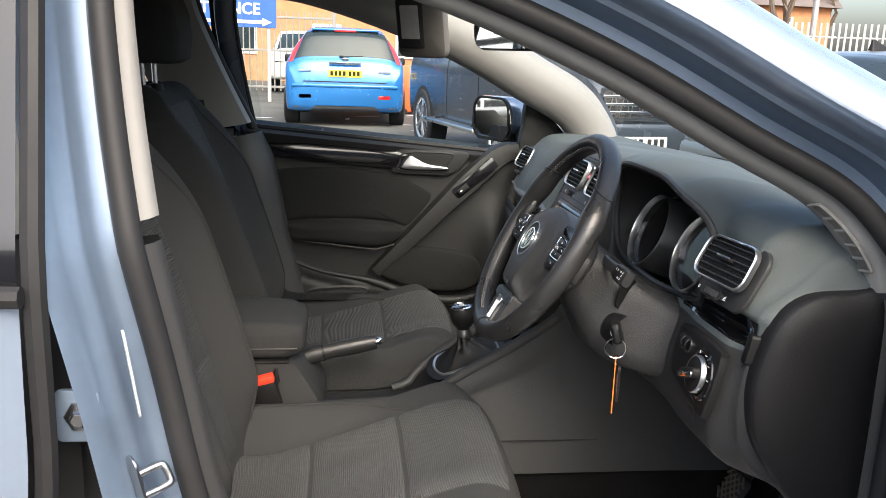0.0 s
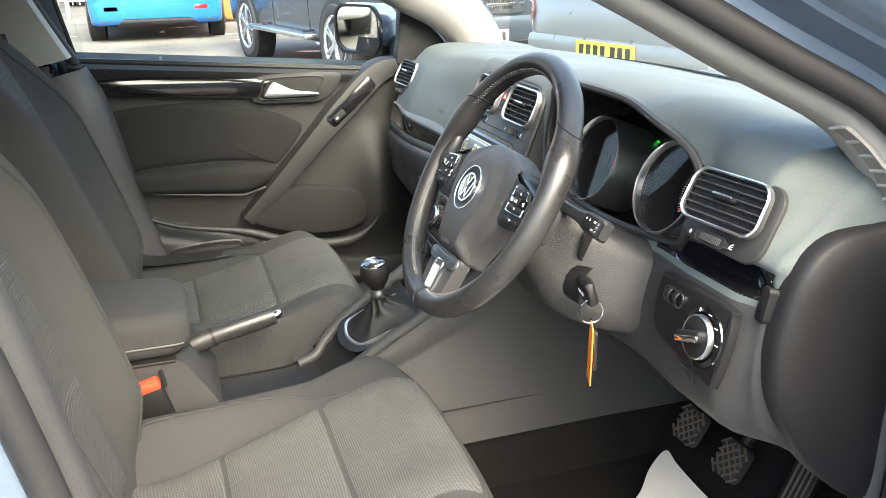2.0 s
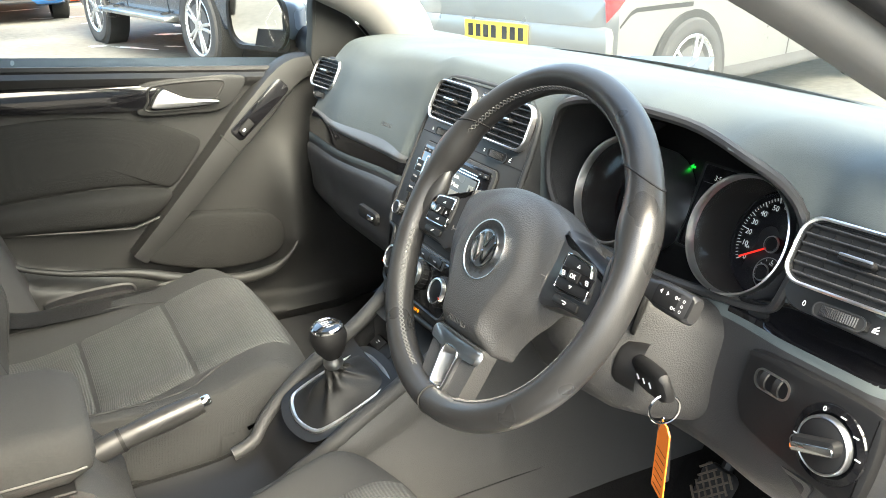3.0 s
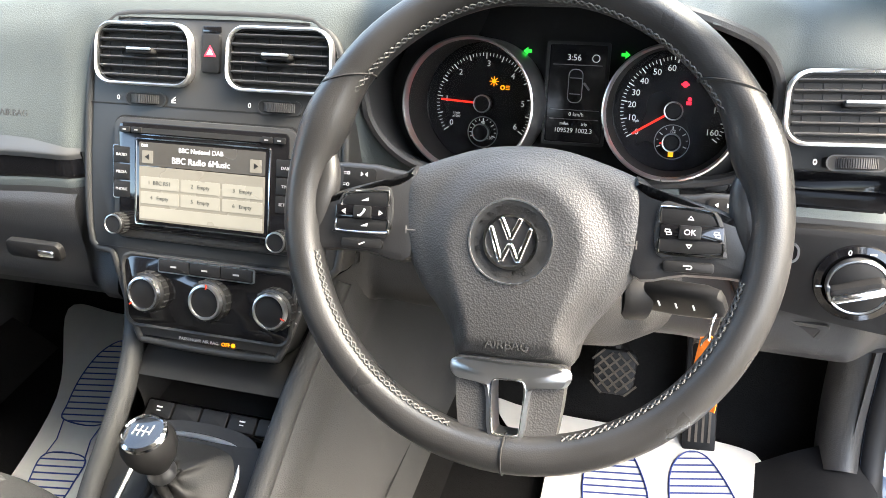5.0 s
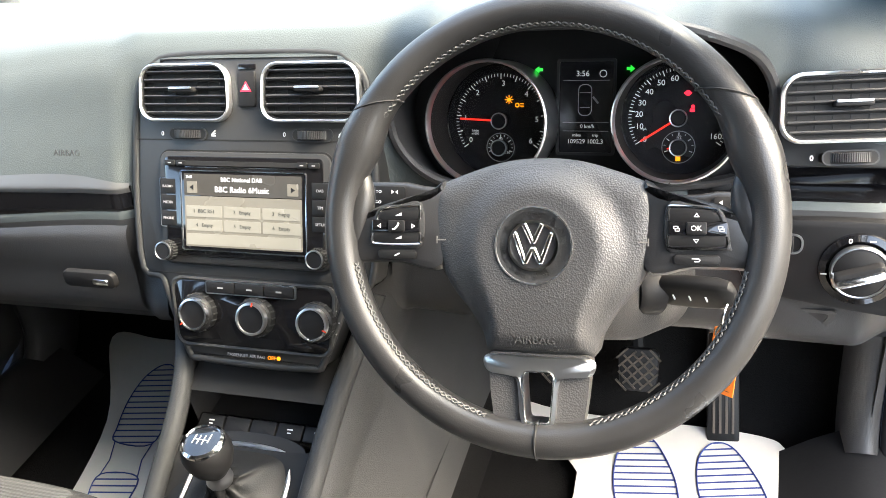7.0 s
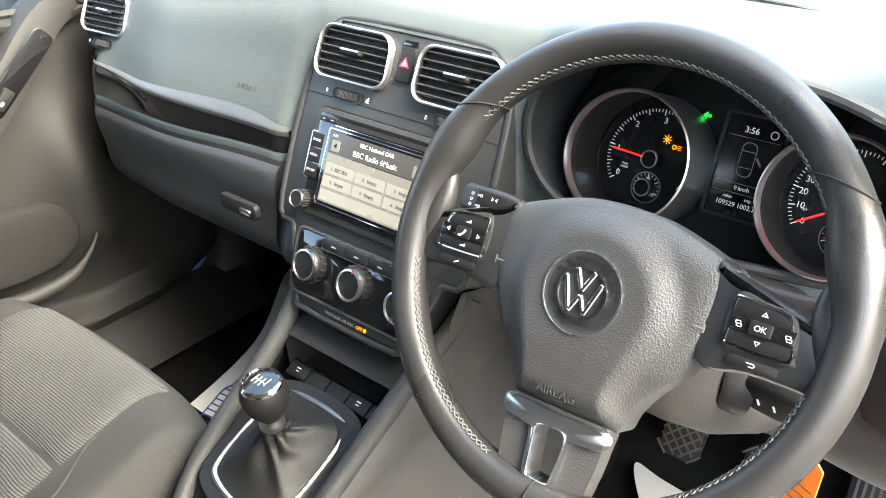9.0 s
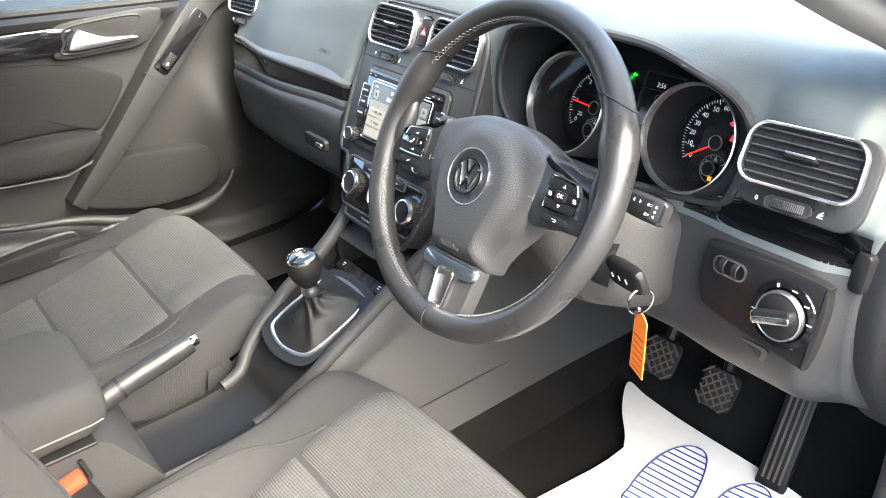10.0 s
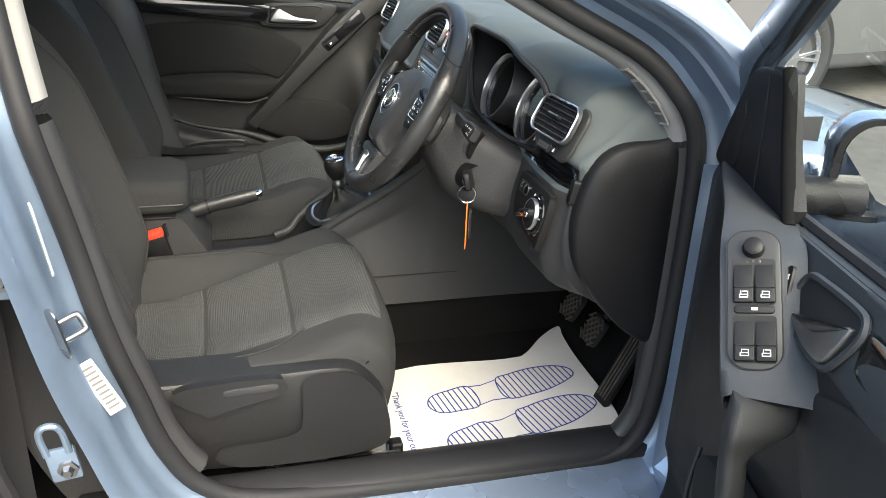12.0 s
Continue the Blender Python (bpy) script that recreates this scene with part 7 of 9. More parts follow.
    if open_door:
        P("mirror_corner", slab(ccw(flat([(0.398, 0.864), (0.388, 0.905), (0.362, 0.945), (0.335, 0.985), (0.318, 1.006), (0.285, 1.024), (0.205, 1.034), (0.188, 1.022), (0.158, 0.955), (0.112, 0.880), (0.28, 0.866)])), 0.022, 0.005, m, -0.022), "endpanel", lb="black plastic mirror corner")
        P("corner_seal", tube(smooth_line([m @ Vector(p) for p in ((0.203, 1.036, -0.006), (0.182, 1.008, -0.005), (0.150, 0.948, -0.004), (0.108, 0.878, -0.004))], 5), 0.0085, 10), "channel", lb="black rubber glass channel")
        P("corner_joint", tube(smooth_line([m @ Vector(p) for p in ((0.245, 1.020, 0.0005), (0.232, 0.96, 0.0005), (0.226, 0.88, 0.0005))], 4), 0.0012, 5), "dark")
        P("tweeter_grille", slab(ccw(flat([(0.372, 0.888), (0.352, 0.925), (0.325, 0.965), (0.306, 0.965), (0.303, 0.92), (0.318, 0.878)])), 0.003, 0.001, m, -0.0015), "black")
    else:
        P("mirror_corner", slab(ccw(flat([(0.352, 0.892), (0.330, 0.935), (0.285, 0.985), (0.235, 1.022), (0.212, 1.025), (0.205, 0.96), (0.203, 0.882), (0.28, 0.876)])), 0.030, 0.008, m, 0.0), "door", lb="black plastic mirror corner")
    # glass
    gl = [(p.x, p.z + 0.03) for p in run]
    gbm = bmesh.new()
    vs = [gbm.verts.new(m @ Vector((x, z, lean(z) - 0.002))) for x, z in gl]
    lowv = [gbm.verts.new(m @ Vector((x, belt(x) - 0.005, -0.034))) for x, z in gl]
    for i in range(len(gl) - 1):
        gbm.faces.new((vs[i], vs[i + 1], lowv[i + 1], lowv[i]))
    g = P("window_glass", gbm, "glass", lb="clear side window")
    g.visible_shadow = False
    # outside mirror
    mm = m @ Matrix.Translation((0.232, 0.918, -0.188) if open_door else (0.185, 0.962, -0.205)) @ Matrix.Rotation(radians(8 if open_door else 24), 4, "Y")
    ls = []
    for t, sw, sh in ((0.0, 0.96, 0.96), (0.012, 0.99, 0.99), (0.03, 1.0, 1.0), (0.055, 0.97, 0.96), (0.075, 0.80, 0.78), (0.09, 0.5, 0.5), (0.094, 0.2, 0.2)):
        ls.append([tuple(mm @ Vector((-0.035 + t, p[1] * sh, p[0] * sw))) for p in rrect(0.205, 0.135, 0.045, 6)])
    mir = P("door_mirror", skin(ls, True, False, True), "paint", lb="body-coloured door mirror")
    P("mirror_rim", band([(p[0], p[1], 0) for p in rrect(0.200, 0.130, 0.045, 6)], [(p[0], p[1], 0) for p in rrect(0.184, 0.116, 0.040, 6)], 0.016, mm @ Matrix(((0, 0, -1, -0.026), (0, 1, 0, 0), (1, 0, 0, 0), (0, 0, 0, 1)))), "black", mir)
    P("mirror_glass", slab(rrect(0.186, 0.118, 0.041, 6), 0.002, 0, mm @ Matrix.Rotation(radians(-5 if open_door else 5), 4, "Y") @ Matrix.Rotation(radians(2), 4, "Z") @ Matrix(((0, 0, -1, -0.028), (0, 1, 0, 0), (1, 0, 0, 0), (0, 0, 0, 1)))), "mirror", mir, "mirror glass")
    arm = ((0.215, 0.880, -0.015), (0.206, 0.882, -0.06), (0.200, 0.884, -0.125)) if open_door else ((0.25, 0.905, -0.02), (0.245, 0.912, -0.08), (0.24, 0.922, -0.14))
    P("mirror_arm", tube([m @ Vector(p) for p in arm], [0.028, 0.025, 0.023] if open_door else [0.038, 0.034, 0.028], 14), "endpanel", mir)
    P("mirror_base", slab(rrect(0.196, 0.050, 0.022, 6), 0.075, 0.012, mm @ Matrix(((0, 0, 1, -0.030), (0, 1, 0, -0.045), (1, 0, 0, 0), (0, 0, 0, 1)))), "endpanel", mir, "black lower mirror housing")
    return d


PDOOR = Matrix(((1, 0, 0, 0), (0, 0, -1, 0.722), (0, 1, 0, 0), (0, 0, 0, 1)))
front_door(PDOOR, False, "closed passenger door with dark trim and gloss strip")
HX, HY = 0.40, -0.79
ca, sa = 0.286, 0.958
# x of the door's frame runs back along the closed line
DDOOR = Matrix(((ca, 0, -sa, HX - 0.40 * ca), (sa, 0, ca, HY - 0.40 * sa), (0, 1, 0, 0), (0, 0, 0, 1)))
ddoor = front_door(DDOOR, True, "open driver's door with window switches and dark trim")
# window switches on the driver's door
c_tl, c_tr, c_br, c_bl = (DDOOR @ Vector(p) for p in ((0.057, 0.884, 0.076), (0.040, 0.892, 0.036), (-0.055, 0.786, 0.040), (-0.047, 0.777, 0.088)))
ey = ((c_tl + c_tr) - (c_bl + c_br)).normalized()
ex = ((c_tr + c_br) - (c_tl + c_bl)).normalized()
ez = ex.cross(ey).normalized()
if ez.z < 0:
    ez = -ez
ex = ey.cross(ez).normalized()
WS = Matrix.Translation((c_tl + c_tr + c_br + c_bl) / 4 + 0.0045 * ez)
WS = WS @ Matrix((ex, ey, ez)).transposed().to_4x4()
# armrest shelf that carries the switches: inner edge and foot on the board
arm_in = smooth_line([(0.352, 0.878, 0.006), (0.25, 0.888, 0.034), (0.15, 0.892, 0.060), (0.09, 0.890, 0.078), (0.050, 0.872, 0.089), (0.0, 0.824, 0.094), (-0.040, 0.780, 0.097), (-0.062, 0.757, 0.096)], 5)
arm_out = smooth_line([(0.345, 0.872, -0.024), (0.25, 0.872, -0.024), (0.17, 0.874, -0.022), (0.11, 0.878, -0.018), (0.040, 0.874, -0.002), (-0.015, 0.838, 0.010), (-0.065, 0.798, 0.012), (-0.100, 0.766, 0.012)], 5)
na = len(arm_in)
rows_a = []
for k, (drop, pull, w) in enumerate(((0.30, -0.090, 0.0), (0.075, -0.030, 0.0), (0.020, -0.004, 0.0), (0.004, 0.0, 0.02), (0.0, -0.001, 0.08), (0.0, 0.0, 0.35), (0.0, 0.0, 0.70), (0.0, 0.0, 1.0))):
    rows_a.append([tuple(DDOOR @ (p.lerp(q, w) + Vector((0.12 * drop, -min(drop, 0.02 + 0.28 * (1 - ease(0.55, 0.95, i / na))), pull)))) for i, (p, q) in enumerate(zip(arm_in, arm_out))])
part("arm_shelf", skin(rows_a, False), "armpad", ddoor, "dark armrest shelf with switches", angle=60)
wp = part("switch_plate", slab(rrect(0.053, 0.150, 0.020), 0.012, 0.001, WS @ T(0, 0, -0.011)), "panel", ddoor, "window switch plate")
part("plate_groove", band(rrect(0.055, 0.152, 0.021), rrect(0.053, 0.150, 0.020), 0.0008, WS), "dark", wp)
for yk in (0.018, -0.044):
    part("switch_well", slab(rrect(0.0425, 0.050, 0.004), 0.0006, 0, WS @ T(0, yk, 0.001)), "dark", wp)
    for xk in (-0.0105, 0.0105):
        k = part("window_switch", merge(put(slab(rrect(0.0195, 0.030, 0.002), 0.004, 0.001), WS @ T(xk, yk + 0.007, -0.001) @ Matrix.Rotation(radians(-7), 4, "X")), put(slab(rrect(0.0195, 0.016, 0.002), 0.008, 0.0015), WS @ T(xk, yk - 0.0155, -0.002))), "black", wp, "black window switch")
        sg = WS @ T(xk, yk - 0.0155, 0.0062)
        part("switch_sign", merge(box(0.0085, 0.0008, 0.0004, m=sg @ T(0, -0.0030)), box(0.0085, 0.0008, 0.0004, m=sg), box(0.0055, 0.0008, 0.0004, m=sg @ T(0.0012, 0.0034)), box(0.0008, 0.0064, 0.0004, m=sg @ T(0.0040, 0.0002)), box(0.0008, 0.0030, 0.0004, m=sg @ T(-0.0040, -0.0015)), box(0.0008, 0.0044, 0.0004, m=sg @ T(-0.0027, 0.0017, 0, radians(-38)))), "white", k, smooth=False)
part("child_lock", slab(rrect(0.040, 0.0085, 0.004), 0.003, 0.001, WS @ T(0, -0.0125, 0.001)), "black", wp)
part("switch_sign", box(0.006, 0.003, 0.0004, m=WS @ T(0, -0.0125, 0.0042)), "white", wp, smooth=False)
part("mirror_switch", lathe([(0.0, 0.011), (0.0075, 0.011), (0.0098, 0.0095), (0.0092, 0.005), (0.0108, 0.001), (0.0115, 0)], 28, WS @ T(0, 0.055, 0.001)), "black", wp, "round mirror adjuster")
words("L   0   R", 0.0045, WS @ T(0, 0.0405, 0.0014), wp, "white", "switch_sign")
# pull grip under the switches
gp0 = smooth_line([(-0.058, 0.760, 0.066), (-0.078, 0.735, 0.075), (-0.092, 0.705, 0.078), (-0.108, 0.66, 0.079), (-0.130, 0.60, 0.076), (-0.155, 0.54, 0.070)], 5)
ls = []
for i, p in enumerate(gp0):
    w, h = lerp(0.082, 0.030, ease(4, 10, i)), 0.034
    sh = lerp(-0.016, 0.006, ease(4, 10, i))
    ls.append([tuple(DDOOR @ (p + Vector((-0.2 * q[0], 0, 0)) + Vector((sh * 0.2, 0.0, 0)) + Vector((0.0, 0.25 * q[1], q[0] * 0.9 + sh)) + Vector((q[1], 0, 0)))) for q in rrect(w, h, 0.011, 4)])
part("pull_grip", skin(ls, True, True, True), "door", ddoor, "dark door pull grip", angle=60)

# ---- pillars, roof, glass ----
def ring_run(off, base, side, test):
    full = ring(off * OUT, base, side)
    ref = ring(0.0, -0.73, 1)
    return [q for q, r in zip(full, ref) if test(r)]


def order(test, side):
    """Cuts the opening's ring where the run ends, so that the run is unbroken."""
    ref = ring(0.0, -0.73, 1)
    n = len(ref)
    s = next(i for i in range(n) if test(ref[i]) and not test(ref[i - 1]))
    idx = []
    i = s
    while test(ref[i % n]) and len(idx) < n:
        idx.append(i % n)
        i += 1
    return idx


def strip(test, sections, side):
    idx = order(test, side)
    ls = []
    for off, base in sections:
        full = ring(off * OUT, base, side)
        ls.append([full[i] for i in idx])
    return skin(ls, False)


FRONT = lambda r: r[2] > 0.868 and r[0] > -0.47
REAR = lambda r: r[2] > 0.927 and r[0] < -0.46
REARLOW = lambda r: 0.36 < r[2] <= 0.93 and r[0] < -0.3
FRONTLOW = lambda r: 0.315 < r[2] <= 0.872 and r[0] > 0.25
for side in (1, -1):
    part("kick_trim", strip(FRONTLOW, ((0.0, -0.722), (-0.012, -0.718), (-0.018, -0.704), (-0.006, -0.682), (0.06, -0.676)), side), "dash_low", car_body, "dark lower pillar trim", angle=60)
    part("pillar_trim", strip(FRONT, ((0.0, -0.722), (-0.012, -0.721), (-0.022, -0.712), (-0.027, -0.694), (-0.027, -0.670), (-0.014, -0.640), (0.032, -0.625), (0.070, -0.640), (0.092, -0.670), (0.104, -0.72)), side), "trim", car_body, "pale grey front pillar trim", angle=60)
    part("pillar_trim", strip(REAR, ((0.0, -0.722), (-0.014 if side > 0 else -0.002, -0.716), (-0.022 if side > 0 else -0.005, -0.700), (-0.010 if side > 0 else 0.002, -0.668), (0.04, -0.655), (0.14, -0.655), (0.20, -0.672)), side), "trim", car_body, "pale grey middle pillar trim", angle=60)
    part("pillar_foot", strip(REARLOW, ((0.0, -0.722), (-0.014, -0.716), (-0.020, -0.700), (-0.008, -0.665), (0.05, -0.650), (0.14, -0.650), (0.20, -0.672)), side), "dash_low", car_body, "dark lower pillar trim", angle=60)
    # rear quarter closes the cabin
    yq = side_y(0.9, -0.72) if side > 0 else 2 * YC + 0.72
    part("rear_side", sheet(lambda u, v: (lerp(-0.60, -1.35, u), yq, lerp(0.28, 0.93, v)), 4, 4), "dash_low", car_body)
# demister slots in the driver's pillar foot
dm = order(lambda r: 0.905 < r[2] < 1.005 and r[0] > 0.2, 1)
ra, rb = ring(-0.0225 * OUT, -0.7125, 1), ring(-0.0275 * OUT, -0.695, 1)
part("demister_slot", skin([[ra[i] for i in dm], [rb[i] for i in dm]], False), "visor", car_body, "grey side-window demister")
for k, i in enumerate(dm):
    if k % 2 == 0:
        part("demister_bar", tube([Vector(ra[i]) + Vector((-0.001, 0, -0.001)), Vector(rb[i]) + Vector((-0.001, 0, -0.001))], 0.0022, 6), "trim", car_body)
part("demister_edge", tube([Vector(ra[i]) + Vector((-0.001, -0.001, 0)) for i in dm], 0.0025, 6), "trim", car_body)
# roof
def roof(u, v):
    x = lerp(-0.16, -1.4, u)
    s = (v - 0.5) * 2
    z = 1.335 + 0.03 * math.sin(math.pi * min(u * 1.2, 1)) - 0.05 * abs(s) ** 3 - 0.035 * (1 - ease(0, 0.12, u))
    return (x - 0.05 * (1 - s * s) * (1 - u) * 0 + 0.06 * (1 - abs(s) ** 2) * (1 - ease(0, 0.2, u)), YC + s * 0.62, z)


tagged(part("ceiling", sheet(roof, 30, 24), "lining"), "pale grey headlining of the car", "ceiling", kind="structure")
tagged(part("roof_skin", sheet(lambda u, v: tuple(Vector(roof(u, v)) + Vector((0.03 * (1 - u), 0, 0.045))), 20, 20), "paint"), "light blue metallic car roof", "roof", kind="structure")


def screen_pt(u, v):
    """The windscreen: u across from the passenger's side, v from bottom to top."""
    s = (u - 0.5) * 2
    x = lerp(0.66 - 0.13 * s * s, -0.10 - 0.07 * s * s, v) + 0.02 * math.sin(math.pi * v)
    z = lerp(0.902 - 0.01 * s * s, 1.335 - 0.03 * s * s, v) + 0.03 * math.sin(math.pi * v)
    return (x, YC - s * lerp(0.70, 0.575, v), z)


ws = part("windscreen", sheet(screen_pt, 24, 12), "glass", car_body, "clear windscreen")
ws.visible_shadow = False
part("screen_band", sheet(lambda u, v: tuple(Vector(screen_pt(u, lerp(0.0, 0.035, v))) + Vector((0.004, 0, 0.004))), 24, 2), "gloss", car_body, "black edge band of the windscreen")
part("header_trim", sheet(lambda u, v: tuple(Vector(screen_pt(u, lerp(0.93, 1.06, v))) + Vector((-0.012, 0, -0.016))), 24, 3), "lining", car_body)
# bonnet and wing
def bonnet(u, v):
    s = (v - 0.5) * 2
    x = lerp(0.60 - 0.10 * s * s, 1.45 - 0.10 * s * s, u)
    z = lerp(0.895, 0.70, u ** 1.3) - 0.03 * s * s - 0.25 * ease(0.9, 1.0, abs(s)) * 0.6
    return (x, YC - s * lerp(0.80, 0.84, u), z)


part("bonnet", sheet(bonnet, 24, 30), "paint", car_body, "light blue metallic bonnet", angle=60)
for side in (1, -1):
    def wing(u, v):
        z = lerp(0.88 - 0.10 * u, 0.30, v)
        y = 0.845 - 0.05 * (1 - ease(0, 0.2, v)) + 0.02 * math.sin(math.pi * v)
        return (lerp(0.45, 1.45, u), YC - side * y, z)
    part("wing", sheet(wing, 12, 12), "paint", car_body, "light blue front wing")
    part("wiper", tube([Vector(screen_pt(0.5 - side * lerp(0.05, 0.40, i / 10), 0.004 + 0.001 * i)) + Vector((0.014, 0, 0.006)) for i in range(11)], 0.007, 6), "black", car_body)

# interior mirror and visor
rvm = thing("rear_view_mirror", "dark interior rear-view mirror on the windscreen", "mirror", (0.03, YC, 1.20))
RV = plane_frame((0.010, YC - 0.005, 1.190), -6, 24)
part("mirror_case", skin([rrect(0.225, 0.062, 0.025, 6, 0.0), rrect(0.235, 0.070, 0.028, 6, -0.010), rrect(0.220, 0.062, 0.026, 6, -0.030), rrect(0.12, 0.04, 0.018, 6, -0.045)], True, False, True, RV), "dash_low", rvm)
part("mirror_glass", slab(rrect(0.222, 0.059, 0.024), 0.001, 0, RV @ T(0, 0, -0.0005)), "mirror", rvm, "mirror glass")
part("mirror_stem", tube([(0.03, YC, 1.20), (0.055, YC, 1.225), (0.06, YC, 1.27)], 0.014, 10), "dash_low", rvm)
part("sensor_case", skin([rrect(0.075, 0.10, 0.02, 5, 0.0), rrect(0.065, 0.09, 0.02, 5, 0.03)], True, True, True, plane_frame((0.045, YC, 1.285), -60)), "dash_low", rvm)
vis = thing("sun_visor", "grey vinyl sun visor folded down with a small mirror", "sun visor", (-0.13, 0.34, 1.21))
VM = plane_frame((-0.118, 0.33, 1.215), -10, 48)
part("visor_board", slab(rrect(0.138, 0.155, 0.02), 0.018, 0.007, VM), "visor", vis)
part("visor_frame", slab(rrect(0.075, 0.11, 0.006), 0.002, 0.0006, VM @ T(-0.025, 0.0, 0.018)), "dash_low", vis)
part("visor_mirror", slab(rrect(0.052, 0.075, 0.003), 0.001, 0, VM @ T(-0.025, 0.004, 0.0203)), "sticker", vis)

# ---- seat belt of the passenger's seat ----
sbelt = thing("seat_belt", "dark grey seat belt hanging on the middle pillar", "seat belt", (-0.69, 0.62, 0.9))
part("belt_guide", slab([(p.x, p.y, 0) for p in smooth_line([(-0.035, -0.012, 0), (-0.02, -0.016, 0), (0.01, -0.010, 0), (0.034, 0.016, 0), (0.030, 0.022, 0), (0.008, 0.004, 0), (-0.03, 0.0, 0)], 4, True)], 0.020, 0.004, Matrix(((1, 0, 0, -0.700), (0, 0, -1, 0.628), (0, 1, 0, 1.070), (0, 0, 0, 1)))), "black", sbelt, "black belt guide")
part("webbing", sheet(lambda u, v: (lerp(-0.722, -0.672, v) + lerp(0.0, 0.10, u), lerp(0.612, 0.60, u), lerp(1.066, 0.45, u)), 14, 3), "beltweb", sbelt, "dark woven belt")

# ---- fittings on the door opening ----
def on_jamb(name, bm, mt, label, category):
    th = part(name, bm, mt)
    return tagged(th, label, category)


striker = thing("door_striker", "steel door striker loop on the middle pillar", "door striker", (-0.53, -0.80, 0.685))
SJ = Matrix.Translation((-0.517, -0.806, 0.675)) @ Matrix.Rotation(radians(-12), 4, "Y") @ Matrix.Rotation(radians(35), 4, "Z") @ Matrix(((0, 0, 1, 0), (1, 0, 0, 0), (0, 1, 0, 0), (0, 0, 0, 1))) @ Matrix.Scale(0.85, 4)
part("striker_plate", slab(rrect(0.030, 0.088, 0.015), 0.004, 0.0015, SJ), "steel", striker)
for v in (0.028, -0.028):
    part("striker_screw", lathe([(0.0, 0.004), (0.006, 0.003), (0.0085, 0.0)], 16, SJ @ T(0, v, 0.004)), "steel", striker)
part("striker_loop", tube([SJ @ p for p in smooth_line(((0.004, 0.014, 0.002), (0.004, 0.014, 0.034), (0.002, 0.010, 0.040), (-0.002, -0.008, 0.042), (-0.004, -0.013, 0.036), (-0.004, -0.013, 0.002)), 4)], 0.0042, 10), "steel", striker, "bright steel loop")
plug = Matrix.Translation((-0.522, -0.793, 0.800)) @ Matrix.Rotation(radians(-8), 4, "Y") @ Matrix.Rotation(radians(20), 4, "Z") @ Matrix(((0, 0, 1, 0), (1, 0, 0, 0), (0, 1, 0, 0), (0, 0, 0, 1)))
tagged(part("blanking_plug", slab(rrect(0.016, 0.100, 0.008), 0.003, 0.001, plug), "sage"), "grey oval blanking plug in the middle pillar", "plug")
stk = thing("paint_label", "white printed sticker on the door opening", "sticker", (-0.47, -0.765, 0.565))
SK = Matrix.Translation((-0.481, -0.772, 0.570)) @ Matrix.Rotation(radians(-24), 4, "Y") @ Matrix.Rotation(radians(12), 4, "Z") @ Matrix(((1, 0, 0, 0), (0, 0, -1, 0), (0, 1, 0, 0), (0, 0, 0, 1)))
part("label_sheet", slab(rrect(0.024, 0.090, 0.002), 0.0008, 0, SK), "sticker", stk, smooth=False)
for i in range(9):
    part("label_bar", box(0.016, 0.0030, 0.0006, m=SK @ T(0, -0.034 + 0.0085 * i, 0.0011)), "visor", stk, smooth=False)
chk = thing("door_check_bracket", "steel hinge bracket with a bolt on the middle pillar", "bracket", (-0.53, -0.80, 0.49))
CK = Matrix.Translation((-0.535, -0.806, 0.478)) @ Matrix.Rotation(radians(-8), 4, "Y") @ Matrix(((1, 0, 0, 0), (0, 0, -1, 0), (0, 1, 0, 0), (0, 0, 0, 1)))
part("bracket_plate", slab(rrect(0.040, 0.052, 0.004), 0.006, 0.002, CK), "paint_in", chk)
part("bracket_loop", tube([CK @ p for p in smooth_line(((-0.016, 0.02, 0.006), (-0.016, 0.055, 0.010), (-0.008, 0.068, 0.012), (0.006, 0.068, 0.012), (0.013, 0.055, 0.010), (0.013, 0.02, 0.006)), 4)], 0.005, 8), "paint_in", chk)
part("bracket_bolt", lathe([(0.0, 0.012), (0.006, 0.012), (0.0085, 0.009), (0.009, 0.004), (0.014, 0.003), (0.015, 0.0)], 6, CK @ T(0.004, -0.008, 0.006)), "steel", chk, "steel hexagon bolt")
bolt = thing("hinge_bolt", "steel bolt on the rear door hinge plate", "bolt", (-0.585, -0.80, 0.77))
BM2 = Matrix.Translation((-0.572, -0.808, 0.762)) @ Matrix(((1, 0, 0, 0), (0, 0, -1, 0), (0, 1, 0, 0), (0, 0, 0, 1)))
part("hinge_plate", slab(rrect(0.046, 0.058, 0.008), 0.006, 0.002, BM2), "paint_in", bolt)
part("bolt_head", lathe([(0.0, 0.012), (0.007, 0.012), (0.010, 0.009), (0.011, 0.003), (0.017, 0.002), (0.018, 0)], 6, BM2 @ T(0.004, 0.0, 0.006)), "steel", bolt, "steel hexagon bolt")

# ---- rear doors, shut ----
def rd_edge(z):
    return -0.585 - 0.02 * ease(0.75, 0.5, z) + 0.05 * ease(0.55, 0.30, z) - 0.03 * max(0, z - 0.93)


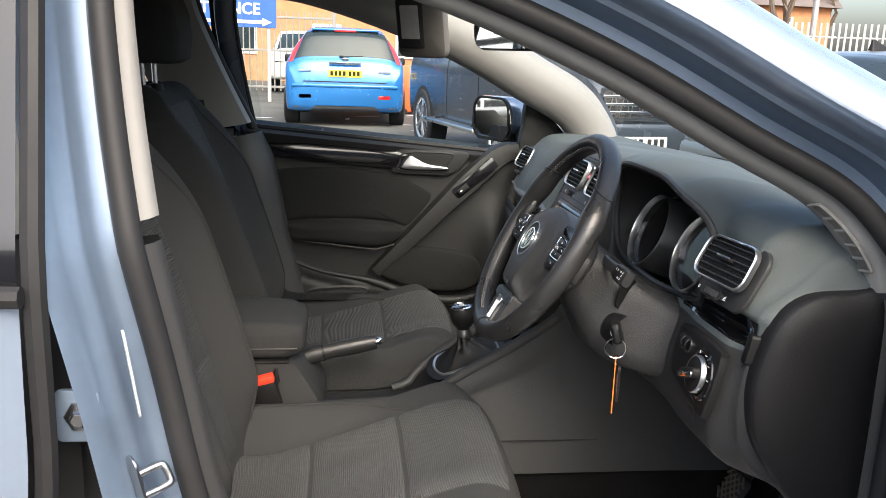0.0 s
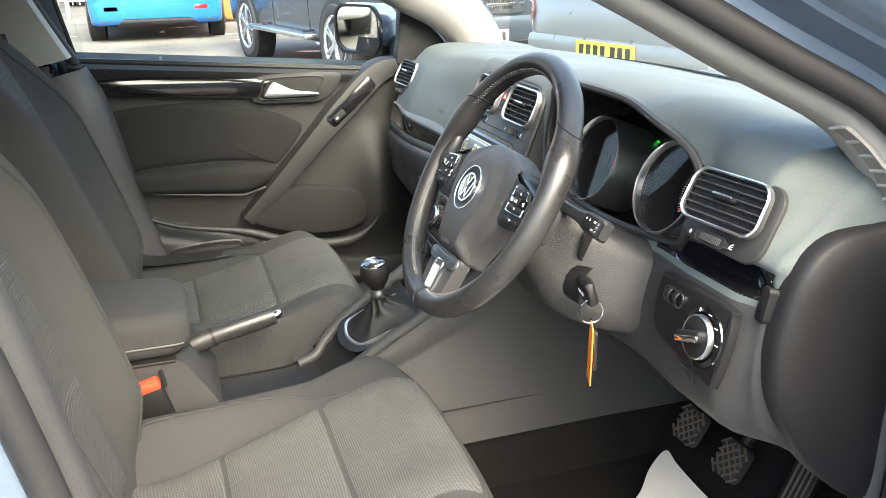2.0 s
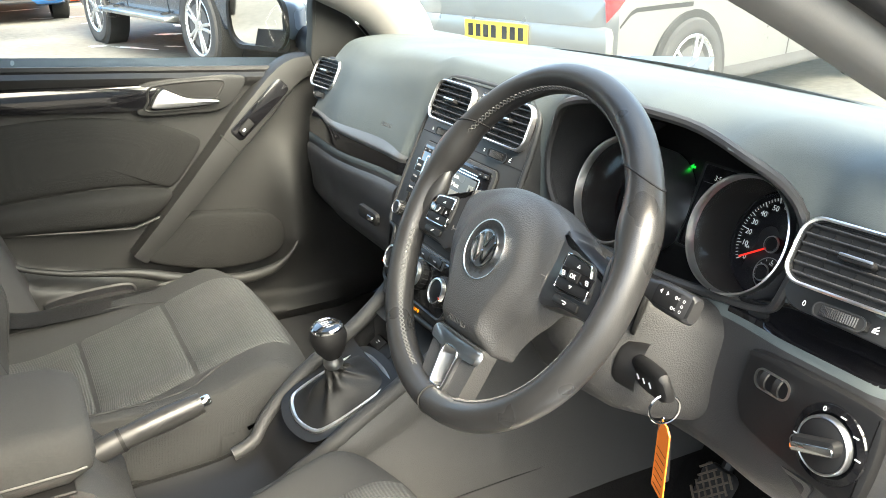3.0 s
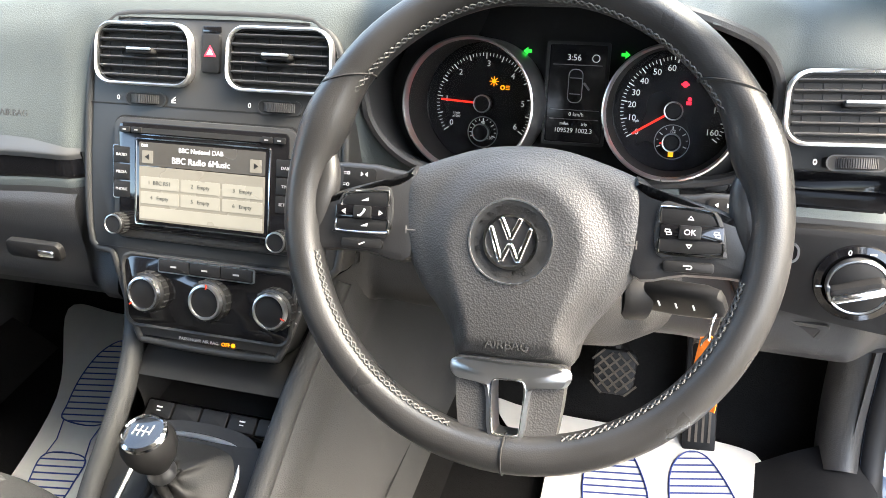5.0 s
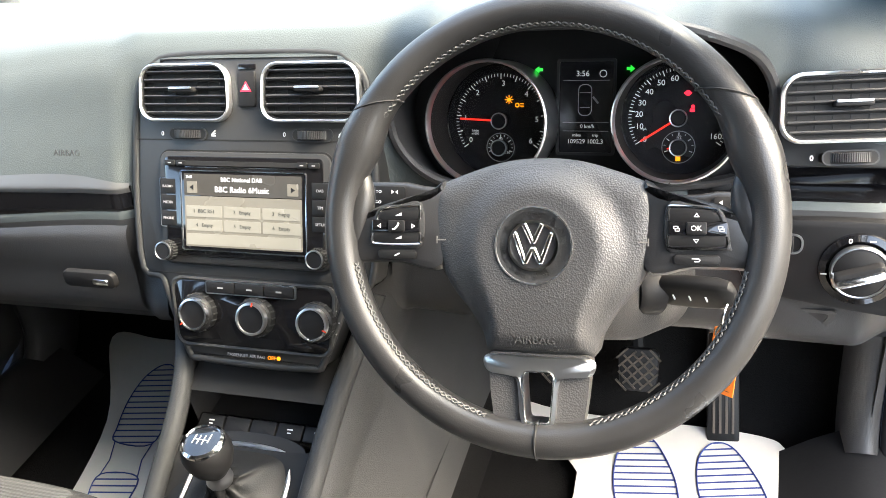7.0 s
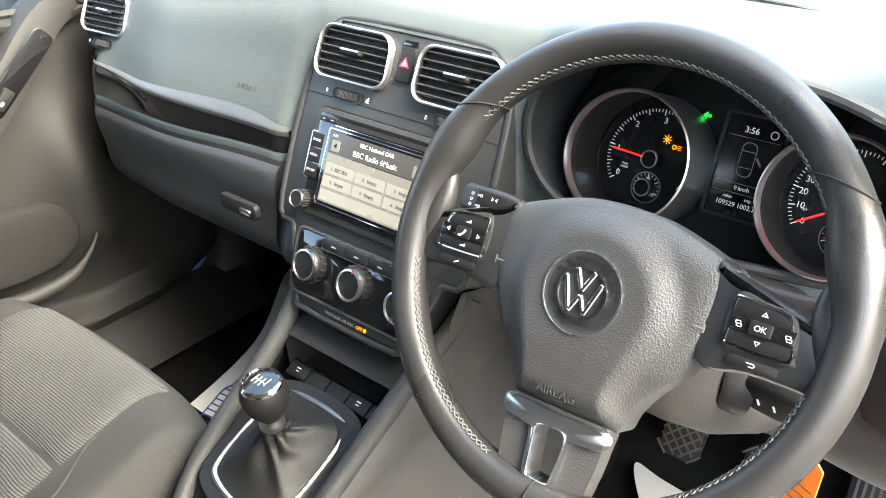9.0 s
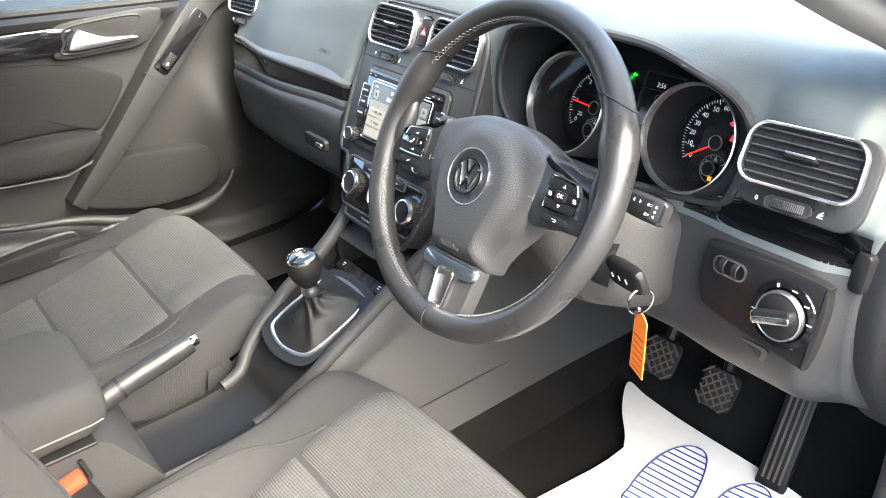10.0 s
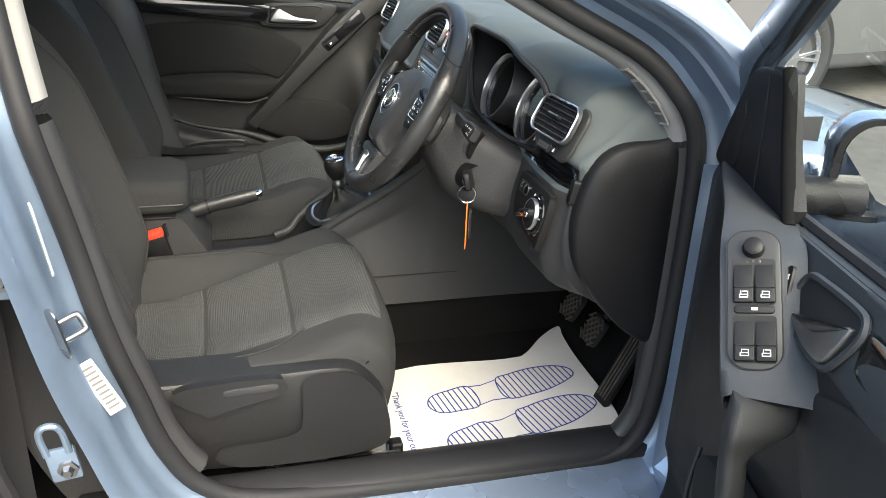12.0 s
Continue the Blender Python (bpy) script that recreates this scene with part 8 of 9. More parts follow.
def rear_door(side, label):
    """A shut rear door; side 1 is the driver's side."""
    rdoor = thing("rear_car_door", label, "car door", (-0.95, -0.85 if side > 0 else 0.83, 0.3), group="rear doors")

    def Y(y):
        return y if side > 0 else 2 * YC - y

    def rear_skin(u, v):
        z = lerp(0.26, 0.905, v)
        x = lerp(rd_edge(z) - 0.022, -1.45, u)
        return (x, Y(-0.868 - 0.012 * math.sin(math.pi * v) + 0.018 * (1 - ease(0, 0.02, u))), z)
    part("outer_panel", sheet(rear_skin, 24, 24), "paint", rdoor, "light blue outer panel")
    part("edge_rubber", tube([(rd_edge(z) - 0.010, Y(side_y(z, -0.842)), z) for z in [0.30 + 0.05 * i for i in range(20)]], 0.012, 8, squash=1.0), "rubber", rdoor, "black rubber door edge")
    part("waist_rubber", tube([(lerp(-0.60, -1.45, i / 10), Y(-0.862), 0.905 + 0.012 * i / 10) for i in range(11)], 0.011, 8), "rubber", rdoor)
    part("window_frame", sheet(lambda u, v: (rd_edge(lerp(0.90, 1.33, v)) - 0.022 - 0.045 * u, Y(side_y(lerp(0.90, 1.33, v), -0.852)), lerp(0.90, 1.33, v)), 2, 12), "gloss", rdoor, "gloss black window post")
    part("rear_post", sheet(lambda u, v: (lerp(-1.37, -1.46, u), Y(side_y(lerp(0.90, 1.33, v), -0.852)), lerp(0.90, 1.33, v)), 2, 12), "gloss", rdoor, "gloss black window post")
    rg = part("window_glass", sheet(lambda u, v: (lerp(rd_edge(1.0) - 0.06, -1.40, u), Y(side_y(lerp(0.90, 1.30, v), -0.845)), lerp(0.90, 1.30, v)), 2, 4), "tint" if side > 0 else "glass", rdoor, "rear side window")
    rg.visible_shadow = False
    part("pull_handle", tube([(-1.22, Y(-0.895), 0.80), (-1.28, Y(-0.905), 0.805), (-1.36, Y(-0.895), 0.80)], 0.013, 8), "paint", rdoor, "body-coloured pull handle")


rear_door(1, "closed light blue rear door with dark rubber edge")
rear_door(-1, "closed light blue rear door beside the passenger seat")

# ---- tail, nose and wheels of the car ----
TAIL = [(-1.42, 0.868, 0.92, 1.405, 0.60), (-1.80, 0.862, 0.93, 1.375, 0.58), (-2.12, 0.84, 0.94, 1.28, 0.55), (-2.36, 0.79, 0.93, 1.02, 0.58), (-2.47, 0.74, 0.80, 0.86, 0.60), (-2.50, 0.72, 0.58, 0.62, 0.60)]


def tail(u, v):
    x, hw, zb, zt, tw = [catmull([t[k] for t in TAIL], u) for k in range(5)]
    sec = [(hw * 0.93, 0.24), (hw * 0.99, 0.34), (hw, 0.60), (hw, zb - 0.04), (lerp(hw, tw, 0.18), zb + 0.02), (lerp(hw, tw, 0.85), lerp(zb, zt, 0.82)), (tw, zt - 0.02), (tw * 0.6, zt), (0.0, zt)]
    w = (v - 0.5) * 2
    y, z = (catmull([q[k] for q in sec], 1 - abs(w)) for k in (0, 1))
    return (x, YC + (y if w > 0 else -y), z)


part("tail_shell", sheet(tail, 30, 60), "paint", car_body, "light blue rear body", angle=60)
part("tail_panel", sheet(lambda u, v: (-2.50, YC + lerp(-0.69, 0.69, u), lerp(0.24, 0.62, v)), 4, 4), "paint", car_body)
part("tailgate_glass", sheet(lambda u, v: tuple(Vector(tail(lerp(0.44, 0.58, u), lerp(0.34, 0.66, v))) + Vector((-0.006, 0, 0.006))), 6, 8), "autodark", car_body, "dark tailgate glass")


def nose(u, v):
    s = (v - 0.5) * 2
    z = lerp(0.70, 0.20, u) - 0.03 * s * s * (1 - u)
    return (1.45 - 0.10 * s * s + 0.20 * math.sin(math.pi * min(u * 0.8 + 0.05, 1)) - 0.22 * abs(s) ** 5, YC - s * 0.84, z)


part("nose_panel", sheet(nose, 16, 24), "paint", car_body, "light blue front bumper", angle=60)
part("nose_grille", sheet(lambda u, v: tuple(Vector(nose(lerp(0.12, 0.28, u), lerp(0.28, 0.72, v))) + Vector((0.006, 0, 0))), 4, 10), "black", car_body, "black radiator grille")
for side in (-1, 1):
    for xw in (0.93, -1.66):
        wm = Matrix.Translation((xw, YC + side * 0.745, 0.315)) @ Matrix.Rotation(radians(-90 * side), 4, "X")
        part("wheel_arch", lathe([(0.0, 0.126), (0.345, 0.126), (0.352, 0.12), (0.352, -0.1)], 32, wm), "dark", car_body)
        wh = part("wheel", lathe([(0.205, 0.105), (0.22, 0.128), (0.25, 0.136), (0.293, 0.13), (0.312, 0.10), (0.315, 0.06), (0.315, -0.07), (0.28, -0.09)], 40, wm), "rubber", car_body, "black tyre")
        part("rim", merge(lathe([(0.195, 0.06), (0.202, 0.118), (0.215, 0.124), (0.224, 0.118)], 40, wm), lathe([(0.0, 0.11), (0.042, 0.11), (0.055, 0.09)], 20, wm), *[box(0.17, 0.034, 0.02, 0.004, 1, wm @ Matrix.Rotation(radians(k * 72), 4, "Z") @ T(0.12, 0, 0.105)) for k in range(5)]), "steel", wh, "alloy rim")

# ---- parked cars ----
M["tyre"] = mat("tyre_rubber", (0.025, 0.025, 0.026), 0.8, vary=0.2, bump=0.3, bscale=200)
M["alloy"] = mat("alloy_wheel", (0.55, 0.56, 0.58), 0.28, 0.9, vary=0.06)
M["arch"] = mat("wheel_arch", (0.008, 0.008, 0.008), 0.9)
M["tail"] = mat("red_lamp", (0.55, 0.02, 0.02), 0.15, coat=1.0)
M["headlamp"] = mat("headlamp_glass", (0.62, 0.64, 0.66), 0.10, 0.4, coat=1.0, vary=0.25, vscale=12)
M["plate_y"] = mat("yellow_plate", (0.80, 0.55, 0.04), 0.45)
M["plate_w"] = mat("white_plate", (0.75, 0.75, 0.72), 0.45)
M["autoglass"] = mat("dark_car_glass", (0.022, 0.032, 0.037), 0.06, spec=0.22, coat=0.0, vary=0.2, vscale=3, rvary=0.02)
M["bumper"] = mat("grey_bumper_plastic", (0.05, 0.05, 0.052), 0.6)
M["blue_car"] = mat("bright_blue_paint", (0.022, 0.150, 0.42), 0.25, 0.25, coat=0.35, vary=0.03, rvary=0.03)
M["dark_car"] = mat("dark_blue_grey_paint", (0.040, 0.052, 0.070), 0.25, 0.4, coat=0.35, vary=0.05, rvary=0.03)
M["silver_car"] = mat("silver_grey_paint", (0.20, 0.205, 0.205), 0.30, 0.6, coat=0.35, vary=0.03, rvary=0.03)
M["white_car"] = mat("white_car_paint", (0.72, 0.72, 0.72), 0.3, coat=0.35, vary=0.03, rvary=0.03)
M["orange_car"] = mat("orange_car_paint", (0.60, 0.16, 0.03), 0.3, coat=0.35, vary=0.03, rvary=0.03)


def parked_car(name, m, paint, prof, W, wheels, R, label, group="parked cars", plate=None, tail=True, detail=True):
    """A car along its own x from tail (0) to nose. prof: x, z of sill, z of waist, z of top, width share at the waist, share at the top."""
    car = thing(name, label, "car", tuple(m.translation), group=group)
    L = prof[-1][0]
    cols = list(zip(*prof))

    def at(u):
        x = u * L
        i = 0
        while i < len(prof) - 2 and x > prof[i + 1][0]:
            i += 1
        t = (x - prof[i][0]) / (prof[i + 1][0] - prof[i][0])
        t = ease(0, 1, t) * 0.5 + t * 0.5
        return [lerp(a, b, t) for a, b in zip(prof[i], prof[i + 1])]

    def body(u, w):
        x, zs, zw, zt, fw, ft = at(u)
        a = abs(w)
        pts = [(0, zt), (ft * 0.55, zt - 0.008), (ft * 0.86, zt - 0.035), (ft, zt - 0.085), (lerp(ft, fw, 0.75), lerp(zt, zw, 0.75)), (fw * 0.985, zw), (fw, zw - 0.10), (fw * 1.0, lerp(zw, zs, 0.55)), (fw * 0.985, zs + 0.10), (fw * 0.93, zs), (fw * 0.6, zs - 0.01)]
        y, z = [catmull([p[k] for p in pts], a) for k in (0, 1)]
        return m @ Vector((x, (1 if w >= 0 else -1) * y * W / 2, z))

    bm = bmesh.new()
    nu, nw = 84, 48
    us = [i / nu for i in range(nu + 1)]
    g = [[bm.verts.new(body(u, lerp(-1, 1, j / nw))) for j in range(nw + 1)] for u in us]
    for i in range(nu):
        for j in range(nw):
            bm.faces.new((g[i][j], g[i + 1][j], g[i + 1][j + 1], g[i][j + 1]))
    bm.faces.new(g[0])
    bm.faces.new(g[-1][::-1])
    shell = part("body", bm, paint, car, angle=50)

    def patch(nm, u0, u1, w0, w1, mt, out=0.004, lb="", nu=10, nw=8, parent=None):
        def fn(a, b):
            u, w = lerp(u0, u1, a), lerp(w0, w1, b)
            p = body(u, w)
            e = 0.004
            n = (body(min(u + e, 1), w) - body(max(u - e, 0), w)).cross(body(u, w + e) - body(u, w - e))
            if n.length < 1e-9:
                n = Vector((0, 0, 1))
            n.normalize()
            c = m @ Vector((at(u)[0], 0, 0.7))
            if n.dot(p - c) < 0:
                n = -n
            return tuple(p + n * out)
        return part(nm, sheet(fn, nu, nw), mt, parent or car, lb, angle=60)

    car_parts = dict(patch=patch, body=body, L=L, at=at)
    for x in wheels:
        for s in (-1, 1):
            wm = m @ Matrix.Translation((x, s * (W / 2 - 0.11), R)) @ Matrix.Rotation(radians(-90 * s), 4, "X")
            part("wheel_arch", lathe([(0.0, 0.112), (R * 1.10, 0.112), (R * 1.12, 0.106), (R * 1.12, -0.1)], 32, wm @ T(0, 0, 0)), "arch", car)
            wh = part("wheel", lathe([(R * 0.66, 0.113), (R * 0.70, 0.128), (R * 0.80, 0.137), (R * 0.93, 0.130), (R * 0.99, 0.10), (R, 0.06), (R, -0.07), (R * 0.9, -0.09)], 40, wm), "tyre", car, "black tyre")
            part("rim", merge(lathe([(R * 0.62, 0.11), (R * 0.64, 0.124), (R * 0.68, 0.130), (R * 0.71, 0.124)], 40, wm), lathe([(0.0, 0.130), (R * 0.13, 0.130), (R * 0.17, 0.115)], 20, wm),
                               *[box(R * 0.54, R * 0.075, 0.02, 0.004, 1, wm @ Matrix.Rotation(radians(k * 72 + d0), 4, "Z") @ T(R * 0.38, 0, 0.119)) for k in range(5) for d0 in (-8, 8)]), "alloy", wh, "alloy rim")
            part("brake_disc", lathe([(0.0, 0.1135), (R * 0.5, 0.1135)], 24, wm), "bumper", wh)
    return car, car_parts


HATCH = [(0.0, 0.34, 0.62, 0.70, 0.80, 0.70), (0.05, 0.27, 0.80, 0.98, 0.93, 0.84), (0.12, 0.25, 0.93, 1.06, 0.96, 0.86), (0.30, 0.22, 0.95, 1.36, 0.98, 0.70), (0.46, 0.22, 0.95, 1.44, 0.99, 0.66), (0.9, 0.22, 0.95, 1.485, 1.0, 0.66), (1.6, 0.22, 0.94, 1.50, 1.0, 0.68),
         (2.2, 0.22, 0.93, 1.46, 1.0, 0.67), (2.7, 0.22, 0.93, 1.25, 1.0, 0.70), (3.15, 0.22, 0.92, 1.00, 1.0, 0.80), (3.7, 0.23, 0.84, 0.92, 0.99, 0.82), (4.1, 0.25, 0.70, 0.80, 0.95, 0.78), (4.28, 0.30, 0.55, 0.62, 0.80, 0.66), (4.33, 0.36, 0.48, 0.52, 0.7, 0.6)]


def plate_on(car, m, x, z, white=False, n=7, back=True, w=0.52):
    s = -1 if back else 1
    pm = m @ Matrix.Translation((x, 0, z)) @ Matrix(((0, 0, s, 0), (s, 0, 0, 0), (0, 1, 0, 0), (0, 0, 0, 1)))
    pl = part("number_plate", slab(rrect(w, 0.112, 0.008), 0.006, 0.001, pm), "plate_w" if white else "plate_y", car, "plain number plate" if white else "yellow number plate", smooth=False)
    for k in range(n):
        xx = (k - (n - 1) / 2) * w * 0.125 + (0.012 if k > 3 else -0.012)
        part("plate_bar", box(0.042, 0.072, 0.002, m=pm @ T(xx, 0, 0.0065)), "black", pl, smooth=False)


def turn(x, y, a, z=0.0):
    return Matrix.Translation((x, y, z)) @ Matrix.Rotation(radians(a), 4, "Z")


def hatch_fittings(car, c, lamps=True):
    pt = c["patch"]
    for s in (-1, 1):
        pt("side_window", 0.17, 0.395, s * 0.33, s * 0.475, "autoglass", lb="dark side window")
        pt("side_window", 0.41, 0.60, s * 0.33, s * 0.475, "autoglass", lb="dark side window")
        pt("sill", 0.22, 0.72, s * 0.80, s * 0.90, "bumper")
        pt("door_gap", 0.400, 0.403, s * 0.33, s * 0.86, "arch", 0.002, nu=1)
        pt("door_gap", 0.62, 0.623, s * 0.49, s * 0.86, "arch", 0.002, nu=1)
        if lamps:
            pt("headlamp", 0.87, 0.955, s * 0.32, s * 0.52, "headlamp", lb="clear headlamp")
    pt("windscreen", 0.575, 0.72, -0.28, 0.28, "autoglass", lb="dark windscreen")


# blue hatchback, seen from behind
TALL = [(x, zs, zw, zt + (0.07 if zt > 1.3 else 0.0), fw, ft) for x, zs, zw, zt, fw, ft in HATCH]
FM = turn(-0.298, 11.80, 90)
ford, fc = parked_car("blue_hatchback", FM, "blue_car", TALL, 1.92, (0.79, 3.43), 0.315, "bright blue hatchback parked tail-on in the yard")
hatch_fittings(ford, fc)
fc["patch"]("rear_window", 0.033, 0.094, -0.275, 0.275, "autoglass", 0.006, "dark rear window", 8, 20)
for s in (-1, 1):
    fc["patch"]("tail_lamp", 0.030, 0.088, s * 0.285, s * 0.36, "tail", 0.012, "red and clear tail lamp", 8, 6)
    part("fog_reflector", slab(rrect(0.20, 0.07, 0.025), 0.02, 0.006, FM @ Matrix.Translation((0.02, s * 0.62, 0.47)) @ Matrix(((0, 0, -1, 0), (-1, 0, 0, 0), (0, 1, 0, 0), (0, 0, 0, 1)))), "tail", ford, "red bumper lamp")
    part("door_mirror", box(0.10, 0.20, 0.14, 0.03, 2, FM @ Matrix.Translation((2.75, s * 1.02, 1.02))), "black", ford)
part("bumper_lip", box(0.10, 1.60, 0.10, 0.03, 2, FM @ Matrix.Translation((0.07, 0, 0.33))), "bumper", ford)
part("bumper_ledge", box(0.08, 1.66, 0.05, 0.02, 2, FM @ Matrix.Translation((0.02, 0, 0.635))), "blue_car", ford)
part("high_stop_lamp", box(0.04, 0.34, 0.03, 0.008, 1, FM @ Matrix.Translation((0.350, 0, 1.480))), "tail", ford, "red high-level stop lamp")
part("roof_spoiler", box(0.22, 1.06, 0.040, 0.018, 3, FM @ Matrix.Translation((0.45, 0, 1.498))), "blue_car", ford)
part("tailgate_handle", box(0.03, 0.50, 0.04, 0.01, 1, FM @ Matrix.Translation((0.012, 0, 0.985))), "chrome", ford)
part("rear_wiper", tube([FM @ Vector((0.12, 0.05, 1.085)), FM @ Vector((0.14, -0.28, 1.10))], 0.010, 6), "black", ford)
part("badge", lathe([(0.0, 0.012), (0.05, 0.010), (0.06, 0.0)], 24, FM @ Matrix.Translation((0.035, 0, 1.045)) @ Matrix(((0, 0, -1, 0), (-1, 0, 0, 0), (0, 0.5, 0, 0), (0, 0, 0, 1)))), "chrome", ford, "oval chrome maker's mark")
for s in (-1, 1):
    fc["patch"]("tailgate_joint", 0.004, 0.030, s * 0.385, s * 0.392, "arch", 0.003, nw=1)
    part("name_bar", box(0.006, 0.20, 0.022, m=FM @ Matrix.Translation((0.008, s * 0.62, 0.86))), "satin", ford, smooth=False)
part("tailgate_foot", box(0.02, 1.30, 0.012, m=FM @ Matrix.Translation((0.000, 0, 0.700))), "arch", ford, smooth=False)
part("rear_wiper_cap", box(0.03, 0.06, 0.04, 0.01, 1, FM @ Matrix.Translation((0.115, 0.06, 1.085))), "black", ford)
plate_on(ford, FM, 0.005, 0.83)

# dark off-roader, nose towards the camera
SUV = [(0.0, 0.42, 0.80, 0.92, 0.9, 0.8), (0.06, 0.38, 1.00, 1.20, 0.97, 0.82), (0.2, 0.35, 1.08, 1.66, 0.99, 0.74), (0.5, 0.34, 1.09, 1.74, 1.0, 0.74), (1.5, 0.34, 1.09, 1.77, 1.0, 0.76), (2.4, 0.34, 1.09, 1.74, 1.0, 0.75), (2.9, 0.34, 1.09, 1.50, 1.0, 0.76), (3.3, 0.34, 1.09, 1.20, 1.0, 0.84),
       (3.9, 0.36, 1.04, 1.12, 1.0, 0.86), (4.30, 0.38, 0.98, 1.06, 0.98, 0.86), (4.42, 0.40, 0.92, 1.00, 0.94, 0.84), (4.48, 0.44, 0.86, 0.90, 0.86, 0.80)]
fa = math.degrees(math.atan2(-0.98, 0.20))
fdir, ldir = Vector((0.20, -0.98, 0)), Vector((0.98, 0.20, 0))
rear_c = Vector((0.80, 9.15, 0)) + ldir * 0.84 - fdir * 0.80
VM2 = turn(rear_c.x, rear_c.y, fa)
suv, sc = parked_car("off_road_car", VM2, "dark_car", SUV, 1.91, (0.80, 3.46), 0.37, "dark off-road car with silver side steps")
hatch_fittings(suv, sc, False)
for s in (-1, 1):
    part("side_step", box(1.75, 0.16, 0.05, 0.015, 2, VM2 @ Matrix.Translation((2.12, s * 1.0, 0.40))), "satin", suv, "silver side step")
    part("step_bracket", box(0.06, 0.20, 0.05, 0.01, 1, VM2 @ Matrix.Translation((1.5, s * 0.9, 0.42))), "black", suv)
    part("step_bracket", box(0.06, 0.20, 0.05, 0.01, 1, VM2 @ Matrix.Translation((2.75, s * 0.9, 0.42))), "black", suv)
    NM = VM2 @ Matrix.Translation((4.44, s * 0.68, 0.83)) @ Matrix(((0, 0, 1, 0), (1, 0, 0, 0), (0, 1, 0, 0), (0, 0, 0, 1)))
    hl = part("headlamp", slab(rrect(0.36, 0.24, 0.05), 0.05, 0.02, NM), "headlamp", suv, "clear headlamp")
    part("lamp_bowl", lathe([(0.0, 0.01), (0.07, 0.02), (0.085, 0.04)], 20, NM @ T(0, 0, 0.02)), "chrome", hl)
    part("fog_lamp", lathe([(0.0, 0.03), (0.06, 0.03), (0.08, 0.02), (0.085, 0.0)], 24, VM2 @ Matrix.Translation((4.44, s * 0.72, 0.56)) @ Matrix(((0, 0, 1, 0), (1, 0, 0, 0), (0, 1, 0, 0), (0, 0, 0, 1)))), "headlamp", suv, "round fog lamp")
    part("door_mirror", box(0.12, 0.24, 0.20, 0.04, 2, VM2 @ Matrix.Translation((3.0, s * 1.08, 1.14))), "black", suv)
NM = VM2 @ Matrix.Translation((4.46, 0, 0.78)) @ Matrix(((0, 0, 1, 0), (1, 0, 0, 0), (0, 1, 0, 0), (0, 0, 0, 1)))
gr = part("grille", slab(rrect(0.86, 0.25, 0.04), 0.04, 0.01, NM), "black", suv)
part("grille_frame", band(rrect(0.90, 0.29, 0.05), rrect(0.84, 0.23, 0.04), 0.05, NM), "chrome", gr, "chrome grille frame")
for k in range(3):
    part("grille_bar", box(0.84, 0.028, 0.03, 0.006, 1, NM @ T(0, (k - 1) * 0.07, 0.045)), "chrome", gr, "chrome grille bar")
for k in range(-7, 8):
    part("grille_post", box(0.012, 0.22, 0.02, m=NM @ T(k * 0.056, 0, 0.04, 12 if k % 2 else -12)), "chrome", gr, smooth=False)
part("bumper", box(0.12, 1.80, 0.24, 0.05, 2, VM2 @ Matrix.Translation((4.44, 0, 0.50))), "dark_car", suv)
plate_on(suv, VM2, 4.515, 0.44, True, back=False)

# silver estate beyond the bonnet
EST = [(0.0, 0.36, 0.66, 0.74, 0.82, 0.74), (0.05, 0.30, 0.80, 0.96, 0.95, 0.86), (0.14, 0.27, 0.92, 1.04, 0.97, 0.86), (0.42, 0.24, 0.93, 1.32, 0.99, 0.70), (0.62, 0.23, 0.93, 1.385, 1.0, 0.66), (1.2, 0.22, 0.92, 1.42, 1.0, 0.67), (2.2, 0.22, 0.91, 1.40, 1.0, 0.66), (2.7, 0.22, 0.90, 1.22, 1.0, 0.68), (3.2, 0.22, 0.88, 0.96, 1.0, 0.80),
       (3.9, 0.23, 0.82, 0.88, 0.99, 0.82), (4.2, 0.26, 0.70, 0.76, 0.94, 0.78), (4.36, 0.32, 0.55, 0.60, 0.8, 0.7)]
LOW = [(x, zs, zw, zt if zt < 1.1 else 1.02 + (zt - 1.02) * 0.66, fw, ft) for x, zs, zw, zt, fw, ft in EST]
ea = 13.0
ep = Vector((2.24, 3.27, 0))
EM2 = turn(ep.x, ep.y, ea)
est, ec = parked_car("silver_hatchback", EM2, "silver_car", LOW, 1.74, (0.66, 3.24), 0.325, "silver grey hatchback with red tail lamps and alloy wheels")
hatch_fittings(est, ec)
ec["patch"]("rear_window", 0.036, 0.120, -0.275, 0.275, "autoglass", 0.006, "dark rear window", 8, 20)
for s in (-1, 1):
    ec["patch"]("tail_lamp", 0.006, 0.060, s * 0.40, s * 0.58, "tail", 0.012, "red tail lamp", 8, 8)
    part("door_mirror", box(0.10, 0.20, 0.14, 0.03, 2, EM2 @ Matrix.Translation((2.75, s * 1.0, 0.99))), "silver_car", est)
    ec["patch"]("bumper_joint", 0.014, 0.15, s * 0.64, s * 0.648, "arch", 0.003, nw=1)
part("bumper", box(0.10, 1.62, 0.22, 0.05, 2, EM2 @ Matrix.Translation((0.03, 0, 0.53))), "silver_car", est)
part("bumper_base", box(0.10, 1.40, 0.12, 0.03, 2, EM2 @ Matrix.Translation((0.05, 0, 0.37))), "bumper", est)
plate_on(est, EM2, -0.025, 0.56)
part("rear_wiper", tube([EM2 @ Vector((0.13, 0.0, 1.045)), EM2 @ Vector((0.20, -0.36, 1.07))], 0.010, 6), "black", est)
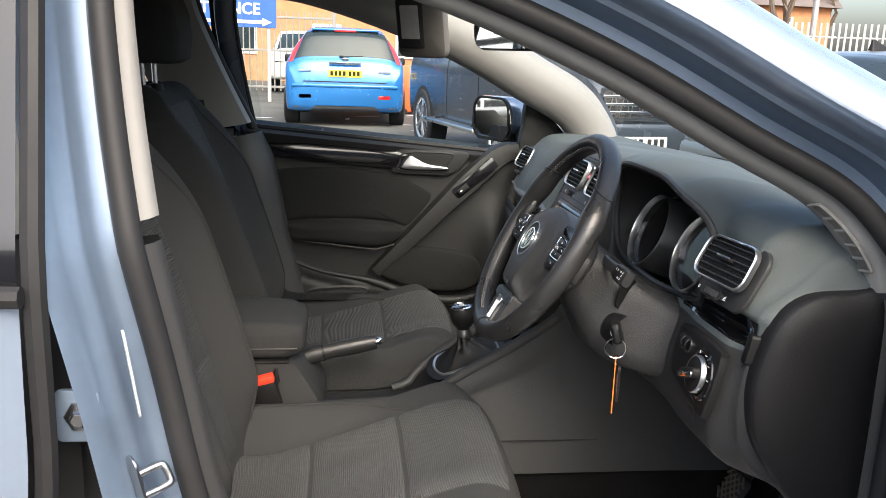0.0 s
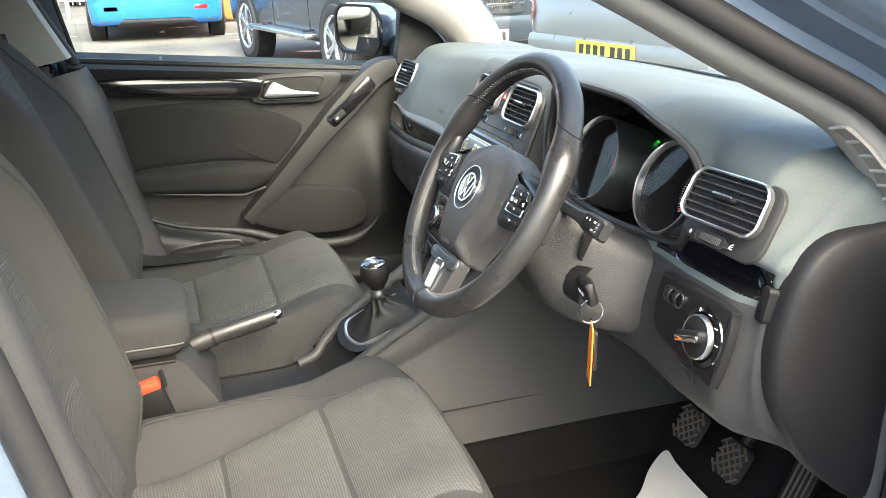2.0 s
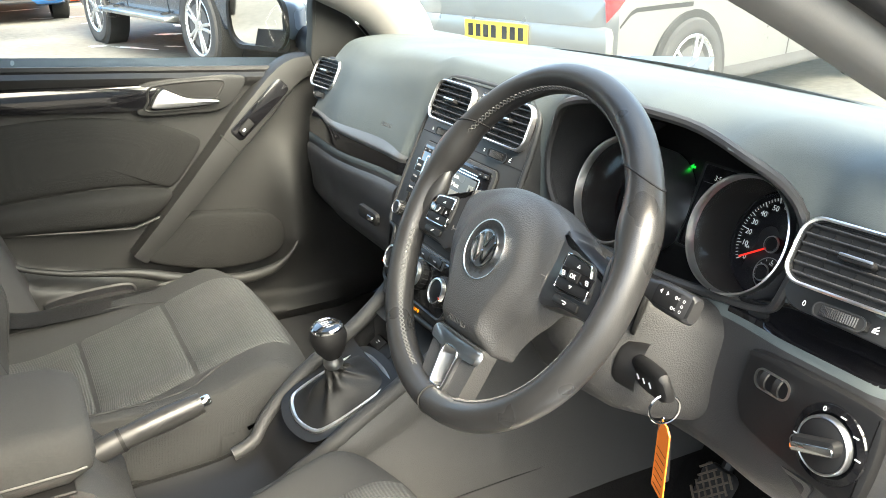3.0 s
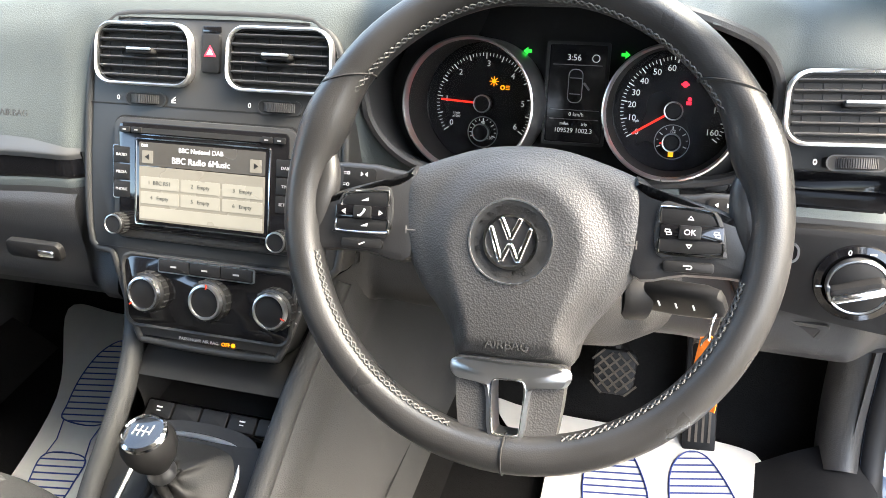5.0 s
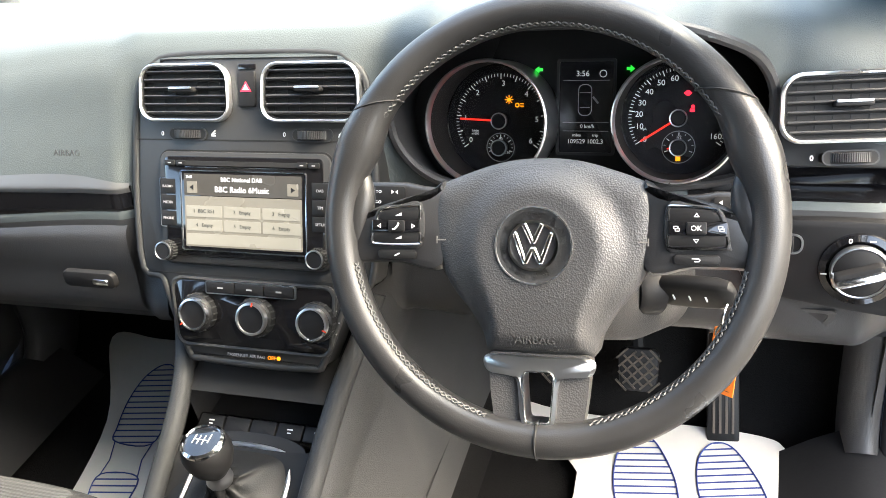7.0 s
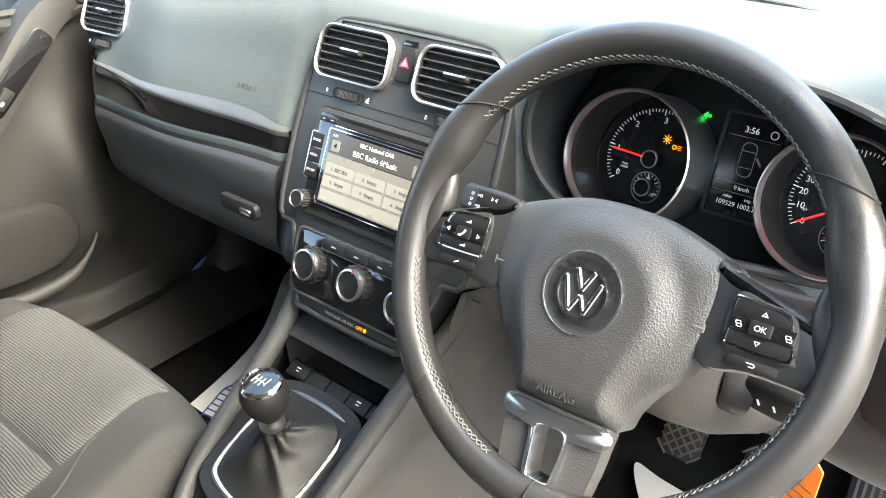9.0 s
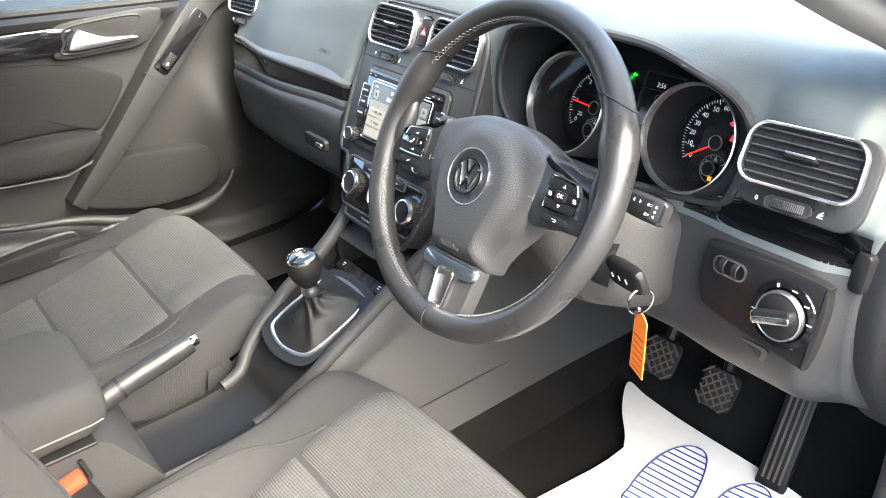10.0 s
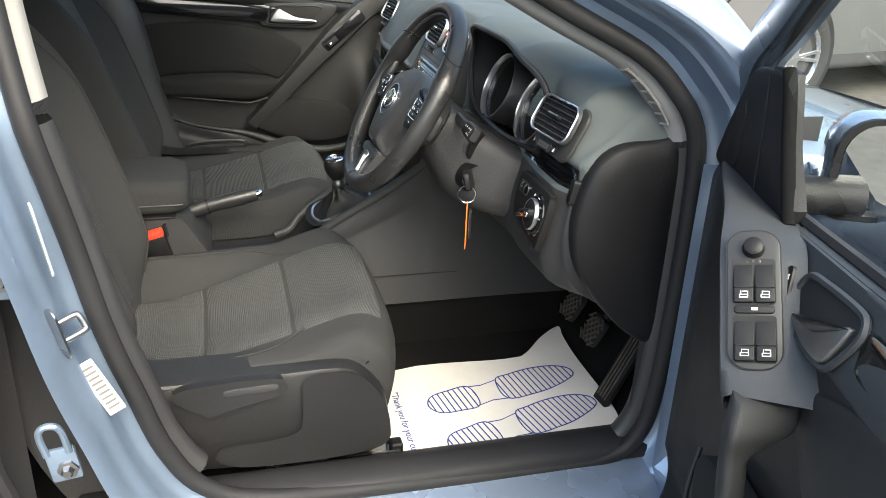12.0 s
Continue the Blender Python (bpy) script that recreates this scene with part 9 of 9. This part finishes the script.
part("roof_aerial", skin([rrect(0.16, 0.05, 0.02, 4, 0.0), rrect(0.10, 0.03, 0.012, 4, 0.035, cx=-0.02), rrect(0.03, 0.012, 0.005, 4, 0.065, cx=-0.05)], True, False, True, EM2 @ Matrix.Translation((0.85, 0, 1.27))), "black", est, "black fin aerial")

# cars farther off
B2 = turn(4.9, 8.3, 64)
c2, k2 = parked_car("dark_hatchback", B2, "dark_car", EST, 1.78, (0.95, 3.62), 0.325, "dark grey hatchback with a black roof spoiler")
hatch_fittings(c2, k2)
k2["patch"]("rear_window", 0.036, 0.120, -0.275, 0.275, "autoglass", 0.006, "dark rear window")
for s in (-1, 1):
    k2["patch"]("tail_lamp", 0.006, 0.050, s * 0.40, s * 0.56, "tail", 0.012, "red tail lamp")
part("roof_spoiler", box(0.26, 1.10, 0.05, 0.02, 2, B2 @ Matrix.Translation((0.50, 0, 1.40))), "black", c2)
W1 = turn(-9.2, 5.6, -28)
c3, k3 = parked_car("white_hatchback", W1, "white_car", HATCH, 1.80, (0.79, 3.43), 0.31, "white hatchback parked behind the car")
hatch_fittings(c3, k3)
plate_on(c3, W1, 4.335, 0.42, True, back=False)
part("grille", box(0.04, 0.9, 0.12, 0.03, 2, W1 @ Matrix.Translation((4.31, 0, 0.52))), "black", c3)
O1 = turn(2.1, 17.5, 82)
c4, k4 = parked_car("orange_hatchback", O1, "orange_car", HATCH, 1.78, (0.79, 3.43), 0.31, "orange hatchback far across the yard")
hatch_fittings(c4, k4)
k4["patch"]("rear_window", 0.033, 0.094, -0.275, 0.275, "autoglass", 0.006, "dark rear window")
for s in (-1, 1):
    k4["patch"]("tail_lamp", 0.030, 0.088, s * 0.285, s * 0.36, "tail", 0.012, "red tail lamp")
V1 = turn(-1.6, 27.0, -88)
c5, k5 = parked_car("white_van", V1, "white_car", SUV, 1.95, (0.80, 3.46), 0.36, "white van beyond the gate")
hatch_fittings(c5, k5)

# ---- yard ----
M["galv"] = mat("galvanised_steel", (0.38, 0.38, 0.37), 0.55, 0.6, vary=0.15)
M["signblue"] = mat("blue_sign", (0.02, 0.09, 0.34), 0.4)
M["barrier"] = mat("orange_barrier", (0.78, 0.12, 0.03), 0.5)
M["bark"] = mat("bark", (0.13, 0.10, 0.075), 0.9, vary=0.3)
M["twig"] = mat("bare_twigs", (0.20, 0.15, 0.11), 0.9, vary=0.3)
M["slate"] = mat("roof_tiles", (0.12, 0.10, 0.09), 0.8, vary=0.2)
M["yellow"] = mat("yellow_panel", (0.80, 0.46, 0.03), 0.5)
gate = thing("steel_gate", "pale painted steel bar gate across the yard", "gate", (-2.3, 21.5, 0))
for k in range(34):
    part("bar", tube([(-6.0 + k * 0.16, 21.5, 0.10), (-6.0 + k * 0.16, 21.5, 2.15)], 0.018, 6), "trim", gate)
for z in (0.2, 1.15, 2.0):
    part("rail", box(5.5, 0.05, 0.06, 0.01, 1, at=(-3.3, 21.5, z)), "trim", gate, smooth=False)
for x in (-6.0, -3.35, -0.6):
    part("post", box(0.10, 0.10, 2.3, 0.01, 1, at=(x, 21.5, 1.15)), "trim", gate, smooth=False)
sign = thing("car_wash_sign", "blue sign with white words and an arrow", "sign", (-2.6, 18.0, 1.6))
part("board", box(2.5, 0.04, 0.98, 0.006, 1, at=(-3.08, 18.0, 2.12)), "signblue", sign, smooth=False)
SGM = Matrix.Translation((-3.08, 17.97, 2.12)) @ Matrix.Rotation(radians(90), 4, "X")
words("CAR WASH", 0.34, SGM @ T(0.03, 0.22), sign, "white", "sign_words", bold=0.008)
words("ENTRANCE", 0.34, SGM @ T(0.03, -0.10), sign, "white", "sign_words", bold=0.008)
arrow = [(-1.05, 0.035, 0), (0.95, 0.035, 0), (0.95, 0.09, 0), (1.15, 0, 0), (0.95, -0.09, 0), (0.95, -0.035, 0), (-1.05, -0.035, 0)][::-1]
part("sign_arrow", slab(arrow, 0.006, 0, SGM @ T(0, -0.37)), "white", sign, smooth=False)
for x in (-4.2, -2.0):
    part("sign_post", box(0.08, 0.08, 2.6, 0.01, 1, at=(x, 18.05, 1.3)), "galv", sign, smooth=False)
bar_ = thing("orange_barrier", "orange plastic road barrier standing on the tarmac", "barrier", (1.15, 15.4, 0))
part("barrier_body", box(0.9, 0.35, 0.95, 0.06, 2, at=(1.15, 15.4, 0.50)), "barrier", bar_)
for x in (0.85, 1.45):
    part("barrier_foot", box(0.18, 0.5, 0.10, 0.02, 1, at=(x, 15.4, 0.05)), "rubber", bar_)


def brick_house(name, x, y, w, d, h, label, gable=True, wins=3):
    hs = thing(name, label, "building", (x, y, 0))
    part("wall", box(w, d, h, at=(x, y, h / 2)), "brick", hs, "orange brick wall", smooth=False)
    rz = h
    if gable:
        part("roof", skin([[(x - w / 2 - 0.3, y - d / 2 - 0.3, rz), (x - w / 2 - 0.3, y, rz + d * 0.42), (x - w / 2 - 0.3, y + d / 2 + 0.3, rz)], [(x + w / 2 + 0.3, y - d / 2 - 0.3, rz), (x + w / 2 + 0.3, y, rz + d * 0.42), (x + w / 2 + 0.3, y + d / 2 + 0.3, rz)]], True, True, True), "slate", hs, "brown tiled roof", smooth=False)
    for k in range(wins):
        for lv in range(max(1, int(h // 2.8))):
            wx, wz = x - w / 2 + w * (k + 0.5) / wins, 1.6 + lv * 2.7
            wn_ = part("window", box(1.1, 0.10, 1.2, 0.01, 1, at=(wx, y - d / 2 - 0.02, wz)), "white", hs, "white-framed window", smooth=False)
            part("pane", box(0.9, 0.03, 1.0, at=(wx, y - d / 2 - 0.075, wz)), "autoglass", wn_, smooth=False)
    return hs


brick_house("brick_house", -1.0, 36.0, 16, 8, 5.6, "orange brick house behind the gate", wins=5)
brick_house("brick_shed", 13.6, 34.0, 10, 7, 3.5, "orange brick building behind the fence", wins=2)
fence = thing("palisade_fence", "galvanised steel palisade fence along the yard", "fence", (11, 17, 0))
for k in range(120):
    x = 3.0 + k * 0.16
    y = 22.5 - 0.22 * (x - 3.0)
    part("pale", box(0.065, 0.02, 2.35, 0.004, 1, Matrix.Translation((x, y, 1.2))), "galv", fence, smooth=False)
for z in (0.45, 2.0):
    part("rail", tube([(3.0, 22.53, z), (22.0, 22.53 - 0.22 * 19, z)], 0.03, 6), "galv", fence)
for k in range(7):
    x = 3.0 + k * 2.9
    part("post", box(0.09, 0.09, 2.5, 0.01, 1, at=(x, 22.58 - 0.22 * (x - 3.0), 1.25)), "galv", fence, smooth=False)
lamp_post = thing("lamp_post", "grey steel lamp post behind the fence", "lamp post", (13.4, 22.5, 0))
part("pole", tube([(13.4, 22.5, 0), (13.4, 22.5, 7.5)], 0.09, 10), "galv", lamp_post)
part("lantern", box(0.7, 0.25, 0.12, 0.03, 2, at=(13.1, 22.5, 7.5)), "galv", lamp_post)
yb = thing("yellow_skip", "yellow steel skip behind the fence", "skip", (16.5, 22.5, 0))
part("skip_side", box(3.0, 1.6, 1.5, 0.05, 1, at=(16.8, 22.8, 0.80)), "yellow", yb, smooth=False)
part("skip_rim", box(3.1, 1.7, 0.12, 0.02, 1, at=(16.8, 22.8, 1.58)), "yellow", yb, smooth=False)


def bare_tree(x, y, h, seed):
    """A leafless tree: trunk, limbs and many fine twigs."""
    rnd = random.Random(seed)
    tr = thing("bare_tree", "leafless brown tree behind the fence", "tree", (x, y, 0), group="bare trees")
    limbs, twigs = [], []

    def grow(p, d, l, r, depth):
        pts = [p]
        q, dd = p.copy(), d.copy()
        n = 4
        for i in range(n):
            dd = (dd + Vector((rnd.uniform(-0.25, 0.25), rnd.uniform(-0.25, 0.25), rnd.uniform(-0.05, 0.22)))).normalized()
            q = q + dd * l / n
            pts.append(q.copy())
        (limbs if depth < 2 else twigs).append(tube(pts, [r * (1 - 0.45 * i / n) for i in range(n + 1)], 6 if depth < 2 else 3, caps=False))
        if depth >= 5:
            return
        for i in range(3 if depth < 4 else 2):
            k = rnd.randint(2, n)
            nd = (dd + Vector((rnd.uniform(-1, 1), rnd.uniform(-1, 1), rnd.uniform(-0.2, 0.7))) * 0.8).normalized()
            grow(pts[k].copy(), nd, l * rnd.uniform(0.55, 0.8), r * 0.5, depth + 1)
    grow(Vector((x, y, 0)), Vector((0, 0, 1)), h * 0.38, h * 0.028, 0)
    part("trunk", merge(*limbs), "bark", tr)
    part("crown", merge(*twigs), "twig", tr, "crown of bare twigs")
    return tr


for i, (x, y, h) in enumerate(((15.5, 27.0, 7.5), (19.0, 26.0, 8.5), (22.5, 28.0, 8.0), (18.0, 31.0, 9.0), (25.5, 25.0, 7.0), (6.5, 40.0, 9.0))):
    bare_tree(x, y, h, i + 3)
# thin white patches scattered on the tarmac
rnd = random.Random(5)
bm = bmesh.new()
for k in range(46):
    cx, cy = rnd.uniform(-3.5, 3.2), rnd.uniform(3.2, 15.5)
    if k < 14:
        cx, cy = rnd.uniform(-2.5, 1.2), rnd.uniform(3.4, 6.4)
    a = rnd.uniform(0, 6.28)
    rx, ry = rnd.uniform(0.10, 0.45), rnd.uniform(0.03, 0.10)
    vs = []
    for i in range(14):
        t = 2 * math.pi * i / 14
        px, py = rx * math.cos(t) * rnd.uniform(0.6, 1.2), ry * math.sin(t) * rnd.uniform(0.5, 1.3)
        vs.append(bm.verts.new((cx + px * math.cos(a) - py * math.sin(a), cy + px * math.sin(a) + py * math.cos(a), 0.004)))
    bm.faces.new(vs)
tagged(part("frost", bm, "white_patch", smooth=False), "thin white patches on the tarmac", "frost", kind="stuff")
